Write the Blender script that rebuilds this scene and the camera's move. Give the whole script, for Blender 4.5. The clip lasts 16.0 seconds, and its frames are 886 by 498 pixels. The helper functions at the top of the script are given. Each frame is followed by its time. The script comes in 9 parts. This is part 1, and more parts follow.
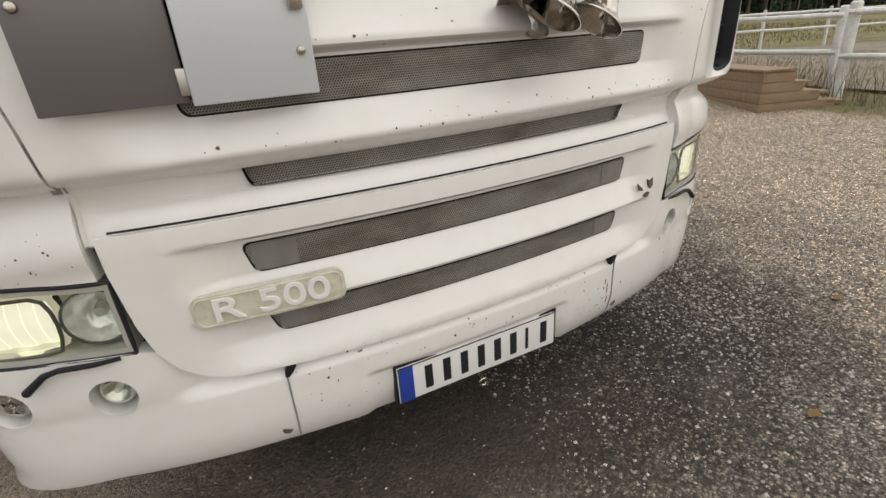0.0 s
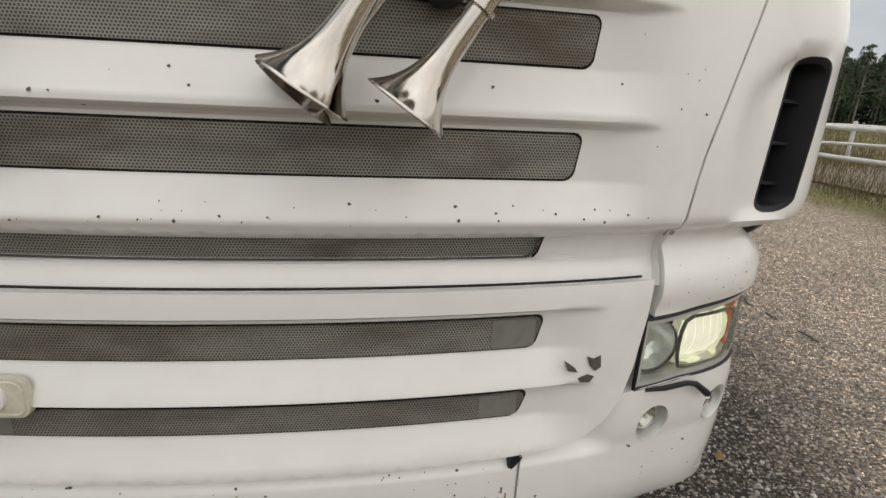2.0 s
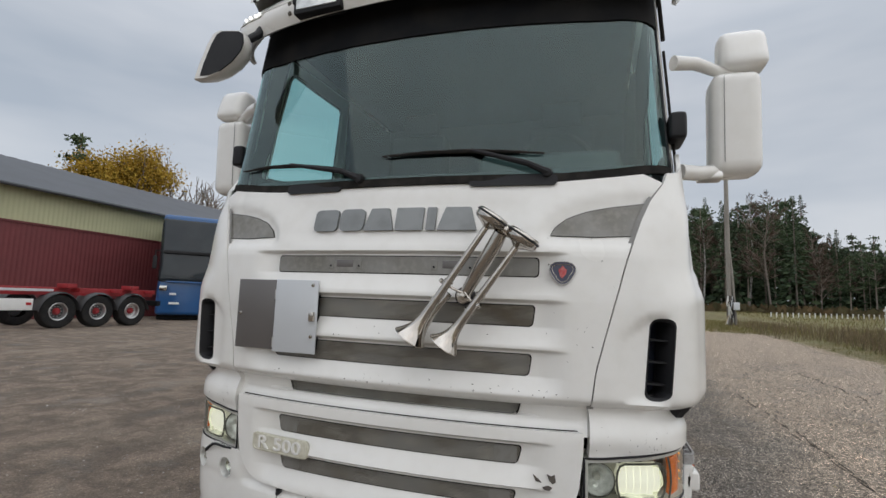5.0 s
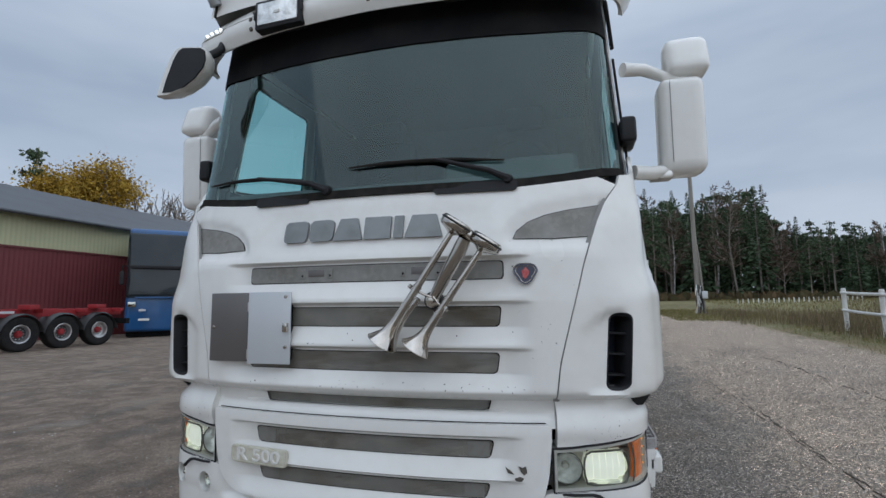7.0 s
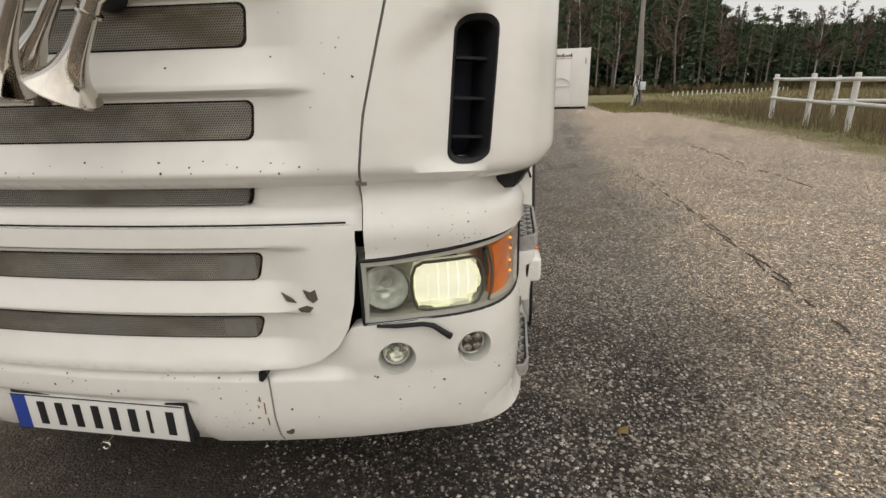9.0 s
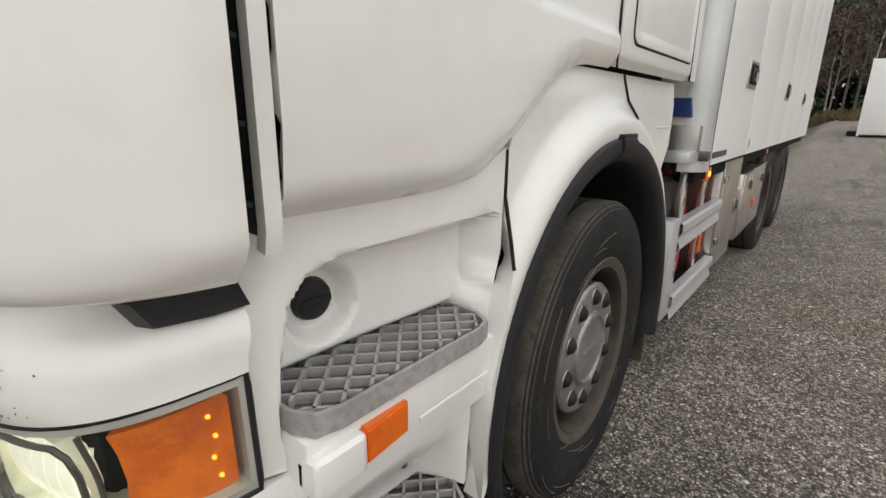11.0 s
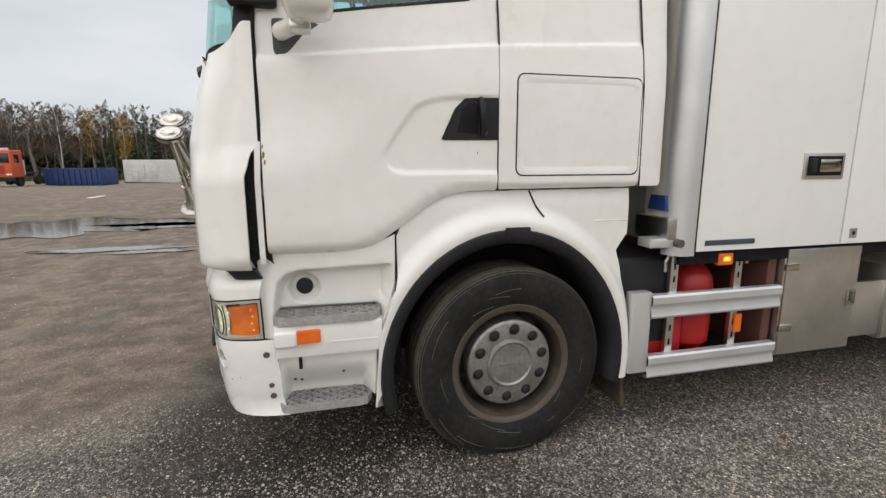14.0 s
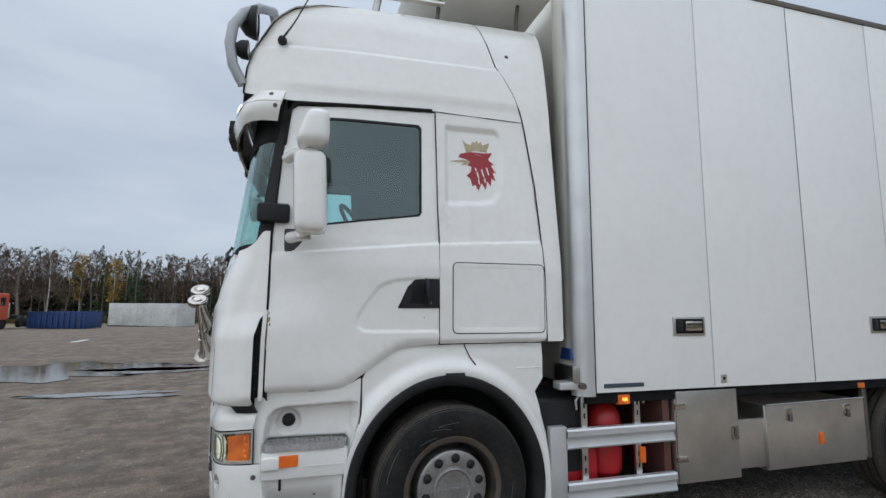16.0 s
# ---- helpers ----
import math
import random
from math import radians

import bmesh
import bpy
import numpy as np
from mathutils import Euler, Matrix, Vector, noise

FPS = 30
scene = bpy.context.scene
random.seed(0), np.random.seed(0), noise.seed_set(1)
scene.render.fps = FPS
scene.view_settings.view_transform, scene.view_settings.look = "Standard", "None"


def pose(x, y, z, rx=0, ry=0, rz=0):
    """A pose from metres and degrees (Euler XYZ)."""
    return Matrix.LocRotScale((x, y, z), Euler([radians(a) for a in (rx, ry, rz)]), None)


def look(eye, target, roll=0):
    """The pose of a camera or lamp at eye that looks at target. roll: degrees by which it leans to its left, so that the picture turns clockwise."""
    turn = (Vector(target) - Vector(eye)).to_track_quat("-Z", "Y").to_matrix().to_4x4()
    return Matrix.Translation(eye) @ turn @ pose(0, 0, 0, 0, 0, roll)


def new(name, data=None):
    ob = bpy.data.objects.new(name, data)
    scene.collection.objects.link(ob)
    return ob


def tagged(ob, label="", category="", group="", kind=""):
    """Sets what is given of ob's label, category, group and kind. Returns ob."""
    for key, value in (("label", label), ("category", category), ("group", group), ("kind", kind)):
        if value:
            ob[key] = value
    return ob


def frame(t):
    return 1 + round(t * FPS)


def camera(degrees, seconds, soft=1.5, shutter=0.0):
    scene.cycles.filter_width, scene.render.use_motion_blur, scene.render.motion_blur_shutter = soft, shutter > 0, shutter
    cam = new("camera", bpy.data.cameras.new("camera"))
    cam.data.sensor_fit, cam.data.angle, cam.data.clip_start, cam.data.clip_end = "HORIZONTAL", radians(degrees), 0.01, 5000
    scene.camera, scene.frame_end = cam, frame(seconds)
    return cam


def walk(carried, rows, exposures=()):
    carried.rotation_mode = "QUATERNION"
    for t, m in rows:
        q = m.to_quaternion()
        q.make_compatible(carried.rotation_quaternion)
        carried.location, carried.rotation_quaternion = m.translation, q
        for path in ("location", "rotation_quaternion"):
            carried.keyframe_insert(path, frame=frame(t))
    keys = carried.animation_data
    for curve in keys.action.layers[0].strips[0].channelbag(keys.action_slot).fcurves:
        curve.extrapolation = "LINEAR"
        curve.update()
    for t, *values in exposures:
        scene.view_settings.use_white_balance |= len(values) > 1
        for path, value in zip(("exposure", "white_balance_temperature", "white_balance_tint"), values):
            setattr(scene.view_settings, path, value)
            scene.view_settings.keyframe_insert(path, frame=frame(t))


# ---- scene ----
cam = camera(86.1, 16.0)
PATH = [
    (0, (-0.553, -0.962, 1.251), (0.246, 0.692, 0.46), -4.7),
    (0.5, (-0.362, -0.956, 1.238), (0.384, 0.731, 0.466), -3.1),
    (1, (-0.119, -0.838, 1.231), (0.579, 0.887, 0.499), -0.5),
    (1.5, (0.066, -0.757, 1.219), (0.566, 1.069, 0.573), 2.2),
    (2, (0.245, -0.774, 1.269), (0.483, 1.134, 0.72), 2.5),
    (2.5, (0.341, -0.884, 1.307), (0.314, 1.064, 0.856), 2.2),
    (3, (0.437, -1.078, 1.387), (0.289, 0.882, 1.022), 1.5),
    (3.5, (0.535, -1.27, 1.428), (0.246, 0.699, 1.237), 1.8),
    (4, (0.708, -1.472, 1.42), (0.241, 0.471, 1.338), 2.0),
    (4.5, (0.761, -1.681, 1.427), (0.182, 0.233, 1.482), 2.1),
    (4.7, (0.783, -1.76, 1.431), (0.166, 0.138, 1.56), 2.1),
    (6.8, (0.873, -1.918, 1.491), (0.334, -0.028, 1.858), -0.1),
    (7, (0.868, -1.879, 1.449), (0.346, 0.039, 1.671), -0.6),
    (7.5, (0.883, -1.713, 1.327), (0.421, 0.221, 1.116), -2.0),
    (8, (0.972, -1.477, 1.264), (0.608, 0.441, 0.83), -2.4),
    (8.5, (1.067, -1.257, 1.235), (0.782, 0.655, 0.723), -2.0),
    (9, (1.122, -0.943, 1.237), (0.833, 0.944, 0.638), -1.4),
    (9.5, (1.262, -0.677, 1.215), (0.835, 1.174, 0.589), -1.2),
    (10, (1.416, -0.433, 1.247), (0.763, 1.366, 0.667), -1.4),
    (10.2, (1.463, -0.334, 1.241), (0.728, 1.437, 0.67), -0.7),
    (12.3, (2.269, 0.513, 1.391), (0.494, 1.257, 0.848), -0.4),
    (12.5, (2.378, 0.535, 1.413), (0.585, 1.226, 0.86), -0.6),
    (13, (2.688, 0.632, 1.454), (0.853, 1.217, 0.916), -0.2),
    (13.5, (3.007, 0.678, 1.546), (1.135, 1.192, 1.063), 0.0),
    (14, (3.315, 0.636, 1.54), (1.408, 1.116, 1.174), -0.1),
    (14.5, (3.578, 0.678, 1.59), (1.644, 1.142, 1.377), 0.0),
    (15, (3.830, 0.732, 1.629), (1.887, 1.200, 1.548), 0.1),
    (15.5, (4.009, 0.676, 1.616), (2.074, 1.172, 1.719), 0.2),
    (16, (4.168, 0.620, 1.652), (2.257, 1.158, 1.888), 0.3),
]
walk(cam, [(t, look(eye, target, roll)) for t, eye, target, roll in PATH],
     ((0.0, 0.38, 7500, 10), (1.0, 0.32, 7400, 10), (2.5, 0.16, 7300, 10), (3.5, 0.12, 7100, 10), (4.5, 0.12, 6900, 10), (5.8, 0.0, 6500, 9), (7.0, -0.08, 6000, 8), (7.5, 0.17, 7150, 10), (8.0, 0.24, 7300, 10), (9.0, 0.30, 7700, 10), (10.2, 0.34, 7400, 10),
      (12.5, 0.55, 7000, 10), (14.0, 0.46, 7150, 10), (15.0, 0.36, 6900, 10), (15.5, 0.26, 6500, 9), (16.0, 0.07, 6200, 8)))

# ---- world, sun, exposure ----
from mathutils import geometry

SUN_EL, SUN_AZ = 36.0, 128.0
world = bpy.data.worlds.new("overcast_sky")
scene.world = world
world.use_nodes = True
wn, wl = world.node_tree.nodes, world.node_tree.links
wn.clear()
w_out = wn.new("ShaderNodeOutputWorld")
w_bg = wn.new("ShaderNodeBackground")
w_sky = wn.new("ShaderNodeTexSky")
w_sky.sky_type = 'NISHITA'
w_sky.sun_disc = False
w_sky.sun_elevation, w_sky.sun_rotation = radians(SUN_EL), radians(SUN_AZ)
w_skyg = wn.new("ShaderNodeMix")
w_skyg.data_type = 'RGBA'
w_skyg.blend_type = 'MULTIPLY'
w_skyg.inputs[0].default_value = 1.0
w_skyg.inputs[7].default_value = (0.10, 0.10, 0.10, 1)
w_tc = wn.new("ShaderNodeTexCoord")
w_map = wn.new("ShaderNodeMapping")
w_map.inputs["Scale"].default_value = (1.2, 1.2, 4.5)
w_noise = wn.new("ShaderNodeTexNoise")
w_noise.inputs["Scale"].default_value = 1.5
w_noise.inputs["Detail"].default_value = 4
w_noise.inputs["Roughness"].default_value = 0.5
w_ramp = wn.new("ShaderNodeValToRGB")
w_ramp.color_ramp.elements[0].position, w_ramp.color_ramp.elements[0].color = 0.32, (0.40, 0.46, 0.55, 1)
w_ramp.color_ramp.elements[1].position, w_ramp.color_ramp.elements[1].color = 0.68, (0.60, 0.64, 0.71, 1)
w_mix = wn.new("ShaderNodeMix")
w_mix.data_type = 'RGBA'
w_mix.inputs[0].default_value = 0.90
wl.new(w_tc.outputs["Generated"], w_map.inputs["Vector"])
wl.new(w_map.outputs[0], w_noise.inputs["Vector"])
wl.new(w_noise.outputs["Fac"], w_ramp.inputs[0])
wl.new(w_sky.outputs[0], w_skyg.inputs[6])
wl.new(w_skyg.outputs[2], w_mix.inputs[6])
wl.new(w_ramp.outputs[0], w_mix.inputs[7])
w_sep = wn.new("ShaderNodeSeparateXYZ")
wl.new(w_tc.outputs["Generated"], w_sep.inputs[0])
w_up = wn.new("ShaderNodeMapRange")
w_up.interpolation_type = 'SMOOTHSTEP'
w_up.inputs["From Min"].default_value, w_up.inputs["From Max"].default_value = 0.35, 1.0
w_up.inputs["To Min"].default_value, w_up.inputs["To Max"].default_value = 1.0, 1.75
wl.new(w_sep.outputs["Z"], w_up.inputs["Value"])
w_zen = wn.new("ShaderNodeMix")
w_zen.data_type = 'RGBA'
w_zen.blend_type = 'MULTIPLY'
w_zen.inputs[0].default_value = 1.0
wl.new(w_mix.outputs[2], w_zen.inputs[6])
wl.new(w_up.outputs[0], w_zen.inputs[7])
wl.new(w_zen.outputs[2], w_bg.inputs["Color"])
w_bg.inputs["Strength"].default_value = 1.0
wl.new(w_bg.outputs[0], w_out.inputs[0])

sun = new("sun", bpy.data.lights.new("sun", 'SUN'))
sun.data.energy, sun.data.angle, sun.data.color = 1.25, radians(150), (1.0, 0.97, 0.93)
sun.matrix_world = look((11, -8.6, 10), (0, 0, 0))


# ---- material helpers ----
def mat(name, col, rough=0.5, metal=0.0, var=None, vscale=3.0, vmix=0.4, fine=None, fscale=60.0, fmix=0.3,
        bump=0.0, bscale=40.0, coat=0.0, spec=0.5, emit=None, estr=0.0, rvar=0.0, stretch=(1, 1, 1)):
    """A principled material with large stains, fine grain and relief, in metres."""
    m = bpy.data.materials.new(name)
    m.use_nodes = True
    n, l = m.node_tree.nodes, m.node_tree.links
    b = n["Principled BSDF"]
    b.inputs["Roughness"].default_value = rough
    b.inputs["Metallic"].default_value = metal
    b.inputs["Specular IOR Level"].default_value = spec
    b.inputs["Coat Weight"].default_value = coat
    b.inputs["Coat Roughness"].default_value = 0.08
    tc = n.new("ShaderNodeTexCoord")
    mp = n.new("ShaderNodeMapping")
    mp.inputs["Scale"].default_value = stretch
    l.new(tc.outputs["Object"], mp.inputs["Vector"])
    rgb = n.new("ShaderNodeRGB")
    rgb.outputs[0].default_value = (*col, 1)
    cur = rgb.outputs[0]

    def layer(cur, colour, scale, mix, detail, lo, hi):
        t = n.new("ShaderNodeTexNoise")
        t.inputs["Scale"].default_value, t.inputs["Detail"].default_value = scale, detail
        l.new(mp.outputs[0], t.inputs["Vector"])
        r = n.new("ShaderNodeMapRange")
        r.inputs["From Min"].default_value, r.inputs["From Max"].default_value = lo, hi
        r.inputs["To Max"].default_value = mix
        l.new(t.outputs["Fac"], r.inputs["Value"])
        x = n.new("ShaderNodeMix")
        x.data_type = 'RGBA'
        l.new(r.outputs[0], x.inputs[0])
        l.new(cur, x.inputs[6])
        x.inputs[7].default_value = (*colour, 1)
        return x.outputs[2], r.outputs[0]

    if var:
        cur, fac = layer(cur, var, vscale, vmix, 5, 0.42, 0.68)
        if rvar:
            rr = n.new("ShaderNodeMapRange")
            rr.inputs["To Min"].default_value, rr.inputs["To Max"].default_value = rough, rough + rvar
            l.new(fac, rr.inputs["Value"])
            l.new(rr.outputs[0], b.inputs["Roughness"])
    if fine:
        cur, fac = layer(cur, fine, fscale, fmix, 3, 0.45, 0.7)
    l.new(cur, b.inputs["Base Color"])
    if bump:
        t = n.new("ShaderNodeTexNoise")
        t.inputs["Scale"].default_value, t.inputs["Detail"].default_value = bscale, 4
        l.new(mp.outputs[0], t.inputs["Vector"])
        bp = n.new("ShaderNodeBump")
        bp.inputs["Strength"].default_value, bp.inputs["Distance"].default_value = min(1.0, bump), 0.01
        l.new(t.outputs["Fac"], bp.inputs["Height"])
        l.new(bp.outputs[0], b.inputs["Normal"])
    if emit:
        b.inputs["Emission Color"].default_value = (*emit, 1)
        b.inputs["Emission Strength"].default_value = estr
    return m


def glass_mat(name, tint, gloss=0.06, rough=0.02, tone=(0.9, 0.95, 1.0)):
    """A thin tinted pane: light passes tinted, a Fresnel share is mirrored."""
    m = bpy.data.materials.new(name)
    m.use_nodes = True
    n, l = m.node_tree.nodes, m.node_tree.links
    n.remove(n["Principled BSDF"])
    out = n["Material Output"]
    tr, gl, mx, lw, fr = n.new("ShaderNodeBsdfTransparent"), n.new("ShaderNodeBsdfGlossy"), n.new("ShaderNodeMixShader"), n.new("ShaderNodeLayerWeight"), n.new("ShaderNodeMapRange")
    tr.inputs["Color"].default_value = (*tint, 1)
    gl.inputs["Roughness"].default_value = rough
    gl.inputs["Color"].default_value = (*tone, 1)
    pw = n.new("ShaderNodeMath")
    pw.operation = 'POWER'
    pw.inputs[1].default_value = 3.5
    l.new(lw.outputs["Facing"], pw.inputs[0])
    l.new(pw.outputs[0], fr.inputs["Value"])
    fr.inputs["To Min"].default_value, fr.inputs["To Max"].default_value = gloss, 0.85
    l.new(fr.outputs[0], mx.inputs[0])
    l.new(tr.outputs[0], mx.inputs[1])
    l.new(gl.outputs[0], mx.inputs[2])
    l.new(mx.outputs[0], out.inputs["Surface"])
    return m


WHITE = mat("white_paint", (0.84, 0.83, 0.80), 0.26, var=(0.72, 0.70, 0.65), vscale=1.6, vmix=0.28, fine=(0.62, 0.59, 0.52), fscale=14, fmix=0.12, coat=0.5, rvar=0.05)
WHITE_BOX = mat("white_body_panel", (0.88, 0.88, 0.865), 0.34, var=(0.79, 0.78, 0.75), vscale=0.8, vmix=0.3, fine=(0.70, 0.69, 0.66), fscale=9, fmix=0.12, rvar=0.1)
CREAM = mat("cream_bulkhead", (0.74, 0.72, 0.64), 0.5, var=(0.6, 0.57, 0.48), vscale=2, vmix=0.4)
BLACK = mat("black_plastic", (0.018, 0.018, 0.020), 0.48, var=(0.03, 0.03, 0.032), vscale=6, vmix=0.5, bump=0.08, bscale=300, spec=0.22)
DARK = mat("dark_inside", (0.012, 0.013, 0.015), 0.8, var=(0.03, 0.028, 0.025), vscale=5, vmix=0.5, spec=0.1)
NAVY = mat("vent_dark_plastic", (0.012, 0.016, 0.03), 0.5, var=(0.03, 0.03, 0.035), vscale=8, vmix=0.5, spec=0.2)
SEAM = mat("gap_shadow_rubber", (0.02, 0.019, 0.018), 0.9, var=(0.05, 0.045, 0.04), vscale=20, vmix=0.5, spec=0.1)
RUBBER = mat("tyre_rubber", (0.013, 0.013, 0.014), 0.65, var=(0.032, 0.029, 0.025), vscale=5, vmix=0.5, fine=(0.05, 0.047, 0.043), fscale=35, fmix=0.25, bump=0.25, bscale=60, spec=0.22)
TREAD = mat("dusty_tyre_tread", (0.075, 0.068, 0.058), 0.9, var=(0.13, 0.115, 0.09), vscale=8, vmix=0.6, fine=(0.04, 0.038, 0.035), fscale=50, fmix=0.6, bump=0.5, bscale=90, spec=0.2)
CHROME = mat("chrome", (0.56, 0.525, 0.48), 0.11, 1.0, var=(0.42, 0.38, 0.33), vscale=14, vmix=0.4, rvar=0.12)
STEEL = mat("brushed_stainless", (0.72, 0.705, 0.68), 0.28, 1.0, var=(0.36, 0.34, 0.31), vscale=3, vmix=0.5, fine=(0.6, 0.58, 0.55), fscale=30, fmix=0.3, bump=0.10, bscale=9, rvar=0.12)
ALU = mat("aluminium_profile", (0.66, 0.67, 0.68), 0.36, 0.55, var=(0.5, 0.5, 0.5), vscale=4, vmix=0.4, rvar=0.12)
RIM = mat("painted_wheel_rim", (0.12, 0.105, 0.09), 0.5, 0.4, var=(0.10, 0.075, 0.055), vscale=9, vmix=0.7, fine=(0.1, 0.08, 0.06), fscale=40, fmix=0.4)
HUB = mat("hub_cover_grey", (0.34, 0.335, 0.33), 0.36, 0.6, var=(0.17, 0.16, 0.14), vscale=10, vmix=0.6, fine=(0.12, 0.10, 0.085), fscale=60, fmix=0.35)
GREY_PANEL = mat("grey_painted_plate", (0.165, 0.155, 0.150), 0.28, 0.35, var=(0.20, 0.19, 0.185), vscale=2, vmix=0.5, rvar=0.1)
SILVER_PANEL = mat("light_grey_plate", (0.61, 0.635, 0.66), 0.30, 0.15, var=(0.54, 0.56, 0.58), vscale=2, vmix=0.5)
LETTER = mat("grey_letter_block", (0.24, 0.25, 0.25), 0.4, 0.4, var=(0.15, 0.155, 0.155), vscale=9, vmix=0.6)
STEP_GREY = mat("grey_step_tread", (0.40, 0.39, 0.385), 0.6, 0.1, var=(0.24, 0.22, 0.20), vscale=12, vmix=0.6, fine=(0.16, 0.145, 0.13), fscale=60, fmix=0.4)
RED = mat("red_paint", (0.42, 0.012, 0.016), 0.4, var=(0.25, 0.01, 0.012), vscale=7, vmix=0.5)
AMBER = mat("amber_lens", (0.86, 0.19, 0.012), 0.22, var=(0.48, 0.065, 0.006), vscale=14, vmix=0.75, bump=0.5, bscale=90, coat=0.6, emit=(1.0, 0.20, 0.01), estr=0.045)
AMBER_ON = mat("lit_amber_diode", (0.9, 0.3, 0.03), 0.3, emit=(1.0, 0.42, 0.05), estr=1.5)
ORANGE_LENS = mat("orange_reflector", (0.85, 0.16, 0.01), 0.25, var=(0.65, 0.09, 0.01), vscale=20, vmix=0.5, coat=0.5)
LENS_ON = mat("lit_headlamp_reflector", (0.7, 0.72, 0.6), 0.2, 0.3, emit=(1.0, 1.0, 0.82), estr=0.27, var=(0.30, 0.31, 0.24), vscale=22, vmix=0.8, bump=0.8, bscale=18)
REFLECTOR = mat("lamp_reflector", (0.66, 0.66, 0.62), 0.15, 1.0, var=(0.35, 0.35, 0.33), vscale=18, vmix=0.6)
LAMP_BEZEL = mat("lamp_grey_bezel", (0.56, 0.56, 0.52), 0.28, 0.2, var=(0.38, 0.38, 0.345), vscale=9, vmix=0.5)
LAMP_CUP = mat("lamp_cup_grey", (0.55, 0.55, 0.52), 0.35, 0.3, var=(0.42, 0.42, 0.39), vscale=12, vmix=0.5)
DIODE_WHITE = mat("lit_white_diode", (0.9, 0.9, 0.9), 0.3, emit=(1.0, 1.0, 1.0), estr=1.6)
NUT_CAP = mat("dark_nut_cap", (0.016, 0.016, 0.018), 0.55, var=(0.032, 0.03, 0.027), vscale=30, vmix=0.5, spec=0.2)
# rust and dirt, darkened further for the shade deep inside the rim
RIM_DIRTY_SHADE = mat("dirty_shaded_rim", (0.030, 0.025, 0.020), 0.7, 0.15, var=(0.10, 0.072, 0.046), vscale=8, vmix=0.6, fine=(0.03, 0.026, 0.022), fscale=40, fmix=0.5)
SCUFF = mat("pale_tyre_scuff", (0.16, 0.155, 0.145), 0.9, var=(0.08, 0.078, 0.072), vscale=30, vmix=0.6)
# tray darkened: the shade inside the lattice cells is in its colour
TRAY = mat("shaded_step_tray", (0.13, 0.12, 0.11), 0.85, var=(0.07, 0.062, 0.055), vscale=14, vmix=0.6)
LATTICE = mat("worn_step_lattice", (0.46, 0.45, 0.445), 0.5, 0.3, var=(0.30, 0.285, 0.27), vscale=14, vmix=0.6)
SLOT_END = mat("grey_slot_end", (0.215, 0.21, 0.195), 0.55, 0.05, var=(0.14, 0.13, 0.11), vscale=9, vmix=0.7, fine=(0.16, 0.14, 0.11), fscale=45, fmix=0.35)
GASKET = mat("grey_gasket", (0.28, 0.275, 0.265), 0.8, var=(0.18, 0.17, 0.16), vscale=10, vmix=0.5)
BOWL = mat("bright_reflector_bowl", (0.95, 0.96, 0.95), 0.14, 0.5, var=(0.50, 0.51, 0.49), vscale=26, vmix=0.7, bump=0.6, bscale=26)
LENS_HOT = mat("lit_headlamp_facet", (0.9, 0.9, 0.8), 0.25, emit=(1.0, 1.0, 0.90), estr=0.37, bump=0.4, bscale=24)
LAMP_RIM = mat("lamp_dark_rim", (0.11, 0.11, 0.098), 0.3, 0.4, var=(0.06, 0.06, 0.052), vscale=20, vmix=0.5)
RIM_GREY = mat("grey_painted_tube", (0.36, 0.37, 0.38), 0.4, 0.3, var=(0.27, 0.275, 0.28), vscale=6, vmix=0.5)
PLATE_WHITE = mat("plate_white", (0.78, 0.78, 0.76), 0.4, var=(0.68, 0.68, 0.65), vscale=6, vmix=0.4)
PLATE_BLUE = mat("plate_blue", (0.012, 0.05, 0.33), 0.4, var=(0.02, 0.06, 0.25), vscale=9, vmix=0.4)
BADGE_CREAM = mat("yellowed_badge_plastic", (0.66, 0.64, 0.54), 0.4, var=(0.50, 0.47, 0.36), vscale=14, vmix=0.5, fine=(0.42, 0.38, 0.28), fscale=60, fmix=0.35)
RUST = mat("rust_stain", (0.30, 0.15, 0.05), 0.85, var=(0.16, 0.07, 0.03), vscale=40, vmix=0.8)
CHIP = mat("chipped_primer", (0.085, 0.075, 0.065), 0.75, var=(0.16, 0.13, 0.10), vscale=60, vmix=0.7)
LOGO_RED = mat("emblem_red", (0.33, 0.018, 0.028), 0.4, var=(0.26, 0.012, 0.02), vscale=10, vmix=0.4)
LOGO_GOLD = mat("emblem_gold", (0.46, 0.38, 0.24), 0.5, var=(0.36, 0.29, 0.18), vscale=12, vmix=0.4)
GLASS = glass_mat("tinted_windscreen_glass", (0.62, 0.86, 0.84), 0.088, tone=(0.72, 0.88, 0.86))
SIDE_GLASS = glass_mat("tinted_side_glass", (0.60, 0.86, 0.85), 0.115, tone=(0.76, 0.92, 0.90))
CLEAR = glass_mat("clear_lamp_glass", (0.93, 0.95, 0.90), 0.05)
MIRROR = mat("mirror_glass", (0.75, 0.8, 0.85), 0.03, 1.0)
SEAT = mat("cab_fabric", (0.022, 0.024, 0.028), 0.95, var=(0.035, 0.036, 0.040), vscale=12, vmix=0.6, spec=0.15)
DASH = mat("dashboard_plastic", (0.055, 0.055, 0.058), 0.65, var=(0.09, 0.088, 0.085), vscale=5, vmix=0.5, bump=0.15, bscale=200)


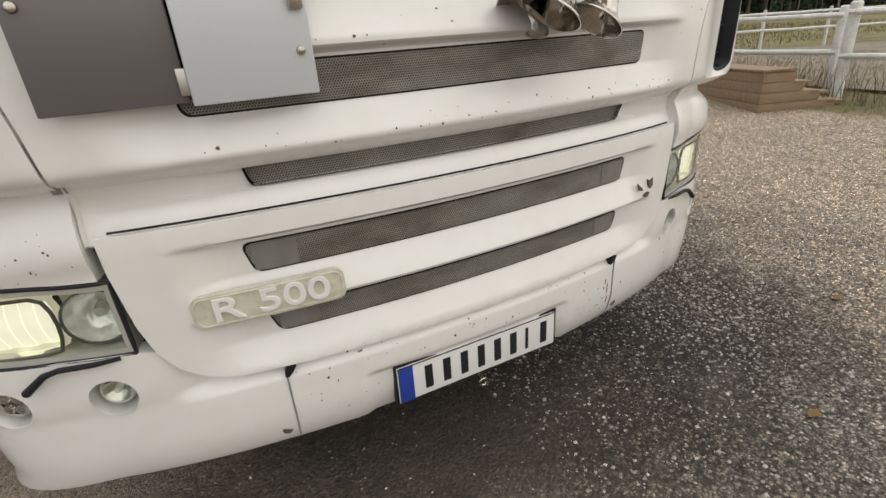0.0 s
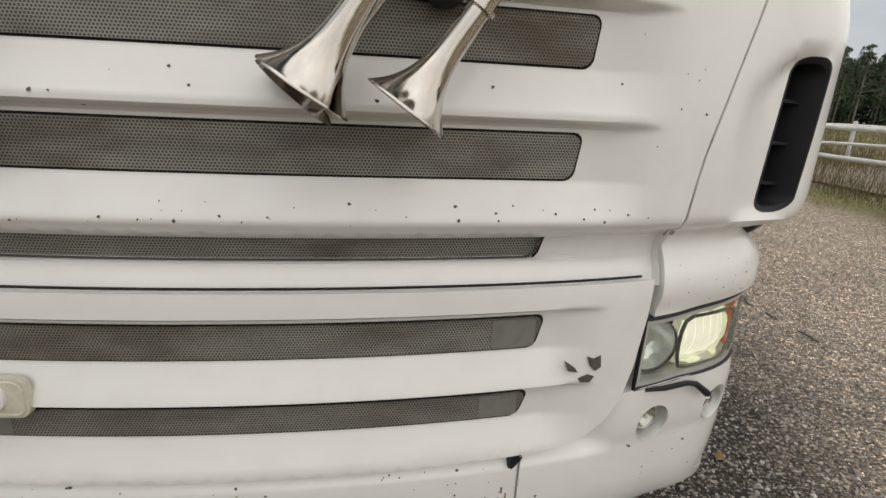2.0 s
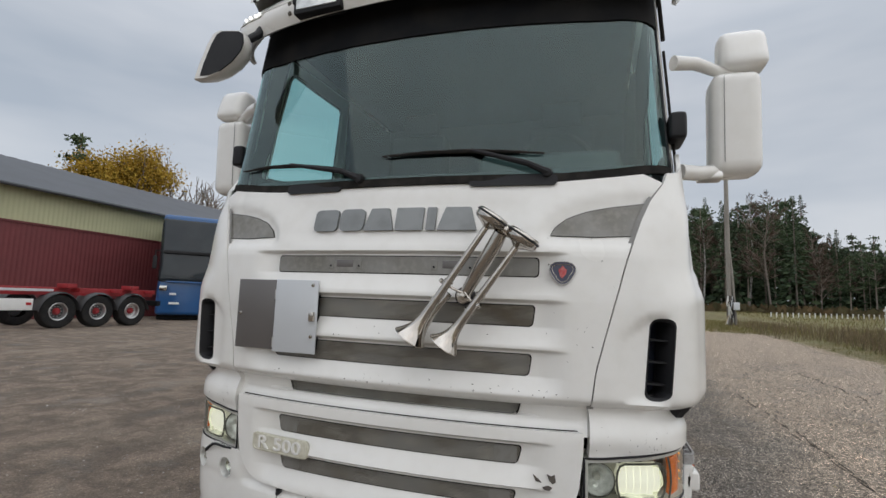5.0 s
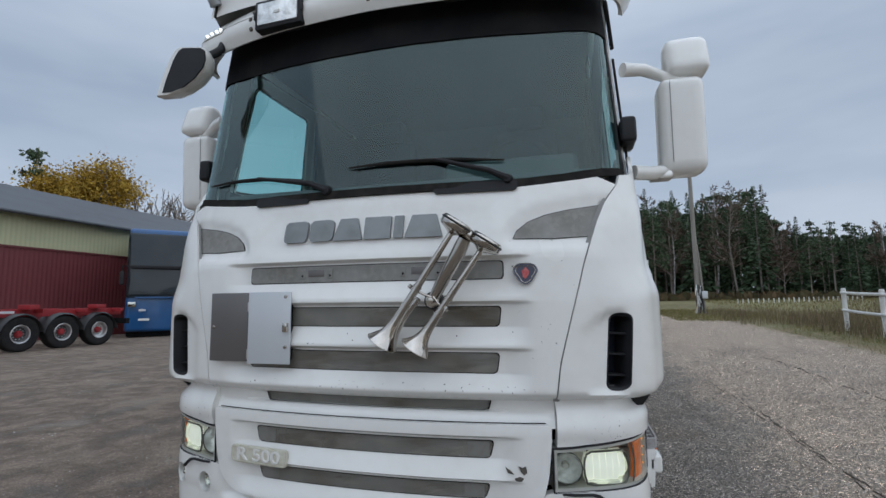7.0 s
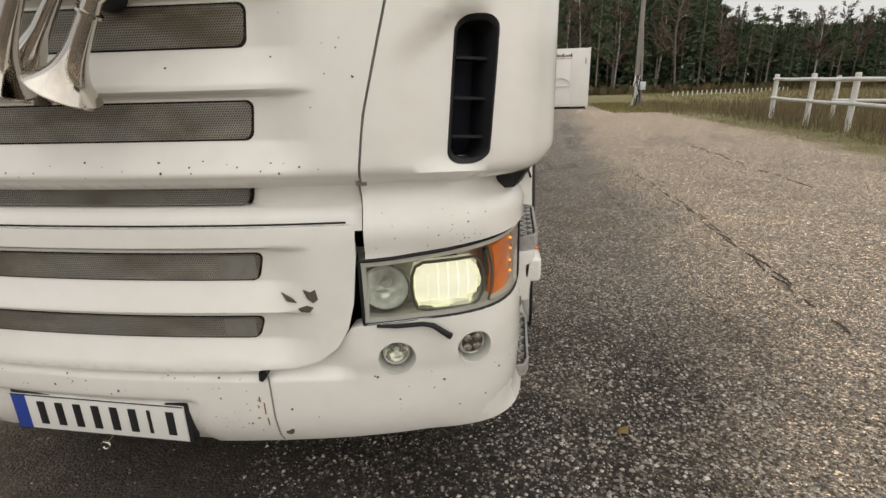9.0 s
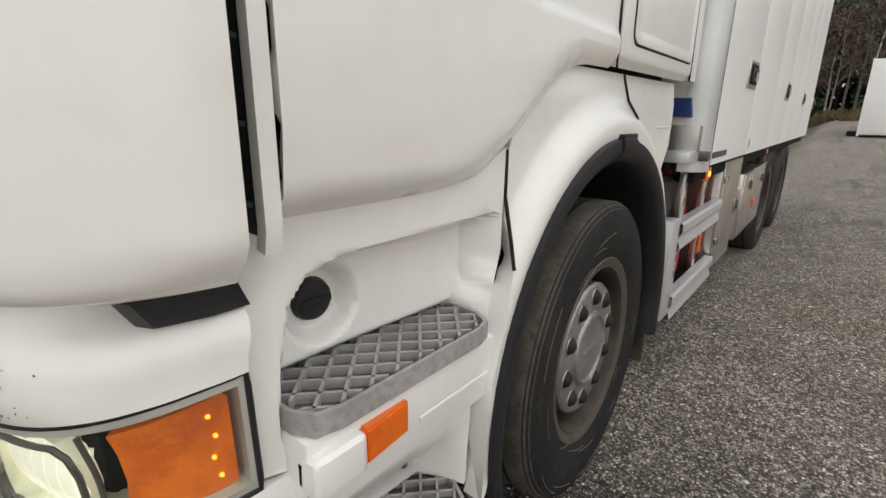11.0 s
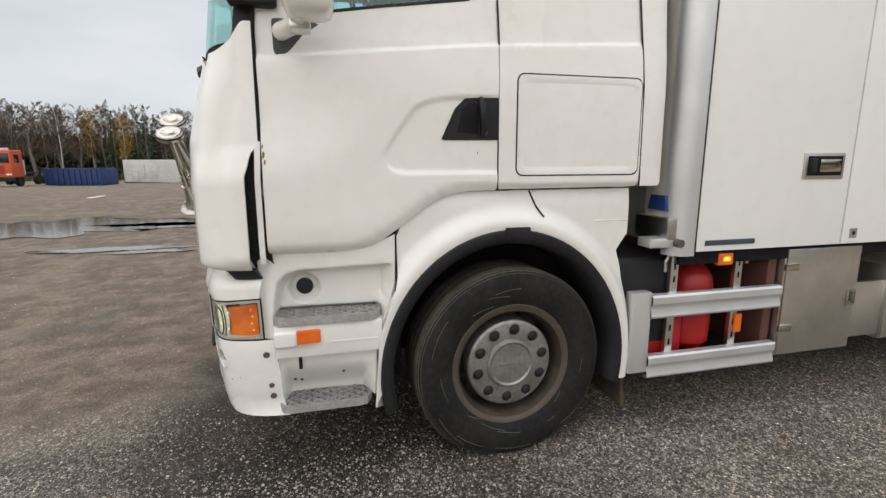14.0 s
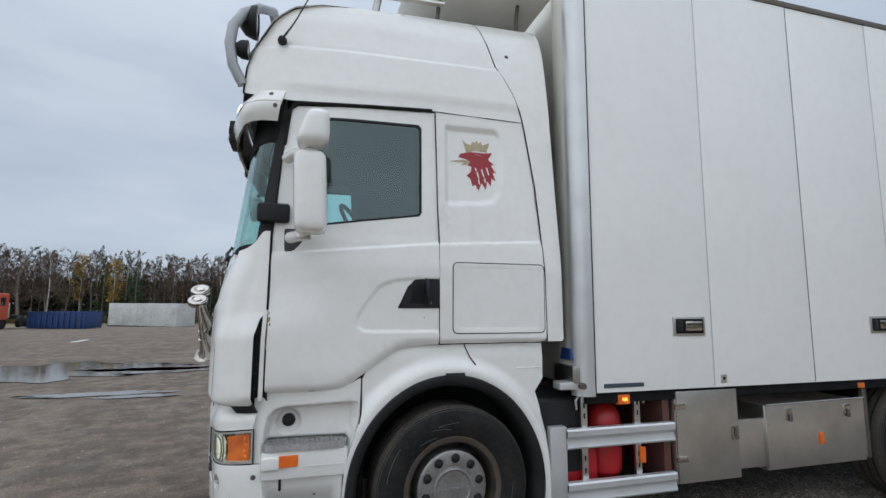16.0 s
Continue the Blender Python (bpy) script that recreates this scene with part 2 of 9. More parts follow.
def grille_mat():
    """Perforated sheet: hexagon-like dark holes, road dirt in brown patches."""
    m = mat("perforated_grille_sheet", (0.30, 0.292, 0.268), 0.55, 0.2, var=(0.120, 0.092, 0.055), vscale=5.5, vmix=0.92, fine=(0.44, 0.42, 0.36), fscale=16, fmix=0.55, stretch=(0.55, 1, 1.6))
    n, l = m.node_tree.nodes, m.node_tree.links
    b = n["Principled BSDF"]
    src = b.inputs["Base Color"].links[0].from_socket
    tc = n.new("ShaderNodeTexCoord")
    # staggered rows: a square lattice turned by 45 degrees and drawn out upwards
    mp = n.new("ShaderNodeMapping")
    mp.inputs["Scale"].default_value = (1, 0.001, 0.57735)
    mp.inputs["Rotation"].default_value = (0, radians(45), 0)
    l.new(tc.outputs["Object"], mp.inputs["Vector"])
    v = n.new("ShaderNodeTexVoronoi")
    v.inputs["Scale"].default_value = 255
    v.inputs["Randomness"].default_value = 0.0
    l.new(mp.outputs[0], v.inputs["Vector"])
    off = n.new("ShaderNodeVectorMath")
    off.operation = 'SUBTRACT'
    l.new(v.outputs["Position"], off.inputs[0])
    l.new(mp.outputs[0], off.inputs[1])
    back = n.new("ShaderNodeMapping")
    back.inputs["Rotation"].default_value = (0, radians(-45), 0)
    l.new(off.outputs[0], back.inputs["Vector"])
    wide = n.new("ShaderNodeVectorMath")
    wide.operation = 'MULTIPLY'
    wide.inputs[1].default_value = (1, 0, 1.732)
    l.new(back.outputs[0], wide.inputs[0])
    dist = n.new("ShaderNodeVectorMath")
    dist.operation = 'LENGTH'
    l.new(wide.outputs[0], dist.inputs[0])
    r = n.new("ShaderNodeMapRange")
    r.inputs["From Min"].default_value, r.inputs["From Max"].default_value = 0.0017, 0.0023
    r.inputs["To Min"].default_value, r.inputs["To Max"].default_value = 0.84, 0.0
    l.new(dist.outputs["Value"], r.inputs["Value"])
    x = n.new("ShaderNodeMix")
    x.data_type = 'RGBA'
    l.new(r.outputs[0], x.inputs[0])
    l.new(src, x.inputs[6])
    x.inputs[7].default_value = (0.03, 0.027, 0.022, 1)
    l.new(x.outputs[2], b.inputs["Base Color"])
    return m


GRILLE = grille_mat()
INSERT = mat("grey_insert_panel", (0.255, 0.25, 0.235), 0.5, 0.1, var=(0.155, 0.145, 0.12), vscale=6, vmix=0.7, fine=(0.36, 0.345, 0.31), fscale=38, fmix=0.35)


# ---- mesh helpers ----
def smooth(a, b, x):
    t = min(1.0, max(0.0, (x - a) / (b - a)))
    return t * t * (3 - 2 * t)


def link_mesh(name, me, material, parent=None, label="", sharp=35):
    if material is not None:
        me.materials.append(material)
    if sharp:
        me.shade_smooth()
        me.set_sharp_from_angle(angle=radians(sharp))
    ob = new(name, me)
    if parent is not None:
        ob.parent = parent
        if parent.parent is not None or parent.matrix_basis != Matrix.Identity(4):
            ob.matrix_parent_inverse = Matrix.Identity(4)
    if label:
        ob["label"] = label
    return ob


# where the section now being built sits on its vehicle
HULL = [Matrix.Identity(4)]
NOSE_SEAT = Matrix.Identity(4)
SIDE_SEAT = Matrix.Translation((0, 0.040, 0)) @ Matrix.Diagonal((0.963, 1, 1, 1))
MIRROR_SEAT = Matrix.Translation((0, 0.040, 0))


def part(name, bm, material, parent=None, label="", sharp=35):
    """Link a bmesh as one mesh object under a thing or a part."""
    me = bpy.data.meshes.new(name)
    bmesh.ops.recalc_face_normals(bm, faces=bm.faces)
    bm.transform(HULL[-1])
    bm.to_mesh(me)
    bm.free()
    return link_mesh(name, me, material, parent, label, sharp)


def thing(name, label, category, group="", at=None):
    ob = new(name)
    ob.empty_display_size = 0.2
    if at is not None:
        ob.matrix_basis = at
    return tagged(ob, label, category, group)


def box(lo, hi, bevel=0.0, seg=2, bm=None, m=None):
    own = bmesh.new()
    bmesh.ops.create_cube(own, size=1)
    for v in own.verts:
        v.co = Vector([(a + b) / 2 + c * (b - a) for a, b, c in zip(lo, hi, v.co)])
    if bevel:
        bmesh.ops.bevel(own, geom=own.edges[:], offset=bevel, segments=seg, profile=0.6, affect='EDGES')
    if m is not None:
        bmesh.ops.transform(own, matrix=m, verts=own.verts)
    return join(bm, own)


def join(bm, own):
    if bm is None:
        return own
    me = bpy.data.meshes.new("tmp")
    own.to_mesh(me)
    own.free()
    bm.from_mesh(me)
    bpy.data.meshes.remove(me)
    return bm


def cyl(p0, p1, r0, r1=None, n=16, bm=None, caps=True):
    own = bmesh.new()
    p0, p1 = Vector(p0), Vector(p1)
    d = p1 - p0
    bmesh.ops.create_cone(own, cap_ends=caps, segments=n, radius1=r0, radius2=r0 if r1 is None else r1, depth=d.length)
    bmesh.ops.transform(own, matrix=Matrix.Translation((p0 + p1) / 2) @ d.to_track_quat('Z', 'Y').to_matrix().to_4x4(), verts=own.verts)
    return join(bm, own)


def tube(pts, r, n=10, bm=None, caps=True):
    """A round tube along points; r a number or one a point."""
    own = bmesh.new()
    pts = [Vector(p) for p in pts]
    rings, up = [], None
    for i, p in enumerate(pts):
        d = (pts[min(i + 1, len(pts) - 1)] - pts[max(i - 1, 0)]).normalized()
        if up is None:
            up = d.orthogonal().normalized()
        side = d.cross(up).normalized()
        up = side.cross(d).normalized()
        rr = r[i] if isinstance(r, (list, tuple)) else r
        rings.append([own.verts.new(p + rr * (math.cos(a) * up + math.sin(a) * side)) for a in [2 * math.pi * k / n for k in range(n)]])
    for a, b in zip(rings, rings[1:]):
        for k in range(n):
            own.faces.new((a[k], a[(k + 1) % n], b[(k + 1) % n], b[k]))
    if caps:
        own.faces.new(rings[0])
        own.faces.new(rings[-1][::-1])
    return join(bm, own)


def lathe(profile, m=None, n=40, bm=None, close=False):
    """Turn (radius, height) rows round z, then place by m."""
    own = bmesh.new()
    rings = []
    for r, h in profile:
        rings.append([own.verts.new((r * math.cos(2 * math.pi * k / n), r * math.sin(2 * math.pi * k / n), h)) for k in range(n)])
    for a, b in zip(rings, rings[1:]):
        for k in range(n):
            own.faces.new((a[k], a[(k + 1) % n], b[(k + 1) % n], b[k]))
    if close:
        for ring in (rings[0], rings[-1]):
            own.faces.new(ring)
    bmesh.ops.remove_doubles(own, verts=own.verts, dist=1e-5)
    if m is not None:
        bmesh.ops.transform(own, matrix=m, verts=own.verts)
    return join(bm, own)


def rrect(x0, y0, x1, y1, r, n=5, slant=0.0):
    """A rounded rectangle as a list of points; slant shifts the lower ends inwards."""
    out = []
    for cx, cy, a in ((x1 - r, y0 + r, -90), (x1 - r, y1 - r, 0), (x0 + r, y1 - r, 90), (x0 + r, y0 + r, 180)):
        for k in range(n + 1):
            b = radians(a + 90 * k / n)
            out.append((cx + r * math.cos(b), cy + r * math.sin(b)))
    if slant:
        out = [(x - slant * (1 if x > (x0 + x1) / 2 else -1) * (y1 - y) / (y1 - y0), y) for x, y in out]
    return out


def dense(poly, step):
    out = []
    for (a, b), (c, d) in zip(poly, poly[1:] + poly[:1]):
        k = max(1, int(math.hypot(c - a, d - b) / step + 0.5))
        out += [(a + (c - a) * i / k, b + (d - b) * i / k) for i in range(k)]
    return out


def inside(px, py, poly):
    res = np.zeros(len(px), bool)
    x0, y0 = poly[-1]
    for x1, y1 in poly:
        if y0 != y1:
            res ^= ((y0 > py) != (y1 > py)) & (px < (x1 - x0) * (py - y0) / (y1 - y0) + x0)
        x0, y0 = x1, y1
    return res


def near(px, py, loop, d):
    q = np.array(loop)
    res = np.zeros(len(px), bool)
    for i in range(0, len(px), 4000):
        dx = px[i:i + 4000, None] - q[None, :, 0]
        dy = py[i:i + 4000, None] - q[None, :, 1]
        res[i:i + 4000] = (dx * dx + dy * dy).min(1) < d * d
    return res


def sheet(outline, fn, us, vs, holes=(), flange=0.02, step=0.02):
    """A pressed panel: the outline in (u, v), less the holes, laid on fn(u, v), with its rim turned in by flange."""
    loops = [dense(list(outline), step)] + [dense(list(h), step * 0.7) for h in holes]
    gu, gv = np.meshgrid(np.array(us, float), np.array(vs, float))
    gu, gv = gu.ravel(), gv.ravel()
    keep = inside(gu, gv, loops[0])
    for h in loops[1:]:
        keep &= ~inside(gu, gv, h)
    for lp in loops:
        keep &= ~near(gu, gv, lp, step * 0.45)
    pts = [Vector(p) for lp in loops for p in lp]
    edges, at = [], 0
    for lp in loops:
        edges += [(at + i, at + (i + 1) % len(lp)) for i in range(len(lp))]
        at += len(lp)
    pts += [Vector((a, b)) for a, b in zip(gu[keep], gv[keep])]
    v2, _, f2, _, _, _ = geometry.delaunay_2d_cdt(pts, edges, [], 0, 1e-6)
    tri = np.array([f for f in f2 if len(f) == 3])
    vv = np.array([tuple(v) for v in v2])
    c = vv[tri].mean(1)
    ok = inside(c[:, 0], c[:, 1], loops[0])
    for h in loops[1:]:
        ok &= ~inside(c[:, 0], c[:, 1], h)
    bm = bmesh.new()
    verts = [bm.verts.new(fn(float(a), float(b))) for a, b in vv]
    for f in tri[ok]:
        try:
            bm.faces.new([verts[i] for i in f])
        except ValueError:
            pass
    for v in [v for v in bm.verts if not v.link_faces]:
        bm.verts.remove(v)
    bmesh.ops.recalc_face_normals(bm, faces=bm.faces)
    mid = sum((f.normal for f in bm.faces), Vector())
    a, b = vv[tri[ok]][0].mean(0)
    if flange:
        rim = [e for e in bm.edges if e.is_boundary]
        ext = bmesh.ops.extrude_edge_only(bm, edges=rim)["geom"]
        for v in [g for g in ext if isinstance(g, bmesh.types.BMVert)]:
            src = [e.other_vert(v) for e in v.link_edges]
            src = [s for s in src if any(len(f.verts) == 3 for f in s.link_faces)]
            nn = sum((f.normal for s in src[:1] for f in s.link_faces if len(f.verts) == 3), Vector())
            if nn.length:
                v.co -= nn.normalized() * flange * OUT
    return bm


OUT = 1.0


def slab(outline, fn, lift, thick, step=0.03):
    """A thin plate that follows fn(u, v, w): outline filled at w = lift, rim going back to lift - thick."""
    loop = dense(list(outline), step)
    bm = bmesh.new()
    top = [bm.verts.new(fn(u, v, lift)) for u, v in loop]
    low = [bm.verts.new(fn(u, v, lift - thick)) for u, v in loop]
    bm.faces.new(top)
    for i in range(len(loop)):
        j = (i + 1) % len(loop)
        bm.faces.new((top[i], low[i], low[j], top[j]))
    bmesh.ops.triangulate(bm, faces=[f for f in bm.faces if len(f.verts) > 4])
    return bm


def text_mesh(body, size, depth):
    cu = bpy.data.curves.new("tmp_text", 'FONT')
    cu.body, cu.size, cu.extrude, cu.bevel_depth = body, size, depth, depth * 0.3
    cu.align_x, cu.align_y = 'CENTER', 'CENTER'
    ob = new("tmp_text", cu)
    me = bpy.data.meshes.new_from_object(ob.evaluated_get(bpy.context.evaluated_depsgraph_get()))
    bpy.data.objects.remove(ob)
    bpy.data.curves.remove(cu)
    bm = bmesh.new()
    bm.from_mesh(me)
    bpy.data.meshes.remove(me)
    return bm


def steps(a, b, d):
    k = max(1, int(round((b - a) / d)))
    return [a + (b - a) * i / k for i in range(k + 1)]

# ==== TRUCK ====
truck = thing("truck", "white box-bodied lorry with lit headlamps, parked on gravel", "truck")

# -- the plan line of the cab's nose: a superellipse, measured along from its middle --
NOSE_A, NOSE_B, NOSE_N = 1.140, 0.50, 5.6
_th = np.linspace(0, math.pi / 2, 1500)
_nx = NOSE_A * np.sin(_th) ** (2 / NOSE_N)
_ny = NOSE_B * (1 - np.cos(_th) ** (2 / NOSE_N)) + 0.06 - 0.09 * np.maximum(0, 1 - (_nx / 0.9) ** 2)  # bowed front
_nu = np.concatenate(([0], np.cumsum(np.hypot(np.diff(_nx), np.diff(_ny)))))


def nose_plan(u):
    a = abs(u)
    return math.copysign(float(np.interp(a, _nu, _nx)), u), float(np.interp(a, _nu, _ny))


def ux(x):
    """Length along the nose at which it is x wide."""
    return math.copysign(float(np.interp(abs(x), _nx, _nu)), x)


def uy(y):
    """Length along the nose at which it lies y back."""
    return float(np.interp(y + 0.045, _ny, _nu))


A_ROWS = ((0.3, 1.08), (0.36, 1.115), (0.42, 1.14), (0.55, 1.15), (0.72, 1.148), (0.75, 1.136), (0.92, 1.136), (0.95, 1.14), (1.03, 1.132), (1.06, 1.128), (1.075, 1.187),
          (1.13, 1.2), (1.5, 1.2), (1.6, 1.194), (1.7, 1.187), (1.95, 1.165), (2.2, 1.147), (3, 1.087))
Y_ROWS = ((0.30, 0.115), (0.34, 0.075), (0.39, 0.042), (0.45, 0.026), (0.58, 0.022), (0.62, 0.014), (0.95, 0.006), (0.97, 0.008), (1.0, 0.018), (1.06, 0.015), (1.10, 0.0), (1.45, 0.0), (1.62, 0.008),
          (1.75, 0.035), (1.94, 0.085), (2.8, 0.19), (3.0, 0.22))


def rowval(rows, z):
    return float(np.interp(z, [r[0] for r in rows], [r[1] for r in rows]))


def nose(u, z, d=0.0):
    """A point of the cab's nose, d metres outside it."""
    x, y = nose_plan(u)
    x2, y2 = nose_plan(u + 0.002)
    n = Vector((y2 - y, -(x2 - x), 0)).normalized()
    p = Vector((x + math.copysign((rowval(A_ROWS, z) - NOSE_A) * smooth(0.75, 1.10, abs(x)), x), y + rowval(Y_ROWS, z) - 0.028 * smooth(0.35, 0.95, abs(x)) * smooth(1.03, 1.09, z), z))
    return p + n * d


# -- ribs between the grille slots --
UPPER_SLOTS = ((1.612, 1.542), (1.428, 1.352), (1.243, 1.168))
LOWER_SLOTS = ((0.905, 0.843), (0.742, 0.690))


def rib(z, slots, deep):
    for top, low in slots:
        if low - 0.075 < z < top + 0.024:
            if z > top + 0.010:
                return deep * (1 - smooth(top + 0.010, top + 0.024, z))
            if z > low - 0.004:
                return deep
            return deep * (1 - (low - 0.004 - z) / 0.071) if z < low - 0.004 else deep
    return 0.0


def rib_rows(slots, lo, hi):
    out = set(steps(lo, hi, 0.03))
    for top, low in slots:
        for a in (0.030, 0.024, 0.020, 0.017, 0.014, 0.010, 0.004):
            out.add(top + a)
        for a in (0.0, 0.004, 0.010, 0.022, 0.036, 0.05, 0.062, 0.07, 0.075, 0.082):
            out.add(low - a)
        out.add((top + low) / 2)
    rows = sorted(out)
    return [z for i, z in enumerate(rows) if i == 0 or z - rows[i - 1] > 0.0025]


def fade(x, half, run):
    return 1 - smooth(half, half + run, abs(x))


CORNER_IN = [(0.640, 1.703), (0.655, 1.735), (0.70, 1.772), (0.77, 1.800), (0.86, 1.822), (0.985, 1.842), (0.925, 1.708), (0.80, 1.700)]


def poly_depth(x, z, poly):
    """How far (x, z) lies inside the polygon; negative outside."""
    p = np.array(poly)
    q = np.roll(p, -1, 0)
    d = q - p
    t = np.clip(((x - p[:, 0]) * d[:, 0] + (z - p[:, 1]) * d[:, 1]) / (d ** 2).sum(1), 0, 1)
    dist = float(np.hypot(x - p[:, 0] - t * d[:, 0], z - p[:, 1] - t * d[:, 1]).min())
    return dist if inside(np.array([x]), np.array([z]), poly)[0] else -dist


def upper_front(u, z):
    x = nose_plan(u)[0]
    d = rib(z, UPPER_SLOTS, 0.030) * fade(x, 0.60, 0.13)
    if z > 1.62 and abs(x) > 0.55:
        d += 0.022 * smooth(-0.055, 0.0, poly_depth(abs(x), z, CORNER_IN))
    d += 0.008 * (smooth(1.66, 1.69, z) - smooth(1.83, 1.87, z)) * fade(x, 0.45, 0.12)
    if z < 1.09:
        d += 0.03 * (1 - smooth(1.06, 1.09, z)) ** 2
    return nose(u, z, -d)


GAP = ((1.058, 0.790), (1.20, 0.806), (1.45, 0.862), (1.60, 0.895), (1.70, 0.924), (1.78, 0.950), (1.86, 0.985), (1.93, 1.035), (1.965, 1.07))


def gap_x(z):
    return float(np.interp(z, [g[0] for g in GAP], [g[1] for g in GAP]))


def brow(u):
    """Height of the windscreen's lower edge along the nose."""
    return 1.925 + 0.06 * smooth(0.6, 1.25, abs(u))


def upper_panel():
    zs = steps(1.058, 1.93, 0.05)
    right = [(ux(gap_x(z)) - 0.0025, z) for z in zs]
    u1 = right[-1][0]
    n = 30
    top = [(u1 - 2 * u1 * k / n, brow(u1 - 2 * u1 * k / n)) for k in range(1, n)]
    left = [(-u, z) for u, z in right[::-1]]
    bottom = [(-right[0][0] + 2 * right[0][0] * k / 24, 1.058) for k in range(1, 24)]
    us = sorted(set(steps(-u1, u1, 0.05) + [s * a for s in (-1, 1) for a in steps(0.56, 1.1, 0.016)]))
    bm = sheet(right + top + left + bottom, upper_front, us, rib_rows(UPPER_SLOTS, 1.07, 1.93), flange=0.025, step=0.024)
    return part("upper_front_panel", bm, WHITE, truck, "white ribbed front panel with stone chips", 50)


upper = upper_panel()


def front_slab(name, outline_xz, lift, thick, material, parent, label="", ribs=None, deep=0.03, step=0.03):
    base = (lambda z: rib(z, ribs, deep)) if ribs else (lambda z: 0.0)
    zm = (min(p[1] for p in outline_xz) + max(p[1] for p in outline_xz)) / 2
    dm = base(zm)
    bm = slab([(ux(x), z) for x, z in outline_xz], lambda u, z, w: nose(u, z, w - dm), lift, thick, step)
    return part(name, bm, material, parent, label, 30)


def grid_slab(name, x0, z0, x1, z1, r, lift, material, parent, label="", slant=0.0, deep=0.03, thick=0.012, gap=True):
    """A curved insert in a slot, on a black gap."""
    out = [(ux(x), z) for x, z in rrect(x0, z0, x1, z1, r, slant=slant)]
    us, vs = steps(ux(x0), ux(x1), 0.05), steps(z0, z1, 0.03)
    back = [(ux(x), z) for x, z in rrect(x0 - 0.005, z0 - 0.004, x1 + 0.005, z1 + 0.004, r, slant=slant)]
    g = sheet(out, lambda u, z: nose(u, z, lift - deep), us, vs, flange=thick, step=0.03)
    ob = part(name, g, material, parent, label, 40)
    if not gap:
        return ob
    k = sheet(back, lambda u, z: nose(u, z, lift - deep - 0.0035), us, vs, flange=thick, step=0.03)
    part("gap", k, SEAM, ob, "", 40)
    return ob


grid_slab("grille_insert", -0.588, 1.542, 0.600, 1.612, 0.016, 0.004, INSERT, upper, "dull grey insert with old bracket marks")
grid_slab("grille_mesh", -0.59, 1.352, 0.590, 1.428, 0.018, 0.004, GRILLE, upper, "dirty grey perforated grille sheet", 0.010)
grid_slab("grille_mesh", -0.58, 1.168, 0.580, 1.243, 0.018, 0.004, GRILLE, upper, "dirty grey perforated grille sheet", 0.012)
for side in (-1, 1):
    pts = [(side * x, z) for x, z in CORNER_IN]
    front_slab("corner_insert", pts, 0.004, 0.015, INSERT, upper, "grey corner insert", deep=0, step=0.03).location.y += 0.020
    loop = [nose(ux(x), z, 0.0) + Vector((0, 0.020, 0)) for x, z in dense(pts, 0.02)]
    part("gap", tube(loop + loop[:2], 0.0028, 6, caps=False), SEAM, upper)
# old bracket marks left on the top insert
for bx in (-0.30, -0.16, 0.18, 0.33):
    y_ = nose(ux(bx), 1.58, -0.026).y
    bm = box((bx - 0.012, y_ - 0.004, 1.555), (bx + 0.012, y_ + 0.004, 1.600), 0.003)
    part("bracket_mark", bm, INSERT, upper, "dull bracket mark")
    part("bracket_hole", lathe([(0.0, 0.0005), (0.005, 0.0)], Matrix.Translation((bx, y_ - 0.0045, 1.570)) @ pose(0, 0, 0, 90), 10), DARK, upper)
for bx in (-0.23, 0.255):
    y_ = nose(ux(bx), 1.58, -0.026).y
    part("bracket_plate", box((bx - 0.04, y_ - 0.003, 1.565), (bx + 0.04, y_ + 0.004, 1.597), 0.002), GREY_PANEL, upper)

# six plain grey blocks where the maker's word stands
for k, (x0, x1, lean, r) in enumerate(((-0.405, -0.283, 0.0, 0.022), (-0.272, -0.150, 0.0, 0.026), (-0.150, -0.008, 0.03, 0.004), (0.000, 0.122, 0.0, 0.004), (0.137, 0.178, 0.0, 0.003), (0.186, 0.352, 0.03, 0.004))):
    o = rrect(x0, 1.722, x1, 1.822, r)
    o = [(x - math.copysign(lean, x - (x0 + x1) / 2) * (z - 1.722) / 0.10, z) for x, z in o]
    front_slab("letter_block", o, 0.006, 0.016, LETTER, upper, "plain grey lettering block")

# enamel badge: dark three-lobed shield, pale line, red centre
def lobed(r, k, n=36):
    return [(0.688 + (r + k * math.cos(3 * (6.2832 * i / n + math.pi / 2))) * math.cos(6.2832 * i / n), 1.560 + 0.93 * (r + k * math.cos(3 * (6.2832 * i / n + math.pi / 2))) * math.sin(6.2832 * i / n)) for i in range(n)]


badge_ob = front_slab("badge", lobed(0.047, 0.0048), 0.006, 0.012, mat("badge_navy", (0.012, 0.014, 0.05), 0.25, coat=0.5, var=(0.03, 0.03, 0.06), vscale=30), upper, "dark blue enamel badge with pale line", step=0.01)
for r, k, w in ((0.0450, 0.0046, 0.0012), (0.035, 0.0060, 0.0014)):
    loop = [nose(ux(x), z, 0.0065) for x, z in lobed(r, k)]
    part("badge_line", tube(loop + loop[:2], w, 6, caps=False), CHROME, badge_ob)
front_slab("badge_centre", [(0.688 + x, 1.556 + z) for x, z in ((-0.012, 0.0), (-0.015, 0.012), (-0.006, 0.020), (0.0, 0.028), (0.007, 0.020), (0.015, 0.012), (0.012, -0.004), (0.0, -0.020), (-0.010, -0.012))], 0.0075, 0.004, mat("badge_red", (0.45, 0.05, 0.06), 0.35, var=(0.6, 0.3, 0.25), vscale=90, vmix=0.5), badge_ob, step=0.01)

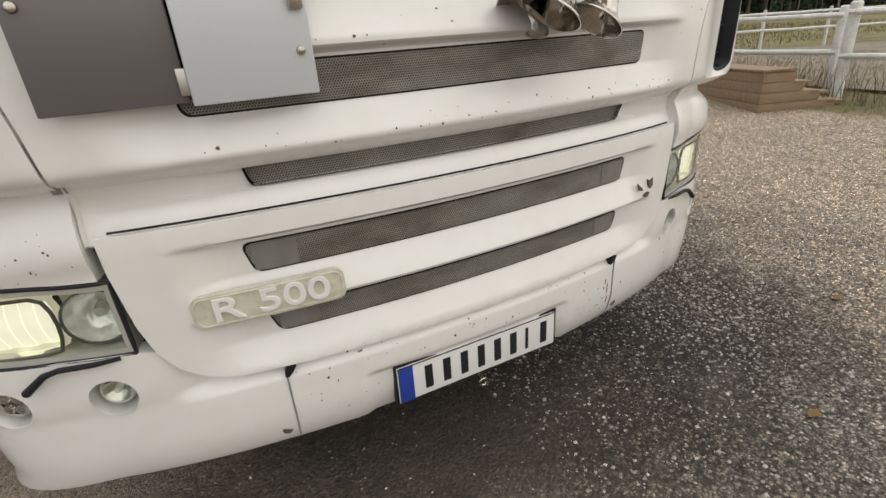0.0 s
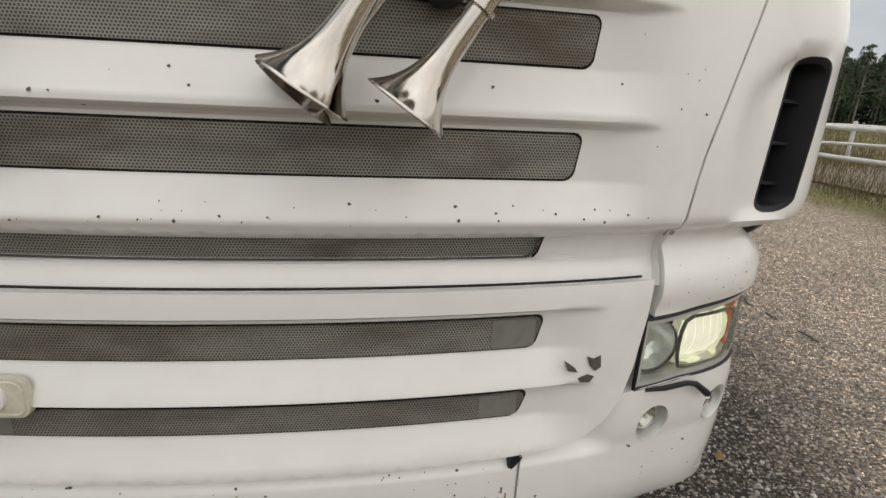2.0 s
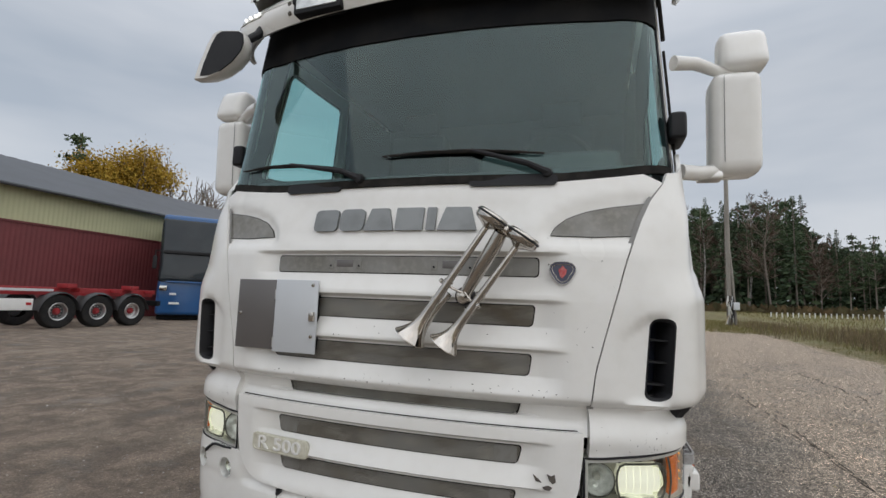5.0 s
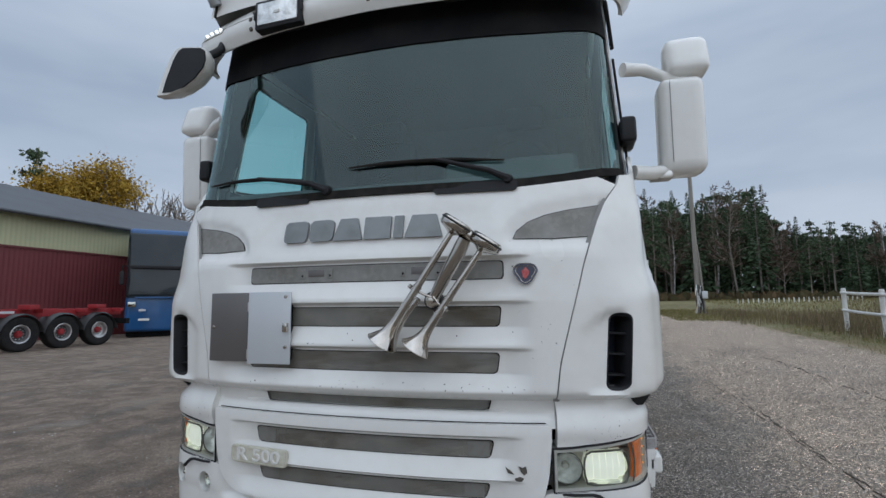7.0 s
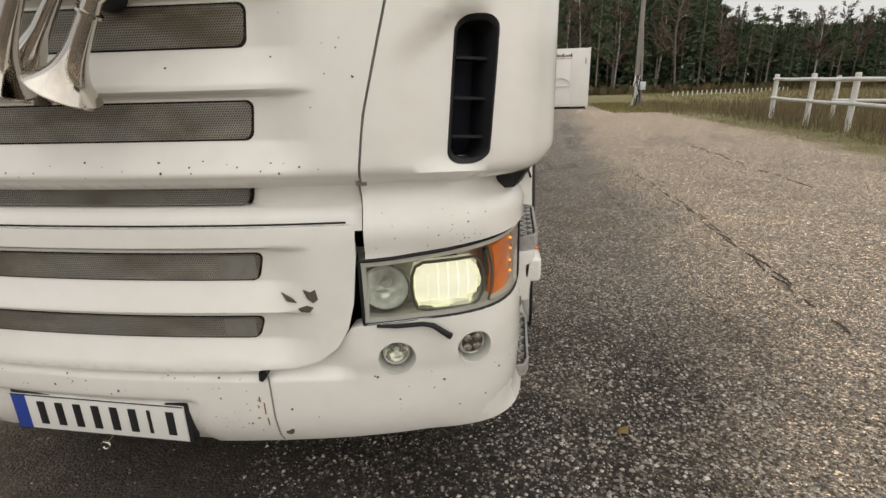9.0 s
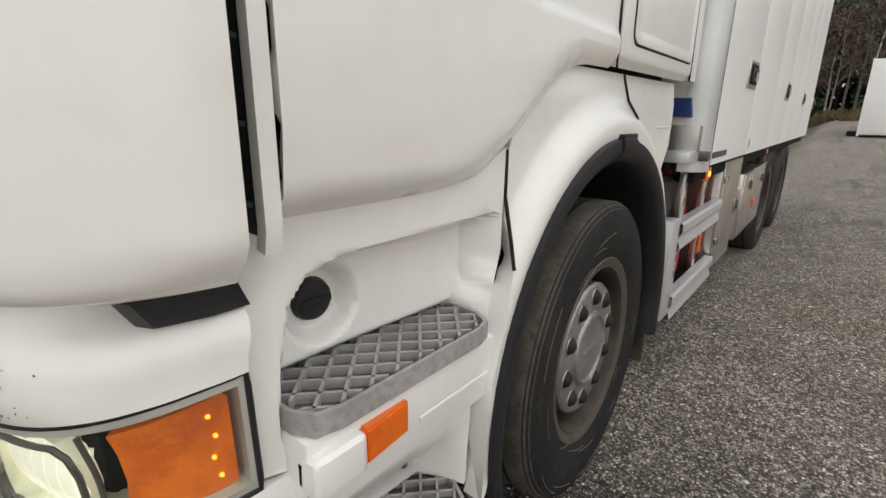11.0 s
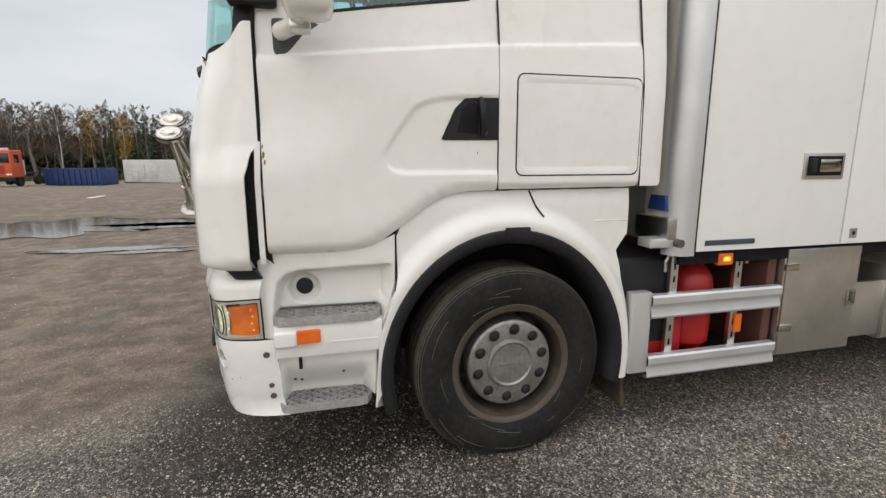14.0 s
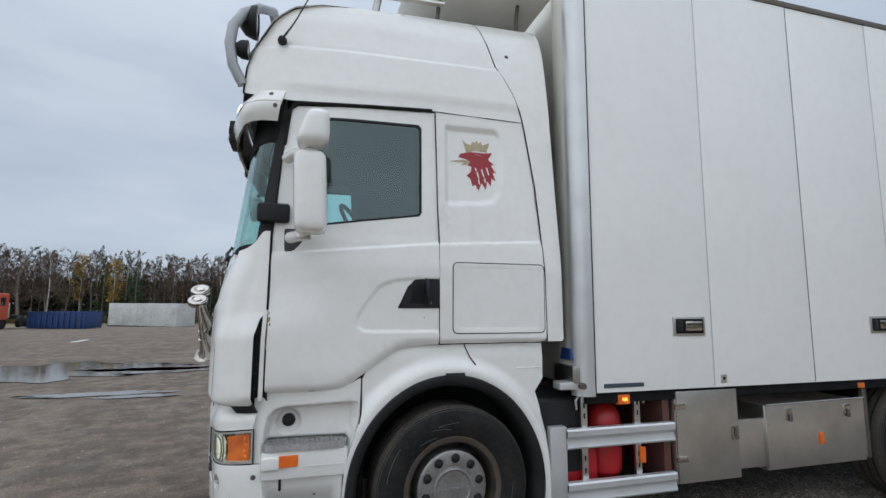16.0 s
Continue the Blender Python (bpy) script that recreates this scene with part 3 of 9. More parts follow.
# strip between upper and lower panel, set back under the upper one
def strip_fn(u, z):
    x = nose_plan(u)[0]
    return nose(u, z, -0.028 - 0.020 * smooth(1.012, 1.020, z) * fade(x, 0.56, 0.05) + 0.008 * (1 - smooth(0.985, 1.01, z)))


uu = ux(0.785)
strip = part("grille_strip", sheet([(-uu, 0.955), (uu, 0.955), (uu, 1.10), (-uu, 1.10)], strip_fn, steps(-uu, uu, 0.035), [0.965, 0.975, 0.985, 0.993, 1.0, 1.008, 1.012, 1.016, 1.02, 1.03, 1.06, 1.08], step=0.03), WHITE, truck, "white strip with a narrow grille slot", 50)
grid_slab("grille_mesh", -0.50, 1.018, 0.545, 1.090, 0.018, 0.004, GRILLE, strip, "brown-stained perforated grille sheet", 0.02, deep=0.048)


# lower grille panel
def lower_front(u, z):
    x = nose_plan(u)[0]
    d = rib(z, LOWER_SLOTS, 0.028) * fade(x, 0.55, 0.13)
    return nose(u, z, -d + 0.004)


LOW_R = [(0.768, 0.973), (0.766, 0.90), (0.752, 0.78), (0.735, 0.715), (0.705, 0.665), (0.660, 0.632), (0.60, 0.612), (0.45, 0.603), (0.2, 0.598)]
low_out = [(ux(x), z) for x, z in LOW_R] + [(-ux(x), z) for x, z in LOW_R[::-1]]
us = sorted(set(steps(-0.77, 0.77, 0.05) + [s * a for s in (-1, 1) for a in steps(0.52, 0.77, 0.016)]))
lower = part("lower_front_panel", sheet(low_out, lower_front, us, rib_rows(LOWER_SLOTS, 0.60, 0.965), flange=0.03, step=0.02), WHITE, truck, "white ribbed lower grille flap with a chipped corner", 50)
grid_slab("grille_mesh", -0.530, 0.843, 0.548, 0.905, 0.018, 0.004, GRILLE, lower, "dirty grey perforated grille sheet", 0.018, deep=0.024)
grid_slab("grille_mesh", -0.512, 0.690, 0.530, 0.742, 0.018, 0.004, GRILLE, lower, "dirty grey perforated grille sheet", 0.022, deep=0.024)
# plain grey ends of the lower slots
grid_slab("slot_end", -0.515, 0.845, -0.425, 0.903, 0.006, 0.0052, SLOT_END, lower, "", 0.0, deep=0.024, gap=False)
grid_slab("slot_end", -0.492, 0.692, -0.405, 0.740, 0.006, 0.0052, SLOT_END, lower, "", 0.0, deep=0.024, gap=False)

for z0, rows_ in ((0.9765, steps(-0.748, 0.748, 0.03)),):
    part("gap", tube([nose(ux(x), z0, -0.010) for x in rows_], 0.0026, 6), SEAM, lower, "dark joint over the flap")
grid_slab("slot_end", 0.445, 0.845, 0.532, 0.903, 0.006, 0.0052, SLOT_END, lower, "", 0.0, deep=0.024, gap=False)
grid_slab("slot_end", 0.430, 0.692, 0.508, 0.740, 0.006, 0.0052, SLOT_END, lower, "", 0.0, deep=0.024, gap=False)

# model badge with raised figures
front_slab("model_badge", [(x, z) for x, z in rrect(-0.650, 0.748, -0.342, 0.822, 0.02)], 0.0095, 0.014, BADGE_CREAM, lower, "cream-white raised model plate")
bm = text_mesh("R 500", 0.080, 0.0035)
p_, q_, r_ = nose(ux(-0.496), 0.785, 0.0105), nose(ux(-0.40), 0.785), nose(ux(-0.60), 0.785)
bmesh.ops.transform(bm, matrix=pose(-0.496, p_.y, 0.785, 90, 0, math.degrees(math.atan2(q_.y - r_.y, q_.x - r_.x))) @ Matrix.Diagonal((1.28, 0.92, 1, 1)), verts=bm.verts)
part("model_figure", bm, WHITE, lower, "raised white figures", 40)
loop = [nose(ux(x), z, 0.0100) for x, z in dense(rrect(-0.643, 0.754, -0.349, 0.816, 0.016), 0.02)]
part("badge_rim", tube(loop + loop[:2], 0.0022, 6, caps=False), BADGE_CREAM, lower)

# chipped paint on the lower flap
for pts in (((0.590, 0.818), (0.600, 0.795), (0.622, 0.790), (0.612, 0.802)), ((0.640, 0.822), (0.655, 0.815), (0.668, 0.822), (0.672, 0.796), (0.660, 0.788), (0.648, 0.800)),
            ((0.624, 0.775), (0.645, 0.782), (0.660, 0.776), (0.650, 0.764), (0.630, 0.766))):
    front_slab("paint_chip", list(pts), 0.0058, 0.004, CHIP, lower, "bare chip in the paint")


# bumper with lamp holes
def bump_fn(u, z):
    x = nose_plan(u)[0]
    d = 0.0
    if abs(x) < 0.36:
        d = 0.014 * fade(x, 0.295, 0.03) * (1 - smooth(0.49, 0.515, z))
    roll = 0.03 * smooth(0.565, 0.605, z) * fade(x, 0.66, 0.1)
    return nose(u, z, -d - roll)


def circle(cu, cv, r, k=1.0, n=22):
    return [(cu + k * r * math.cos(2 * math.pi * i / n), cv + r * math.sin(2 * math.pi * i / n)) for i in range(n)]


uend = uy(0.343)
TOP_R = [(0.0, 0.607), (0.55, 0.612), (0.66, 0.640), (0.715, 0.68), (0.742, 0.715), (0.78, 0.722), (0.95, 0.728)]
BOT_R = [(0.0, 0.345), (0.30, 0.347), (0.55, 0.362), (0.80, 0.372), (1.0, 0.378), (1.1, 0.378)]
top = [(ux(x), z) for x, z in TOP_R] + [(ux(1.1), 0.738), (uend, 0.740)]
bot = [(uend, 0.372)] + [(ux(x), z) for x, z in BOT_R[::-1]]
FOG = ((0.841, 0.621, 0.046), (1.026, 0.630, 0.046))
fog_holes = [circle(s * ux(x), z, r) for s in (-1, 1) for x, z, r in FOG]
outline = [(u, z) for u, z in top] + bot[:-1] + [(-u, z) for u, z in bot[::-1]] + [(-u, z) for u, z in top[:0:-1]]
bumper = part("bumper", sheet(outline, bump_fn, steps(-uend, uend, 0.03), sorted(steps(0.36, 0.73, 0.035) + [0.49, 0.5, 0.51, 0.515, 0.57, 0.58, 0.59, 0.6]), fog_holes, flange=0.045, step=0.03), WHITE, truck, "white front bumper with stone chips and rust streaks", 50)
for s in (-1, 1):
    for k, (x, z, r) in enumerate(FOG):
        c = nose(s * ux(x), z, -0.035)
        nn = (nose(s * ux(x), z, 0.1) - nose(s * ux(x), z, 0)).normalized()
        m = Matrix.Translation(c) @ nn.to_track_quat('Z', 'Y').to_matrix().to_4x4()
        # a grey cup, its lamp leaning up towards the road ahead
        lamp = part("fog_lamp", lathe([(0.052, 0.012), (0.0475, 0.030), (0.044, 0.024), (0.040, 0.006), (0.034, -0.006), (0.0, -0.010)], m, 32), LAMP_CUP, bumper, "round bumper lamp in a grey cup")
        up = m @ Matrix.Translation((0.0, 0.0, 0.006)) @ Matrix.Translation(m.to_3x3().inverted() @ Vector((0, 0, 0.006)))
        part("lens_ring", lathe([(0.034, -0.012), (0.036, 0.004), (0.032, 0.010), (0.029, 0.008)], up, 28), LAMP_BEZEL, lamp)
        if k == 0:
            part("reflector", lathe([(0.031, 0.006), (0.022, -0.006), (0.008, -0.012), (0.0, -0.012)], up, 24), REFLECTOR, lamp)
            part("bulb", lathe([(0.0, 0.012), (0.006, 0.010), (0.008, -0.008)], up, 14), PLATE_WHITE, lamp)
            part("lens", lathe([(0.031, 0.008), (0.024, 0.014), (0.012, 0.018), (0.0, 0.019)], up, 24), CLEAR, lamp)
        else:
            part("lamp_plate", lathe([(0.031, 0.005), (0.0, 0.006)], up, 24), LAMP_RIM, lamp)
            for qx, qz in ((-0.0135, -0.0135), (0.0135, -0.0135), (-0.0135, 0.0135), (0.0135, 0.0135)):
                part("lens", lathe([(0.0125, 0.004), (0.010, 0.010), (0.0, 0.013)], up @ Matrix.Translation((qx, qz, 0.003)), 16), REFLECTOR, lamp, "small clear lens")

# seams, clips, tow holes and rust of the bumper
for s, x in ((-1, -0.495), (1, 0.512)):
    bm = tube([nose(ux(x + 0.01 * s), z, 0.0012) for z in steps(0.37, 0.60, 0.03)], 0.0022, 6)
    part("bumper_seam", bm, GASKET, bumper)
    front_slab("clip", [(x - 0.010, 0.598), (x + 0.014, 0.598), (x + 0.004, 0.580), (x - 0.006, 0.570), (x - 0.014, 0.574)], 0.004, 0.02, BLACK, bumper, "black clip at the bumper seam", step=0.02)
    hx = x + 0.036 * s
    part("tow_hole", lathe([(0.0, 0.001), (0.011, 0.0012), (0.014, 0.0)], Matrix.Translation(nose(ux(hx), 0.411, -0.001)) @ pose(0, 0, 0, 90, 0, 0), 16), CHIP, bumper, "rusty tow bolt hole")
for x, z, w, h in ((0.489, 0.515, 0.0018, 0.008), (0.499, 0.488, 0.0014, 0.018), (0.484, 0.492, 0.0016, 0.004), (0.480, 0.458, 0.004, 0.0016), (0.502, 0.445, 0.0012, 0.012)):
    front_slab("rust_streak", rrect(x - w, z - h, x + w, z + h, min(w, h) * 0.9), 0.0012, 0.003, RUST, bumper, "rust streak", step=0.02)

# stone chips strewn on nose panels
rng = random.Random(7)
CHIP_FIELDS = ((upper, 40, -0.55, 0.75, 1.09, 1.125, upper_front), (upper, 16, -0.6, 0.9, 1.26, 1.33, upper_front), (upper, 12, 0.62, 0.86, 1.1, 1.75, upper_front),
               (bumper, 110, -0.50, 0.50, 0.40, 0.59, bump_fn), (bumper, 16, 0.56, 1.12, 0.45, 0.58, bump_fn))
for host, count, x0, x1, z0, z1, fn in CHIP_FIELDS:
    bm = bmesh.new()
    for _ in range(count):
        u, z = ux(rng.uniform(x0, x1)), rng.uniform(z0, z1)
        r = (0.0012 + 0.0030 * rng.random() ** 3) if host is bumper else (0.0011 + 0.0028 * rng.random() ** 2)
        p, pu, pv = fn(u, z), fn(u + 0.004, z), fn(u, z + 0.004)
        n = (pu - p).cross(pv - p).normalized()
        n = -n if n.y > 0 else n
        q = Matrix.Translation(p + n * 0.0003) @ n.to_track_quat('Z', 'Y').to_matrix().to_4x4()
        k = rng.randint(5, 7)
        vs_ = [bm.verts.new(q @ Vector((r * rng.uniform(0.6, 1.3) * math.cos(6.283 * i / k), r * rng.uniform(0.6, 1.3) * math.sin(6.283 * i / k), 0.0006))) for i in range(k)]
        c = bm.verts.new(q @ Vector((0, 0, 0.0012)))
        for i in range(k):
            bm.faces.new((vs_[i], vs_[(i + 1) % k], c))
    ob = part("stone_chips", bm, CHIP, host, "scattered dark stone chips", 0)
    tagged(ob, kind="stuff")

# number plate in its black holder, with eye bolt
plate = part("plate_holder", box((-0.266, -0.004, 0.372), (0.272, 0.022, 0.500), 0.006), BLACK, truck, "black plate holder", 30)
plate.matrix_basis = pose(0.005, 0.016, -0.002, 0, 0.9, 0.6)
part("number_plate", box((-0.260, -0.0095, 0.378), (0.260, -0.0040, 0.489), 0.002), PLATE_WHITE, plate, "white plate whose characters are plain dark bars")
part("plate_band", box((-0.258, -0.0115, 0.380), (-0.216, -0.0090, 0.487), 0.001), PLATE_BLUE, plate, "blue end band")
for k in range(8):
    x = -0.182 + k * 0.0555
    part("character_bar", box((x, -0.0115, 0.398), (x + (0.023 if k != 6 else 0.010), -0.0090, 0.470), 0.001), BLACK, plate)
for z0, z1 in ((0.378, 0.3805), (0.4865, 0.489)):
    part("plate_edge", box((-0.260, -0.0112, z0), (0.260, -0.0092, z1), 0.0), BLACK, plate)
eye = part("eye_bolt", tube([(0, 0.03, 0.352), (0, -0.005, 0.350)], 0.006, 10), CHROME, plate, "steel eye bolt")
bm = bmesh.new()
bm = tube([Vector((0.012 * math.cos(a), -0.008, 0.340 + 0.012 * math.sin(a))) for a in [i * 0.5236 for i in range(13)]], 0.004, 8, caps=False)
part("ring", bm, CHROME, eye)

# ---- headlamps, cheeks, corner deflectors: one each side ----
U_HL0, U_HL1 = ux(0.772), uy(0.290)


def hl_lo(u):
    return 0.722 + 0.022 * smooth(U_HL0, U_HL1, u)


def hl_hi(u):
    return 0.882 + 0.050 * smooth(U_HL0, U_HL1, u)


cheek_of = {}


def side_pt(s, p):
    return Vector((s * p.x, p.y, p.z))


for s in (-1, 1):
    def hp(u, z, d, s=s):
        return nose(s * u, z, d)
    def ring(u0, u1, inset=0.0, k=14):
        us_ = [u0 + (u1 - u0) * i / k for i in range(k + 1)]
        return [(u, hl_lo(u) + inset) for u in us_] + [(u, hl_hi(u) - inset) for u in us_[::-1]]
    # housing, set in, then reflectors, then the clear cover
    bm = sheet(ring(U_HL0 - 0.012, U_HL1 + 0.01, -0.008), lambda u, z: hp(u, z, -0.105), steps(U_HL0, U_HL1, 0.04), steps(0.71, 0.95, 0.04), flange=0.0, step=0.03)
    lamp = part("headlamp", bm, LAMP_BEZEL, truck, "lit headlamp with clear cover and amber corner")
    # grey frame round the cover
    o, i_ = ring(U_HL0, U_HL1), ring(U_HL0 + 0.014, U_HL1 - 0.012, 0.014)
    bm = sheet(o, lambda u, z: hp(u, z, -0.006), steps(U_HL0, U_HL1, 0.03), steps(0.71, 0.95, 0.03), [i_], flange=0.07, step=0.02)
    part("lamp_frame", bm, LAMP_BEZEL, lamp, "grey-green lamp frame")
    # high beam bowl
    def bowl(x, z, r, k, material, label, glow):
        c = hp(ux(x), z, -0.055)
        nn = (hp(ux(x), z, 0.1) - hp(ux(x), z, 0)).normalized()
        nn = (nn + Vector((0, -1.2, 0))).normalized()
        m = Matrix.Translation(c) @ nn.to_track_quat('Z', 'Y').to_matrix().to_4x4() @ Matrix.Diagonal((k, 1, 1, 1))
        b = part("reflector_bowl", lathe([(r * 1.06, 0.028), (r, 0.030), (r * 0.96, 0.018), (r * 0.8, 0.0), (r * 0.5, -0.016), (r * 0.18, -0.022), (0.0, -0.022)], m, 28), material, lamp, label)
        part("bowl_rim", lathe([(r * 1.07, 0.026), (r * 1.08, 0.034), (r * 1.02, 0.036), (r * 0.99, 0.030)], m, 28), LAMP_RIM, b)
        part("bulb_cap", lathe([(0.0, 0.012), (0.010, 0.010), (0.013, 0.0), (0.013, -0.02)], m @ Matrix.Diagonal((1 / k, 1, 1, 1)), 16), LENS_ON if glow else LAMP_BEZEL, b)
    bowl(0.829, 0.806, 0.057, 1.0, BOWL, "clear high-beam reflector", False)
    wide = [(ux(x), z) for x, z in ((0.898, 0.748), (0.92, 0.744), (1.025, 0.746), (1.042, 0.756), (1.053, 0.778), (1.057, 0.806), (1.055, 0.835), (1.046, 0.862), (1.030, 0.874), (0.912, 0.868), (0.896, 0.858), (0.888, 0.835), (0.886, 0.806), (0.889, 0.775))]
    bm = sheet(wide, lambda u, z: hp(u, z, -0.040 - 0.014 * smooth(0.0, 0.04, poly_depth(u, z, wide)) + 0.0025 * math.cos(u * 95) * math.cos((z - 0.806) * 70)), steps(wide[0][0], wide[5][0], 0.012), steps(0.76, 0.88, 0.012), flange=0.02, step=0.012)
    low_b = part("low_beam", bm, LENS_ON, lamp, "lit low-beam reflector")
    # bright fluted fields of the reflector, thin dark rim
    for k_ in range(6):  # six flutes
        xa, xb = 0.897 + 0.0258 * k_, 0.897 + 0.0258 * k_ + 0.0246
        za, zb = 0.754 + 0.003 * (k_ % 2) + 0.010 * (k_ == 5), 0.864 - 0.004 * ((k_ + 1) % 2) - 0.010 * (k_ == 5)
        fld = [(ux(xa), za), (ux(xb), za), (ux(xb), zb), (ux(xa), zb)]
        part("facet", sheet(fld, lambda u, z: hp(u, z, -0.034 + 0.005 * math.cos((z - 0.806) * 42) - 0.012 * ((z - 0.806) / 0.05) ** 2 * 0.3), steps(fld[0][0], fld[1][0], 0.011), steps(za, zb, 0.014), flange=0.006, step=0.012), LENS_HOT, low_b)
    rim_ = [hp(u, z, -0.012) for u, z in dense(wide, 0.012)]
    part("lens_rim", tube(rim_ + rim_[:2], 0.0042, 6, caps=False), LAMP_RIM, low_b)
    edge_ = [hp(u, z, -0.004) for u, z in dense(ring(U_HL0 - 0.001, U_HL1 + 0.001, -0.002), 0.02)]
    part("lamp_gasket", tube(edge_ + edge_[:2], 0.0045, 6, caps=False), BLACK, lamp, "black gasket round the lamp")
    am = [(ux(1.082), 0.752), (ux(1.10), 0.752), (U_HL1 - 0.028, 0.760), (U_HL1 - 0.022, 0.767), (U_HL1 - 0.022, 0.900), (U_HL1 - 0.03, 0.908), (ux(1.10), 0.892), (ux(1.084), 0.886), (ux(1.090), 0.86), (ux(1.093), 0.82), (ux(1.090), 0.78)]
    bm = sheet(am, lambda u, z: hp(u, z, -0.022), steps(am[0][0], U_HL1, 0.015), steps(0.76, 0.91, 0.02), flange=0.02, step=0.02)
    ind = part("indicator", bm, AMBER, lamp, "amber corner indicator")
    for k in range(4):
        p = hp(U_HL1 - 0.045 - 0.006 * (k % 2), 0.785 + k * 0.032, -0.02)
        part("diode", lathe([(0.0, 0.003), (0.0026, 0.002), (0.0032, -0.003)], Matrix.Translation(p) @ Vector((s, 0, 0)).to_track_quat('Z', 'Y').to_matrix().to_4x4(), 10), AMBER_ON, ind)
    bm = sheet(ring(U_HL0 + 0.012, U_HL1 - 0.010, 0.012), lambda u, z: hp(u, z, -0.004), steps(U_HL0, U_HL1, 0.03), steps(0.71, 0.95, 0.03), flange=0.0, step=0.03)
    cov = part("lamp_cover", bm, CLEAR, lamp, "clear lamp cover", 60)
    cov.visible_shadow = False
    bm = tube([hp(ux(1.064 + 0.012 * math.sin(math.pi * (z - 0.735) / 0.16)), z, -0.010) for z in steps(0.735, 0.895, 0.016)], 0.0035, 8)
    part("divider", bm, LAMP_RIM, lamp)
    # washer arm below the lamp
    bm = tube([hp(ux(x), z, d) for x, z, d in ((0.80, 0.716, 0.000), (0.845, 0.716, 0.008), (0.905, 0.717, 0.012), (0.928, 0.712, 0.014), (0.952, 0.692, 0.016), (0.966, 0.680, 0.015))], [0.004, 0.006, 0.006, 0.007, 0.008, 0.009], 8)
    part("lamp_washer", bm, BLACK, lamp, "black washer nozzle arm")

    # cheek over the lamp
    def cheek_fn(u, z):
        b = 0.010 * smooth(0.90, 0.94, z) - 0.032 * smooth(0.99, 1.075, z) - 0.035 * smooth(0.99, 1.06, z) * smooth(ux(0.88), ux(1.10), u)
        return hp(u, z, b)
    c0, c1 = ux(0.787), uy(0.290)
    us_ = steps(c0, c1, 0.06)
    o = [(u, hl_hi(min(u, U_HL1)) + 0.008) for u in us_] + [(u, 1.105) for u in us_[::-1]]
    cheek = part("cheek_panel", sheet(o, cheek_fn, steps(c0, c1, 0.025), steps(0.885, 1.11, 0.018), flange=0.04, step=0.025), WHITE, truck, "white panel over the headlamp", 50)
    cheek_of[s] = cheek

    # corner deflector with vent
    VX0, VX1, VZ0, VZ1 = 0.962, 1.034, 1.105, 1.399
    SCOOP = ((0.84, 1.30), (0.88, 1.335), (0.92, 1.375), (0.96, 1.405), (1.0, 1.412), (1.3, 1.41))
    def defl_fn(u, z):
        x, y = nose_plan(u)
        d = 0.0
        # the scoop that leads into the vent
        edge = rowval(SCOOP, x)
        d -= 0.024 * smooth(0.84, 0.96, x) * (1 - smooth(0.98, 1.03, x)) * (1 - smooth(edge - 0.022, edge + 0.008, z)) * smooth(1.072, 1.115, z)
        # channel above the vent lip
        d -= 0.020 * smooth(1.44, 1.60, z) * (1 - smooth(1.60, 1.85, z)) * smooth(0.92, 1.06, x) * (1 - smooth(0.24, 0.32, y))
        d -= 0.020 * (1 - smooth(1.06, 1.085, z))
        if z > 1.56:
            d -= 0.012 * smooth(1.56, 1.60, z) * smooth(0.22, 0.30, y)
        # rear edge flares out past the door
        d += 0.020 * smooth(0.22, 0.330, y) * smooth(1.07, 1.13, z) * (1 - smooth(1.46, 1.56, z))
        p = hp(u, z, d)
        if z > 1.50 and p.y > 0.30:
            # rear edge stands upright along the door joint
            back = hp(uy(0.373), z, 0).y
            p.y = 0.30 + (p.y - 0.30) * (1 - smooth(1.50, 1.60, z) * (1 - 0.083 / max(0.083, back - 0.30)))
        return p
    d0 = uy(0.307)
    zs = steps(1.06, 1.93, 0.04)
    inner = [(ux(gap_x(z)) + 0.0025, z) for z in zs]
    brow_pts = [(u, brow(u) + 0.11 * smooth(ux(1.08), d0, u)) for u in steps(inner[-1][0] + 0.02, uy(0.373), 0.03)]
    ue = uy(0.373)
    outer = [(ue, z) for z in steps(1.60, brow_pts[-1][1], 0.05)[::-1][1:]] + [(uy(0.338), 1.575), (uy(0.325), 1.545), (d0, 1.48), (d0, 1.40), (d0, 1.20), (d0, 1.105), (d0 - 0.015, 1.075)]
    vent = [(u + 0.019 * (z - VZ0) / (VZ1 - VZ0), z) for u, z in rrect(VX0, VZ0, VX1, VZ1, 0.030, 6)]
    bm = sheet(inner + brow_pts + outer, defl_fn, sorted(steps(inner[0][0], ue, 0.02) + steps(0.95, 1.06, 0.012)), steps(1.07, 2.1, 0.018), [vent], flange=0.016, step=0.022)
    defl = part("corner_deflector", bm, WHITE, truck, "white corner air deflector with dark vent", 50)
    bm = bmesh.new()
    loop = dense(vent, 0.02)
    rings = [[bm.verts.new(defl_fn(u, z) + (hp(u, z, dd) - hp(u, z, 0))) for u, z in [(1.012 + (u_ - 1.012) * k_, 1.252 + (z_ - 1.252) * q_) for u_, z_ in loop]] for dd, k_, q_ in ((-0.004, 1.07, 1.016), (0.0012, 1.05, 1.012), (0.0008, 0.96, 0.972), (-0.004, 0.90, 0.935), (-0.11, 0.90, 0.935))]
    for r0_, r1_ in zip(rings, rings[1:]):
        for i in range(len(loop)):
            bm.faces.new((r0_[i], r0_[(i + 1) % len(loop)], r1_[(i + 1) % len(loop)], r1_[i]))
    part("vent_sleeve", bm, BLACK, defl)
    bm = bmesh.new()
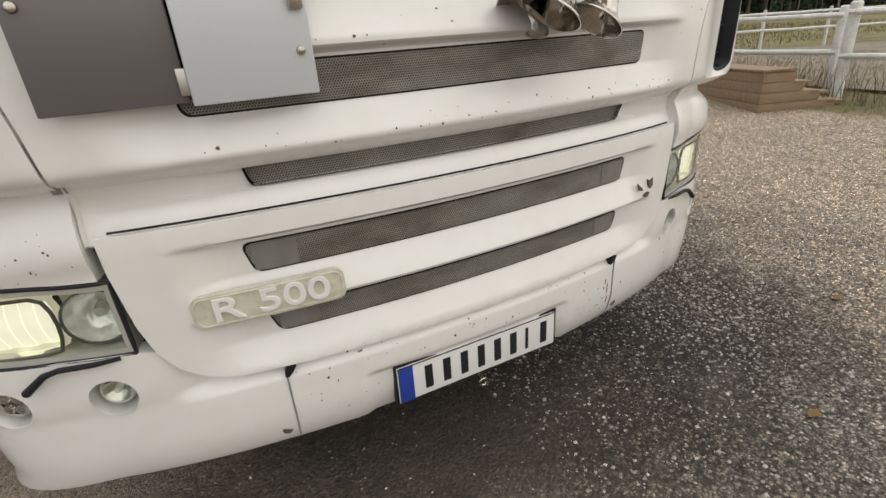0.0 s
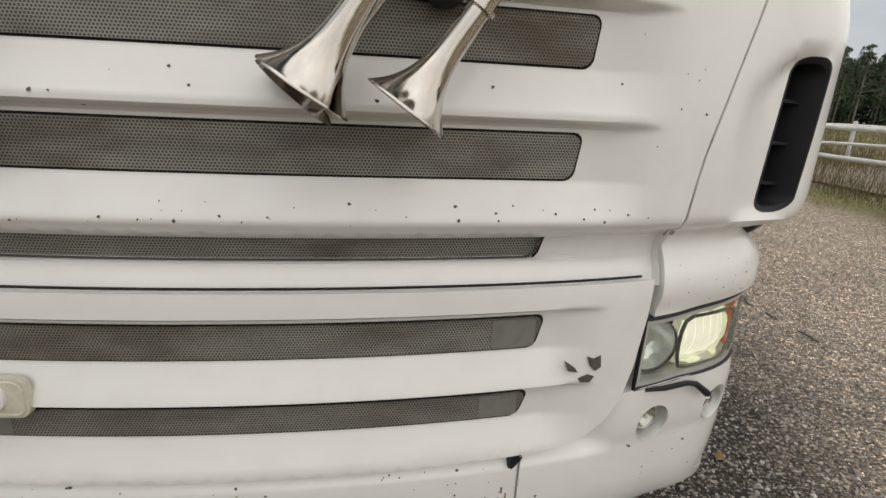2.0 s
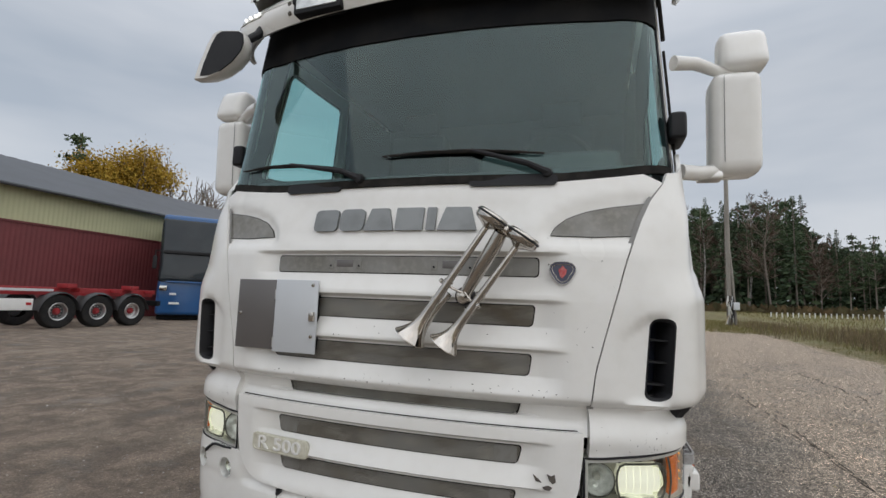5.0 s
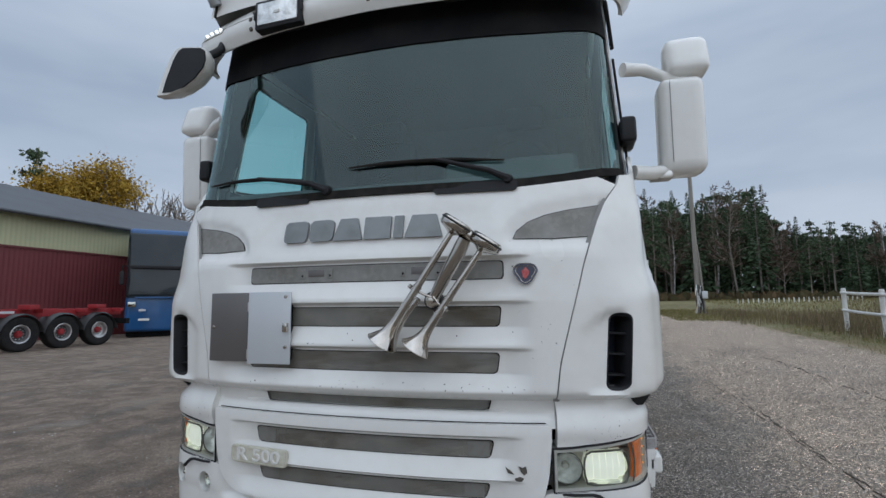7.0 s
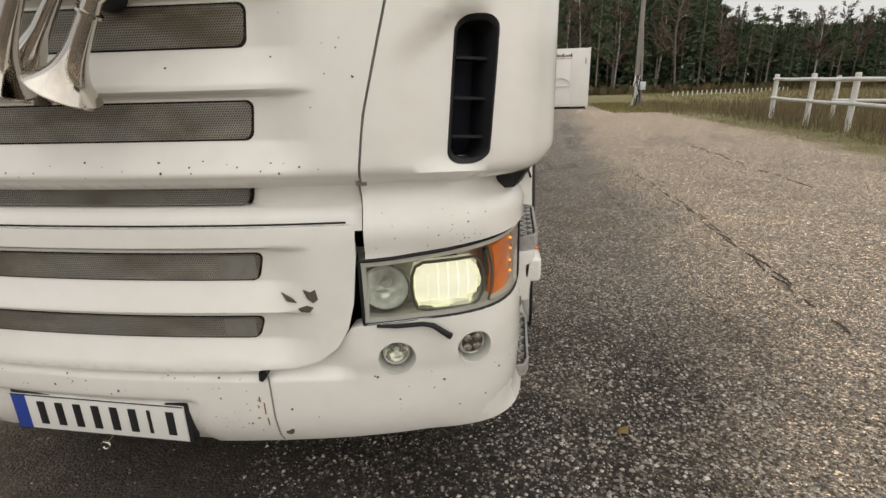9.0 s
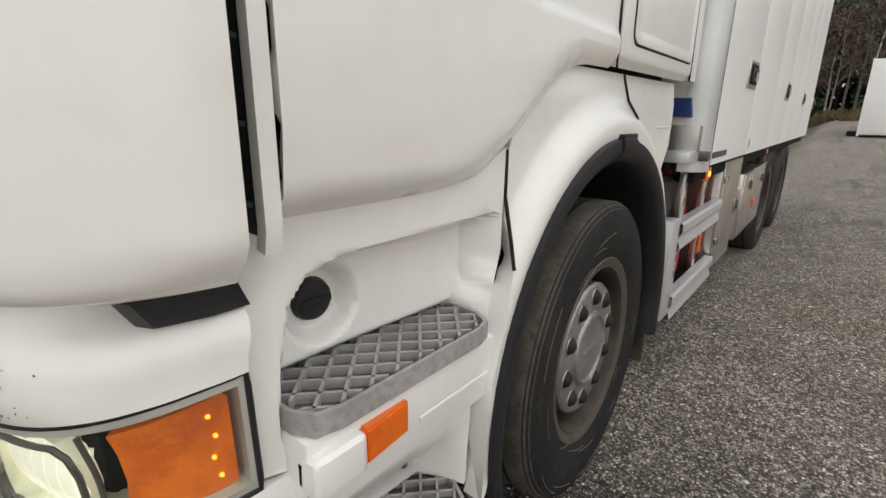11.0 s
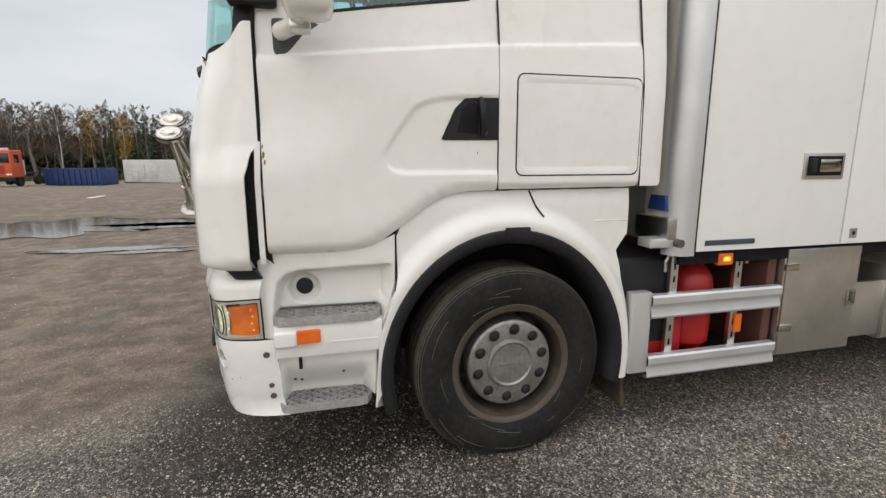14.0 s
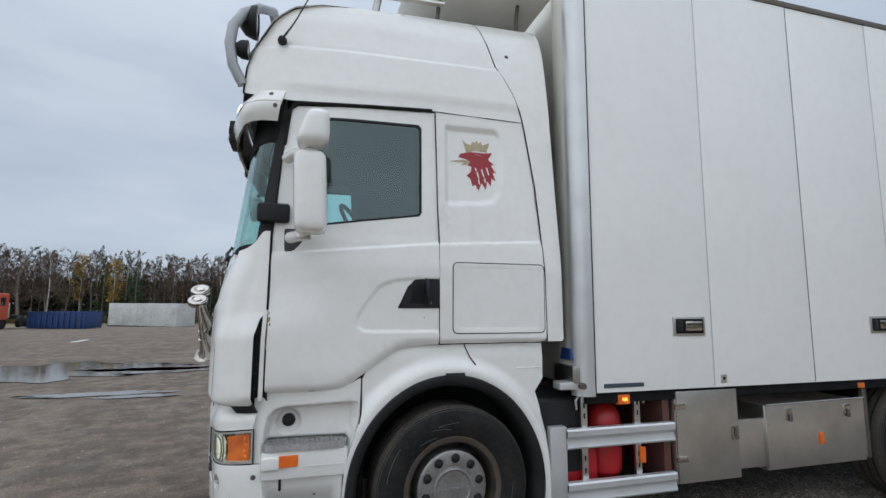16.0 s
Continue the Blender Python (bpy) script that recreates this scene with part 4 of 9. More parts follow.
    cols = [[bm.verts.new(hp(ux(gap_x(z)) + q, z, -0.010)) for q in (-0.012, 0.012)] for z in zs]
    for a_, b_ in zip(cols, cols[1:]):
        bm.faces.new((a_[0], a_[1], b_[1], b_[0]))
    part("panel_gasket", bm, GASKET, defl, "grey gasket in the panel gap")
    bm = sheet([(u_ + (0.05 if u_ > 1.0 else -0.05), z_ + (0.04 if z_ > 1.25 else -0.04)) for u_, z_ in ((0.95, 1.10), (1.03, 1.10), (1.05, 1.40), (0.965, 1.40))], lambda u, z: hp(u, z, -0.125), steps(0.85, 1.15, 0.03), steps(1.05, 1.46, 0.04), flange=0, step=0.03)
    part("vent_duct", bm, NAVY, defl, "dark vent duct")
    for k, z in enumerate((1.165, 1.245, 1.325)):
        uc = 1.002 + 0.005 * k
        bm = slab([(uc - 0.036, z - 0.006), (uc + 0.036, z - 0.010), (uc + 0.036, z - 0.004), (uc - 0.036, z)], lambda u, zz, w: hp(u, zz, w), -0.036, 0.06, 0.03)
        part("louvre", bm, BLACK, defl)
    bm = sheet([(uy(0.344), 1.10), (uy(0.367), 1.10), (uy(0.367), 1.62), (uy(0.344), 1.62)], lambda u, z: hp(u, z, -0.012), steps(uy(0.330), uy(0.374), 0.01), steps(1.1, 1.6, 0.1), flange=0.02, step=0.03)
    part("door_jamb", bm, WHITE, defl)
    # black gap plate behind the deflector and under it
    bm = sheet([(uy(0.20), 1.055), (uy(0.39), 1.055), (uy(0.39), 1.60), (uy(0.20), 1.60)], lambda u, z: hp(u, z, -0.055), steps(uy(0.2), uy(0.36), 0.03), steps(1.06, 1.6, 0.1), flange=0, step=0.04)
    part("deflector_gap", bm, BLACK, defl)
    for z in (1.17, 1.26, 1.35, 1.44):
        part("louvre", tube([hp(uy(0.285), z + 0.006, -0.040), hp(uy(0.332), z - 0.006, -0.016)], 0.0045, 6), NAVY, defl)
    bm = slab([(uy(0.165), 0.3), (uy(0.185), 0), (uy(0.245), 0), (uy(0.297), 0.1), (uy(0.297), 1), (uy(0.2), 1), (uy(0.165), 1)], lambda u, z, w: hp(u, 1.072 + w, -0.004 - 0.058 * z), 0.0, 0.046, 0.2)
    part("deflector_seal", bm, BLACK, defl, "black seal under the deflector")

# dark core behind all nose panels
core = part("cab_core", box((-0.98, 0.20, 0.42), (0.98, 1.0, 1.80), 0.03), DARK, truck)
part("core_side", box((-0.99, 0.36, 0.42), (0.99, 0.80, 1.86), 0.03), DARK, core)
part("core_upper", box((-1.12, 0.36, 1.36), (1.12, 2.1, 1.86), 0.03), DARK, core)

# ---- side skin of the cab ----
X_ROWS = ((1.0, 1.195), (1.12, 1.195), (1.16, 1.222), (1.25, 1.232), (1.9, 1.228), (2.05, 1.218), (2.10, 1.212), (2.95, 1.150), (3.1, 1.135), (3.4, 1.09), (3.6, 1.05), (3.75, 0.99), (3.86, 0.90))


def skin(s, y, z, d=0.0):
    x = rowval(X_ROWS, z) + d - 0.034 * (1 - smooth(0.30, 0.90, y)) * smooth(1.45, 1.80, z)
    return Vector((s * x, y, z))


DOOR = [(0.354, 1.145), (0.375, 1.130), (0.70, 1.126), (0.79, 1.145), (0.86, 1.185), (1.06, 1.330), (1.12, 1.365), (1.19, 1.390), (1.26, 1.398), (1.398, 1.400), (1.400, 1.60), (1.397, 2.07),
        (1.392, 2.25), (1.380, 2.985), (0.90, 2.962), (0.47, 2.935), (0.428, 2.90), (0.395, 2.60), (0.365, 2.20), (0.356, 2.08)]
WINDOW = [(0.500, 2.132), (0.56, 2.135), (1.262, 2.238), (1.282, 2.26), (1.284, 2.86), (1.262, 2.882), (0.68, 2.872), (0.640, 2.855), (0.62, 2.82), (0.545, 2.45)]
LOZ = [(1.398, 1.480), (0.96, 1.482), (0.905, 1.490), (0.876, 1.515), (0.866, 1.55), (0.868, 1.58), (0.92, 1.662), (1.0, 1.770), (1.05, 1.797), (1.12, 1.816), (1.20, 1.825), (1.398, 1.832)]


def door_fn(s):
    def f(y, z):
        d = -0.011 * smooth(-0.002, 0.014, poly_depth(min(y, 1.38), z, LOZ)) if 1.42 < z < 1.88 and y > 0.82 else 0.0
        belt = 1.957 + 0.101 * (y - 0.354) / 1.03
        d -= 0.016 * smooth(belt - 0.010, belt + 0.010, z)
        # lower edge rolls under
        dist = -poly_depth(y, z, LOW_ROLL)
        d -= 0.030 * (1 - smooth(0.0, 0.05, max(0.0, 0.05 - max(0.0, 0.05 - dist)))) ** 2 if dist < 0.05 else 0.0
        return skin(s, y, z, d)
    return f


LOW_ROLL = [(0.2, 1.126), (0.70, 1.126), (0.79, 1.145), (0.86, 1.185), (1.06, 1.330), (1.12, 1.365), (1.19, 1.390), (1.26, 1.398), (1.6, 1.398), (1.6, 0.9), (0.2, 0.9)]
GRIP = [(1.128, 1.637), (1.140, 1.632), (1.398, 1.634), (1.398, 1.832), (1.28, 1.830), (1.235, 1.815), (1.19, 1.77)]

HULL.append(SIDE_SEAT)
for s in (-1, 1):
    bm = sheet(DOOR, door_fn(s), sorted(set(steps(0.36, 0.84, 0.035) + steps(0.85, 1.40, 0.010))), sorted(set(steps(1.13, 1.44, 0.03) + steps(1.45, 1.86, 0.010) + steps(1.88, 2.98, 0.03) + steps(1.965, 2.10, 0.006))), [WINDOW], flange=0.02, step=0.022)
    door = part("door", bm, WHITE, truck, "white cab door with tinted window", 60)
    # window gasket and pane
    inner = [(0.92 + (y - 0.92) * 0.965, 2.5 + (z - 2.5) * 0.965) for y, z in WINDOW]
    bm = sheet([(0.92 + (y - 0.92) * 1.005, 2.5 + (z - 2.5) * 1.005) for y, z in WINDOW], lambda y, z: skin(s, y, z, -0.014), steps(0.5, 1.3, 0.1), steps(2.1, 2.9, 0.1), [inner], flange=0.012, step=0.03)
    part("window_gasket", bm, BLACK, door, "black rubber window gasket")
    bm = sheet(WINDOW, lambda y, z: skin(s, y, z, -0.022), steps(0.5, 1.3, 0.1), steps(2.1, 2.9, 0.1), flange=0, step=0.05)
    pane = part("door_pane", bm, SIDE_GLASS, door, "tinted door glass")
    pane.visible_shadow = False
    # handle bowl and pull
    bm = slab(GRIP, lambda y, z, w: skin(s, y, z, w - 0.011), 0.004, 0.02, 0.05)
    grip = part("door_handle", bm, BLACK, door, "black door handle bowl")
    bm = sheet([(1.20, 1.665), (1.30, 1.660), (1.31, 1.79), (1.26, 1.80), (1.225, 1.77)], lambda y, z: skin(s, y, z, -0.0062), steps(1.2, 1.32, 0.02), steps(1.66, 1.8, 0.02), flange=0.0, step=0.02)
    part("handle_recess", bm, DARK, grip)
    part("handle_pull", tube([skin(s, y, z, d) for y, z, d in ((1.325, 1.655, 0.0), (1.325, 1.69, 0.016), (1.32, 1.75, 0.020), (1.315, 1.80, 0.010), (1.312, 1.818, -0.006))], [0.012, 0.016, 0.017, 0.016, 0.012], 10), BLACK, grip, "black pull lever")
    part("lock", lathe([(0.0, 0.004), (0.012, 0.003), (0.014, -0.002)], Matrix.Translation(skin(s, 1.33, 1.672, 0.012)) @ Vector((s, 0, 0)).to_track_quat('Z', 'Y').to_matrix().to_4x4(), 14), CHROME, grip)
    # seam lines of the door
    bm = tube([skin(s, y, z, -0.006) for y, z in ((0.350, 1.14), (0.350, 1.6), (0.351, 2.08), (0.360, 2.2), (0.388, 2.6))], 0.0065, 8)
    part("door_seal", bm, SEAM, door, "black door seal")
    bm = tube([skin(s, y, z, -0.006) for y, z in ((1.402, 1.40), (1.402, 2.07), (1.392, 2.3), (1.382, 2.98))], 0.0035, 8)
    part("door_seal", bm, SEAM, door)
    bm = tube([skin(s, y, z, -0.002) for y, z in ((0.40, 2.66), (0.425, 2.90), (0.445, 2.935), (0.48, 2.95), (0.92, 2.975), (1.36, 2.998))], 0.010, 8)
    part("door_seal", bm, SEAM, door)

    # rear quarter with locker hatch, emblem recess
    REAR = [(1.404, 1.405), (2.10, 1.408), (2.16, 1.412), (2.166, 1.6), (2.150, 2.0), (2.110, 2.5), (2.043, 2.982), (1.385, 2.992), (1.396, 2.25), (1.401, 2.07)]
    REC = [(1.45, 2.33), (1.72, 2.345), (1.81, 2.37), (1.86, 2.45), (1.872, 2.60), (1.868, 2.86), (1.835, 2.905), (1.45, 2.900)]
    def rear_fn(y, z, s=s, REC=REC):
        d = -0.020 * smooth(-0.002, 0.022, poly_depth(y, z, REC)) if z > 2.25 else 0.0
        d -= 0.010 * smooth(2.045, 2.066, z - 0.06 * (y - 1.4))
        d -= 0.025 * (1 - smooth(1.405, 1.445, z)) ** 2
        return skin(s, y, z, d)
    bm = sheet(REAR, rear_fn, steps(1.42, 2.15, 0.016), sorted(set(steps(1.41, 2.97, 0.018) + steps(2.05, 2.12, 0.008) + steps(1.41, 1.45, 0.01))), flange=0.02, step=0.025)
    rear = part("rear_quarter", bm, WHITE, truck, "white rear quarter of the sleeper cab", 60)
    hatch = rrect(1.490, 1.470, 2.150, 1.935, 0.035)
    bm = tube([skin(s, y, z, 0.0002) for y, z in dense(hatch, 0.04)] + [skin(s, *hatch[0], 0.0002)], 0.0032, 6)
    hatch_ob = part("locker_hatch", bm, SEAM, rear, "fine black joint of the locker hatch")
    hin = [(1.82 + (y - 1.82) * 0.93, 1.70 + (z - 1.70) * 0.90) for y, z in hatch]
    bm = sheet([(1.82 + (y - 1.82) * 0.99, 1.70 + (z - 1.70) * 0.985) for y, z in hatch], lambda y, z: skin(s, y, z, 0.004 - 0.006 * smooth(0.0, 0.02, poly_depth(y, z, hin))), steps(1.5, 2.14, 0.02), steps(1.48, 1.93, 0.02), flange=0.004, step=0.02)
    part("hatch_panel", bm, WHITE, hatch_ob, "", 60)
    # emblem: a plain red crest under a gold coronet
    def emb(pts):
        return [(1.4957 + (a - 812) * 0.00212, 2.649 - (b - 545) * 0.00195 + (a - 812) * 0.00018) for a, b in pts]
    def plate(pts, lift):
        return slab(emb(pts), lambda y, z, w: skin(s, y, z, w - 0.030), lift, 0.006, 0.2)
    crest = [(838, 530), (846, 517), (880, 511), (930, 516), (958, 514), (943, 540), (963, 560), (952, 562), (969, 592), (957, 588), (966, 620), (953, 610), (950, 640), (937, 622), (932, 654), (918, 628), (906, 657), (896, 634), (886, 640), (879, 612), (866, 600), (880, 586), (884, 566), (868, 560), (880, 548), (866, 538)]
    em = part("emblem", plate(crest, 0.003), LOGO_RED, rear, "plain red crest shape with gold crown shape")
    part("beak", plate([(812, 545), (840, 541), (862, 540), (878, 548), (866, 558), (846, 562), (858, 551), (838, 549)], 0.0032), LOGO_GOLD, em)
    part("crown", plate([(866, 512), (858, 478), (853, 464), (866, 478), (882, 484), (890, 470), (899, 478), (902, 464), (910, 478), (918, 470), (924, 485), (938, 480), (950, 474), (938, 512), (902, 505)], 0.003), LOGO_GOLD, em)
    for a, b, c, d in ((900, 588, 908, 612), (916, 578, 926, 606), (894, 572, 900, 584), (934, 572, 944, 600), (898, 522, 924, 528), (905, 616, 910, 634), (926, 612, 931, 628)):
        part("crest_gap", plate([(a, b), (a + 4, b - 2), (c + 2, d), (c - 3, d - 2)], 0.0045), LOGO_GOLD if b < 530 else WHITE, em)
    # side fairing behind the cab
    FAIR = [(2.172, 1.412), (2.285, 1.412), (2.298, 1.43), (2.292, 2.0), (2.262, 2.95), (2.258, 3.85), (1.745, 3.825), (1.81, 3.60), (1.86, 3.42), (1.92, 3.32), (1.98, 3.20), (2.02, 3.08), (2.052, 2.96), (2.118, 2.5), (2.158, 2.0)]
    bm = sheet(FAIR, lambda y, z: skin(s, y, z, -0.012 * smooth(2.25, 2.30, y)), steps(1.75, 2.29, 0.03), steps(1.42, 3.84, 0.06), flange=0.03, step=0.04)
    fair = part("side_fairing", bm, WHITE, truck, "white side fairing behind the cab", 60)
    part("fairing_joint", tube([skin(s, y, z, 0.007 if 2.97 < z < 3.37 else -0.002) for y, z in ((2.168, 1.41), (2.160, 1.9), (2.115, 2.5), (2.048, 2.96), (2.018, 3.08), (1.976, 3.20), (1.915, 3.32), (1.855, 3.42), (1.805, 3.6), (1.738, 3.825))], 0.004, 8), SEAM, fair)
    part("fairing_bolt", lathe([(0.0, 0.004), (0.014, 0.002), (0.018, -0.004)], Matrix.Translation(skin(s, 1.955, 3.52, 0.0)) @ Vector((s, 0, 0)).to_track_quat('Z', 'Y').to_matrix().to_4x4(), 14), CHIP, fair)

    # roof skirt: the high roof's side
    ROOF = [(0.13, 3.02), (0.14, 3.20), (0.19, 3.38), (0.29, 3.56), (0.42, 3.68), (0.60, 3.74), (1.2, 3.80), (1.735, 3.823), (1.80, 3.60), (1.85, 3.42), (1.915, 3.32), (1.975, 3.20), (2.015, 3.08), (2.040, 2.985), (1.38, 2.995), (0.95, 2.985), (0.42, 2.965)]
    def roof_fn(y, z, s=s):
        d = -0.10 * (1 - smooth(0.10, 0.55, y)) ** 2
        crease = 3.36 + 0.02 * (y - 0.5)
        d += 0.010 * (1 - smooth(crease - 0.012, crease + 0.012, z))
        d -= 0.012 * (1 - smooth(3.035, 3.06, z - 0.02 * y)) * smooth(0.3, 0.5, y)
        return skin(s, y, z, d)
    bm = sheet(ROOF, roof_fn, steps(0.15, 2.0, 0.04), sorted(set(steps(2.98, 3.82, 0.03) + steps(3.33, 3.41, 0.008))), flange=0.0, step=0.03)
    part("roof_side", bm, WHITE, truck, "white side of the high roof", 60)

# roof top and front
def roof_top(u, v):
    x = (1 - 2 * u) * 0.93
    a = abs(1 - 2 * u)
    fronts = ((0.13, 3.02), (0.14, 3.20), (0.19, 3.38), (0.29, 3.56), (0.42, 3.68), (0.60, 3.74), (1.2, 3.80), (2.0, 3.83), (2.25, 3.845))
    k = v * (len(fronts) - 1)
    i = min(len(fronts) - 2, int(k))
    y = fronts[i][0] + (fronts[i + 1][0] - fronts[i][0]) * (k - i)
    z = fronts[i][1] + (fronts[i + 1][1] - fronts[i][1]) * (k - i)
    wide = rowval(X_ROWS, z) - 0.10 * (1 - smooth(0.10, 0.55, y)) ** 2
    return Vector(((1 - 2 * u) * wide, y - 0.06 * (1 - a ** 3) * (1 - v), z + 0.03 * (1 - a ** 3) * smooth(0.5, 0.8, v)))


bm = bmesh.new()
NU, NV = 24, 32
grid = [[bm.verts.new(roof_top(i / NU, j / NV)) for i in range(NU + 1)] for j in range(NV + 1)]
for j in range(NV):
    for i in range(NU):
        bm.faces.new((grid[j][i], grid[j][i + 1], grid[j + 1][i + 1], grid[j + 1][i]))
roof = part("roof", bm, WHITE, truck, "white high roof of the cab", 60)


HULL.append(NOSE_SEAT)
# ---- windscreen, pillars, visor ----
def ws(u, z, d=0.0):
    """Windscreen surface."""
    x, y = nose_plan(u)
    t = (z - 1.93) / 0.9
    wide = 1.12 - 0.055 * t
    x2, y2 = nose_plan(u + 0.002)
    n = Vector((y2 - y, -(x2 - x), 0)).normalized()
    return Vector((x * wide / NOSE_A, 0.075 + 0.11 * t + y * 0.92, z)) + n * d


UW = uy(0.20)
WS_OUT = [(u, brow(u) + 0.02) for u in steps(-UW, UW, 0.1)] + [(u, 2.86) for u in steps(-UW, UW, 0.1)[::-1]]
pane = part("windscreen", sheet(WS_OUT, ws, steps(-UW, UW, 0.06), steps(1.93, 2.86, 0.08), flange=0, step=0.06), GLASS, truck, "dark tinted windscreen", 80)
pane.visible_shadow = False
for s in (-1, 1):
    o = [(UW - 0.012, 1.96), (uy(0.36), 2.03), (uy(0.40), 2.3), (uy(0.40), 2.9), (UW - 0.012, 2.9)]
    bm = sheet(o, lambda u, z: ws(s * u, z, 0.004), steps(UW, uy(0.4), 0.03), steps(2.0, 2.9, 0.08), flange=0.02, step=0.04)
    pil = part("pillar", bm, BLACK, truck, "black screen pillar")
    # wing camera-like black housing on the pillar
    part("pillar_cover", box((s * 1.10 if s > 0 else -1.17, 0.300, 2.150), (s * 1.17 if s > 0 else -1.10, 0.490, 2.268), 0.024, 3), BLACK, pil, "black pillar bracket")
# black band along the screen's foot
bm = sheet([(u, brow(u) + 0.002) for u in steps(-UW, UW, 0.08)] + [(u, brow(u) + 0.036) for u in steps(-UW, UW, 0.08)[::-1]], lambda u, z: ws(u, z, 0.007), steps(-UW, UW, 0.06), steps(1.92, 2.05, 0.02), flange=0.02, step=0.03)
band = part("screen_foot", bm, SEAM, truck, "black strip below the windscreen", 60)
for x0, x1 in ((-0.60, -0.30), (0.30, 0.66)):
    o = [(ux(x), z) for x, z in rrect(x0, 1.912, x1, 1.958, 0.02)]
    part("wiper_cowl", slab(o, lambda u, z, w: nose(u, z, w), 0.012, 0.02, 0.04), BLACK, band, "black wiper cowl")
# wipers
for px, tip0, tip1 in ((-0.21, (-0.98, 2.070), (-0.34, 2.025)), (0.63, (-0.10, 2.062), (0.62, 2.048))):
    arm = part("wiper", tube([ws(ux(px), 1.965, 0.02), ws(ux(px - 0.08), 2.0, 0.035), ws(ux((tip0[0] + tip1[0]) / 2 + 0.05), (tip0[1] + tip1[1]) / 2 + 0.012, 0.03)], [0.016, 0.013, 0.008], 8), BLACK, truck, "black windscreen wiper")
    part("blade", tube([ws(ux(tip0[0] + (tip1[0] - tip0[0]) * k / 8), tip0[1] + (tip1[1] - tip0[1]) * k / 8 + 0.012 * math.sin(math.pi * k / 8), 0.016) for k in range(9)], [0.004, 0.006, 0.008, 0.009, 0.010, 0.009, 0.008, 0.006, 0.004], 6), SEAM, arm)
    part("pivot_cap", lathe([(0.0, 0.03), (0.018, 0.026), (0.024, 0.0)], Matrix.Translation(ws(ux(px), 1.965, 0.004)) @ pose(0, 0, 0, 90), 14), BLACK, arm)

# sun visor
def visor_fn(u, z):
    x, y = nose_plan(u)
    t = (z - 2.79) / 0.20
    out = 0.055 * math.sin(math.pi * min(1, max(0, t)) * 0.9 + 0.2)
    x2, y2 = nose_plan(u + 0.002)
    n = Vector((y2 - y, -(x2 - x), 0)).normalized()
    return Vector((x * 1.135 / NOSE_A, 0.085 + y * 0.92 + 0.04 * t, z + 0.02 * (1 - abs(u) / 1.4))) + n * out


UV = uy(0.29)
o = [(u, 2.79) for u in steps(-UV, UV, 0.08)] + [(u, 2.995) for u in steps(-UV, UV, 0.08)[::-1]]
visor = part("sun_visor", sheet(o, visor_fn, steps(-UV, UV, 0.05), steps(2.8, 2.99, 0.02), flange=0.02, step=0.04), WHITE, truck, "white sun visor with two lamps", 60)
part("visor_seam", tube([visor_fn(u, 2.905) + Vector((0, -0.0005, 0)) for u in steps(-UV, UV, 0.05)], 0.0022, 6), LAMP_BEZEL, visor)
for x in (-0.483, 0.488):
    c = visor_fn(ux(x), 2.89)
    m = Matrix.Translation((x, c.y - 0.010, 2.882)) @ pose(0, 0, 0, 0, 0, 2.5 if x > 0 else -2.5)
    lamp = part("visor_lamp", box((-0.135, -0.012, -0.076), (0.135, 0.06, 0.076), 0.012, m=m), BLACK, visor, "rectangular lamp in black frame")
    part("reflector", box((-0.114, -0.018, -0.056), (0.114, -0.010, 0.056), 0.002, m=m), BOWL, lamp, "silver lamp reflector")
    part("bulb", box((-0.018, -0.022, -0.010), (0.018, -0.016, 0.008), 0.003, m=m), PLATE_WHITE, lamp)
    for q in (-1, 1):
        part("lamp_clip", box((q * 0.135 - 0.006, -0.014, -0.02), (q * 0.135 + 0.006, 0.0, 0.02), 0.003, m=m), BLACK, lamp)
for x in (-0.665, 0.0, 0.665):
    for z in (2.838, 2.888, 2.938):
        u = ux(x)
        part("stud", lathe([(0.0, 0.006), (0.010, 0.004), (0.013, -0.002)], Matrix.Translation(visor_fn(u, z)) @ pose(0, 0, 0, 90), 12), CHIP, visor)
for s in (-1, 1):
    for y, z in ((0.215, 2.955), (0.26, 2.875)):
        p = visor_fn(s * uy(y), z)
        part("stud", lathe([(0.0, 0.005), (0.012, 0.003), (0.015, -0.004)], Matrix.Translation(p) @ Vector((s, -0.2, 0)).to_track_quat('Z', 'Y').to_matrix().to_4x4(), 12), CHIP, visor)
    o = [(ux(0.87), 2.885), (ux(1.03), 2.885), (ux(1.03), 2.930), (ux(0.87), 2.930)]
    posl = part("position_lamp", slab([(s * a, b) for a, b in o], lambda u, z, w: visor_fn(u, z) + Vector((0, -w, 0)), 0.006, 0.02, 0.02), LAMP_BEZEL, visor, "clear position lamp with lit diodes")
    for k in range(4):
        p = visor_fn(s * (ux(0.89) + 0.038 * k), 2.907) + Vector((0, -0.008, 0))
        part("diode", lathe([(0.0, 0.006), (0.007, 0.004), (0.009, -0.002)], Matrix.Translation(p) @ pose(0, 0, 0, 90), 10), DIODE_WHITE, posl)
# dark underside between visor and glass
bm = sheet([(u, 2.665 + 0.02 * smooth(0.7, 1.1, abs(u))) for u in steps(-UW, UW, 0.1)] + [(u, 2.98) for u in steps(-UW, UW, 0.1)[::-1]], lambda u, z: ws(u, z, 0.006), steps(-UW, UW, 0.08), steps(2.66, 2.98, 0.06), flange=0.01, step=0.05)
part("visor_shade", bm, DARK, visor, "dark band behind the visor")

HULL.append(SIDE_SEAT)
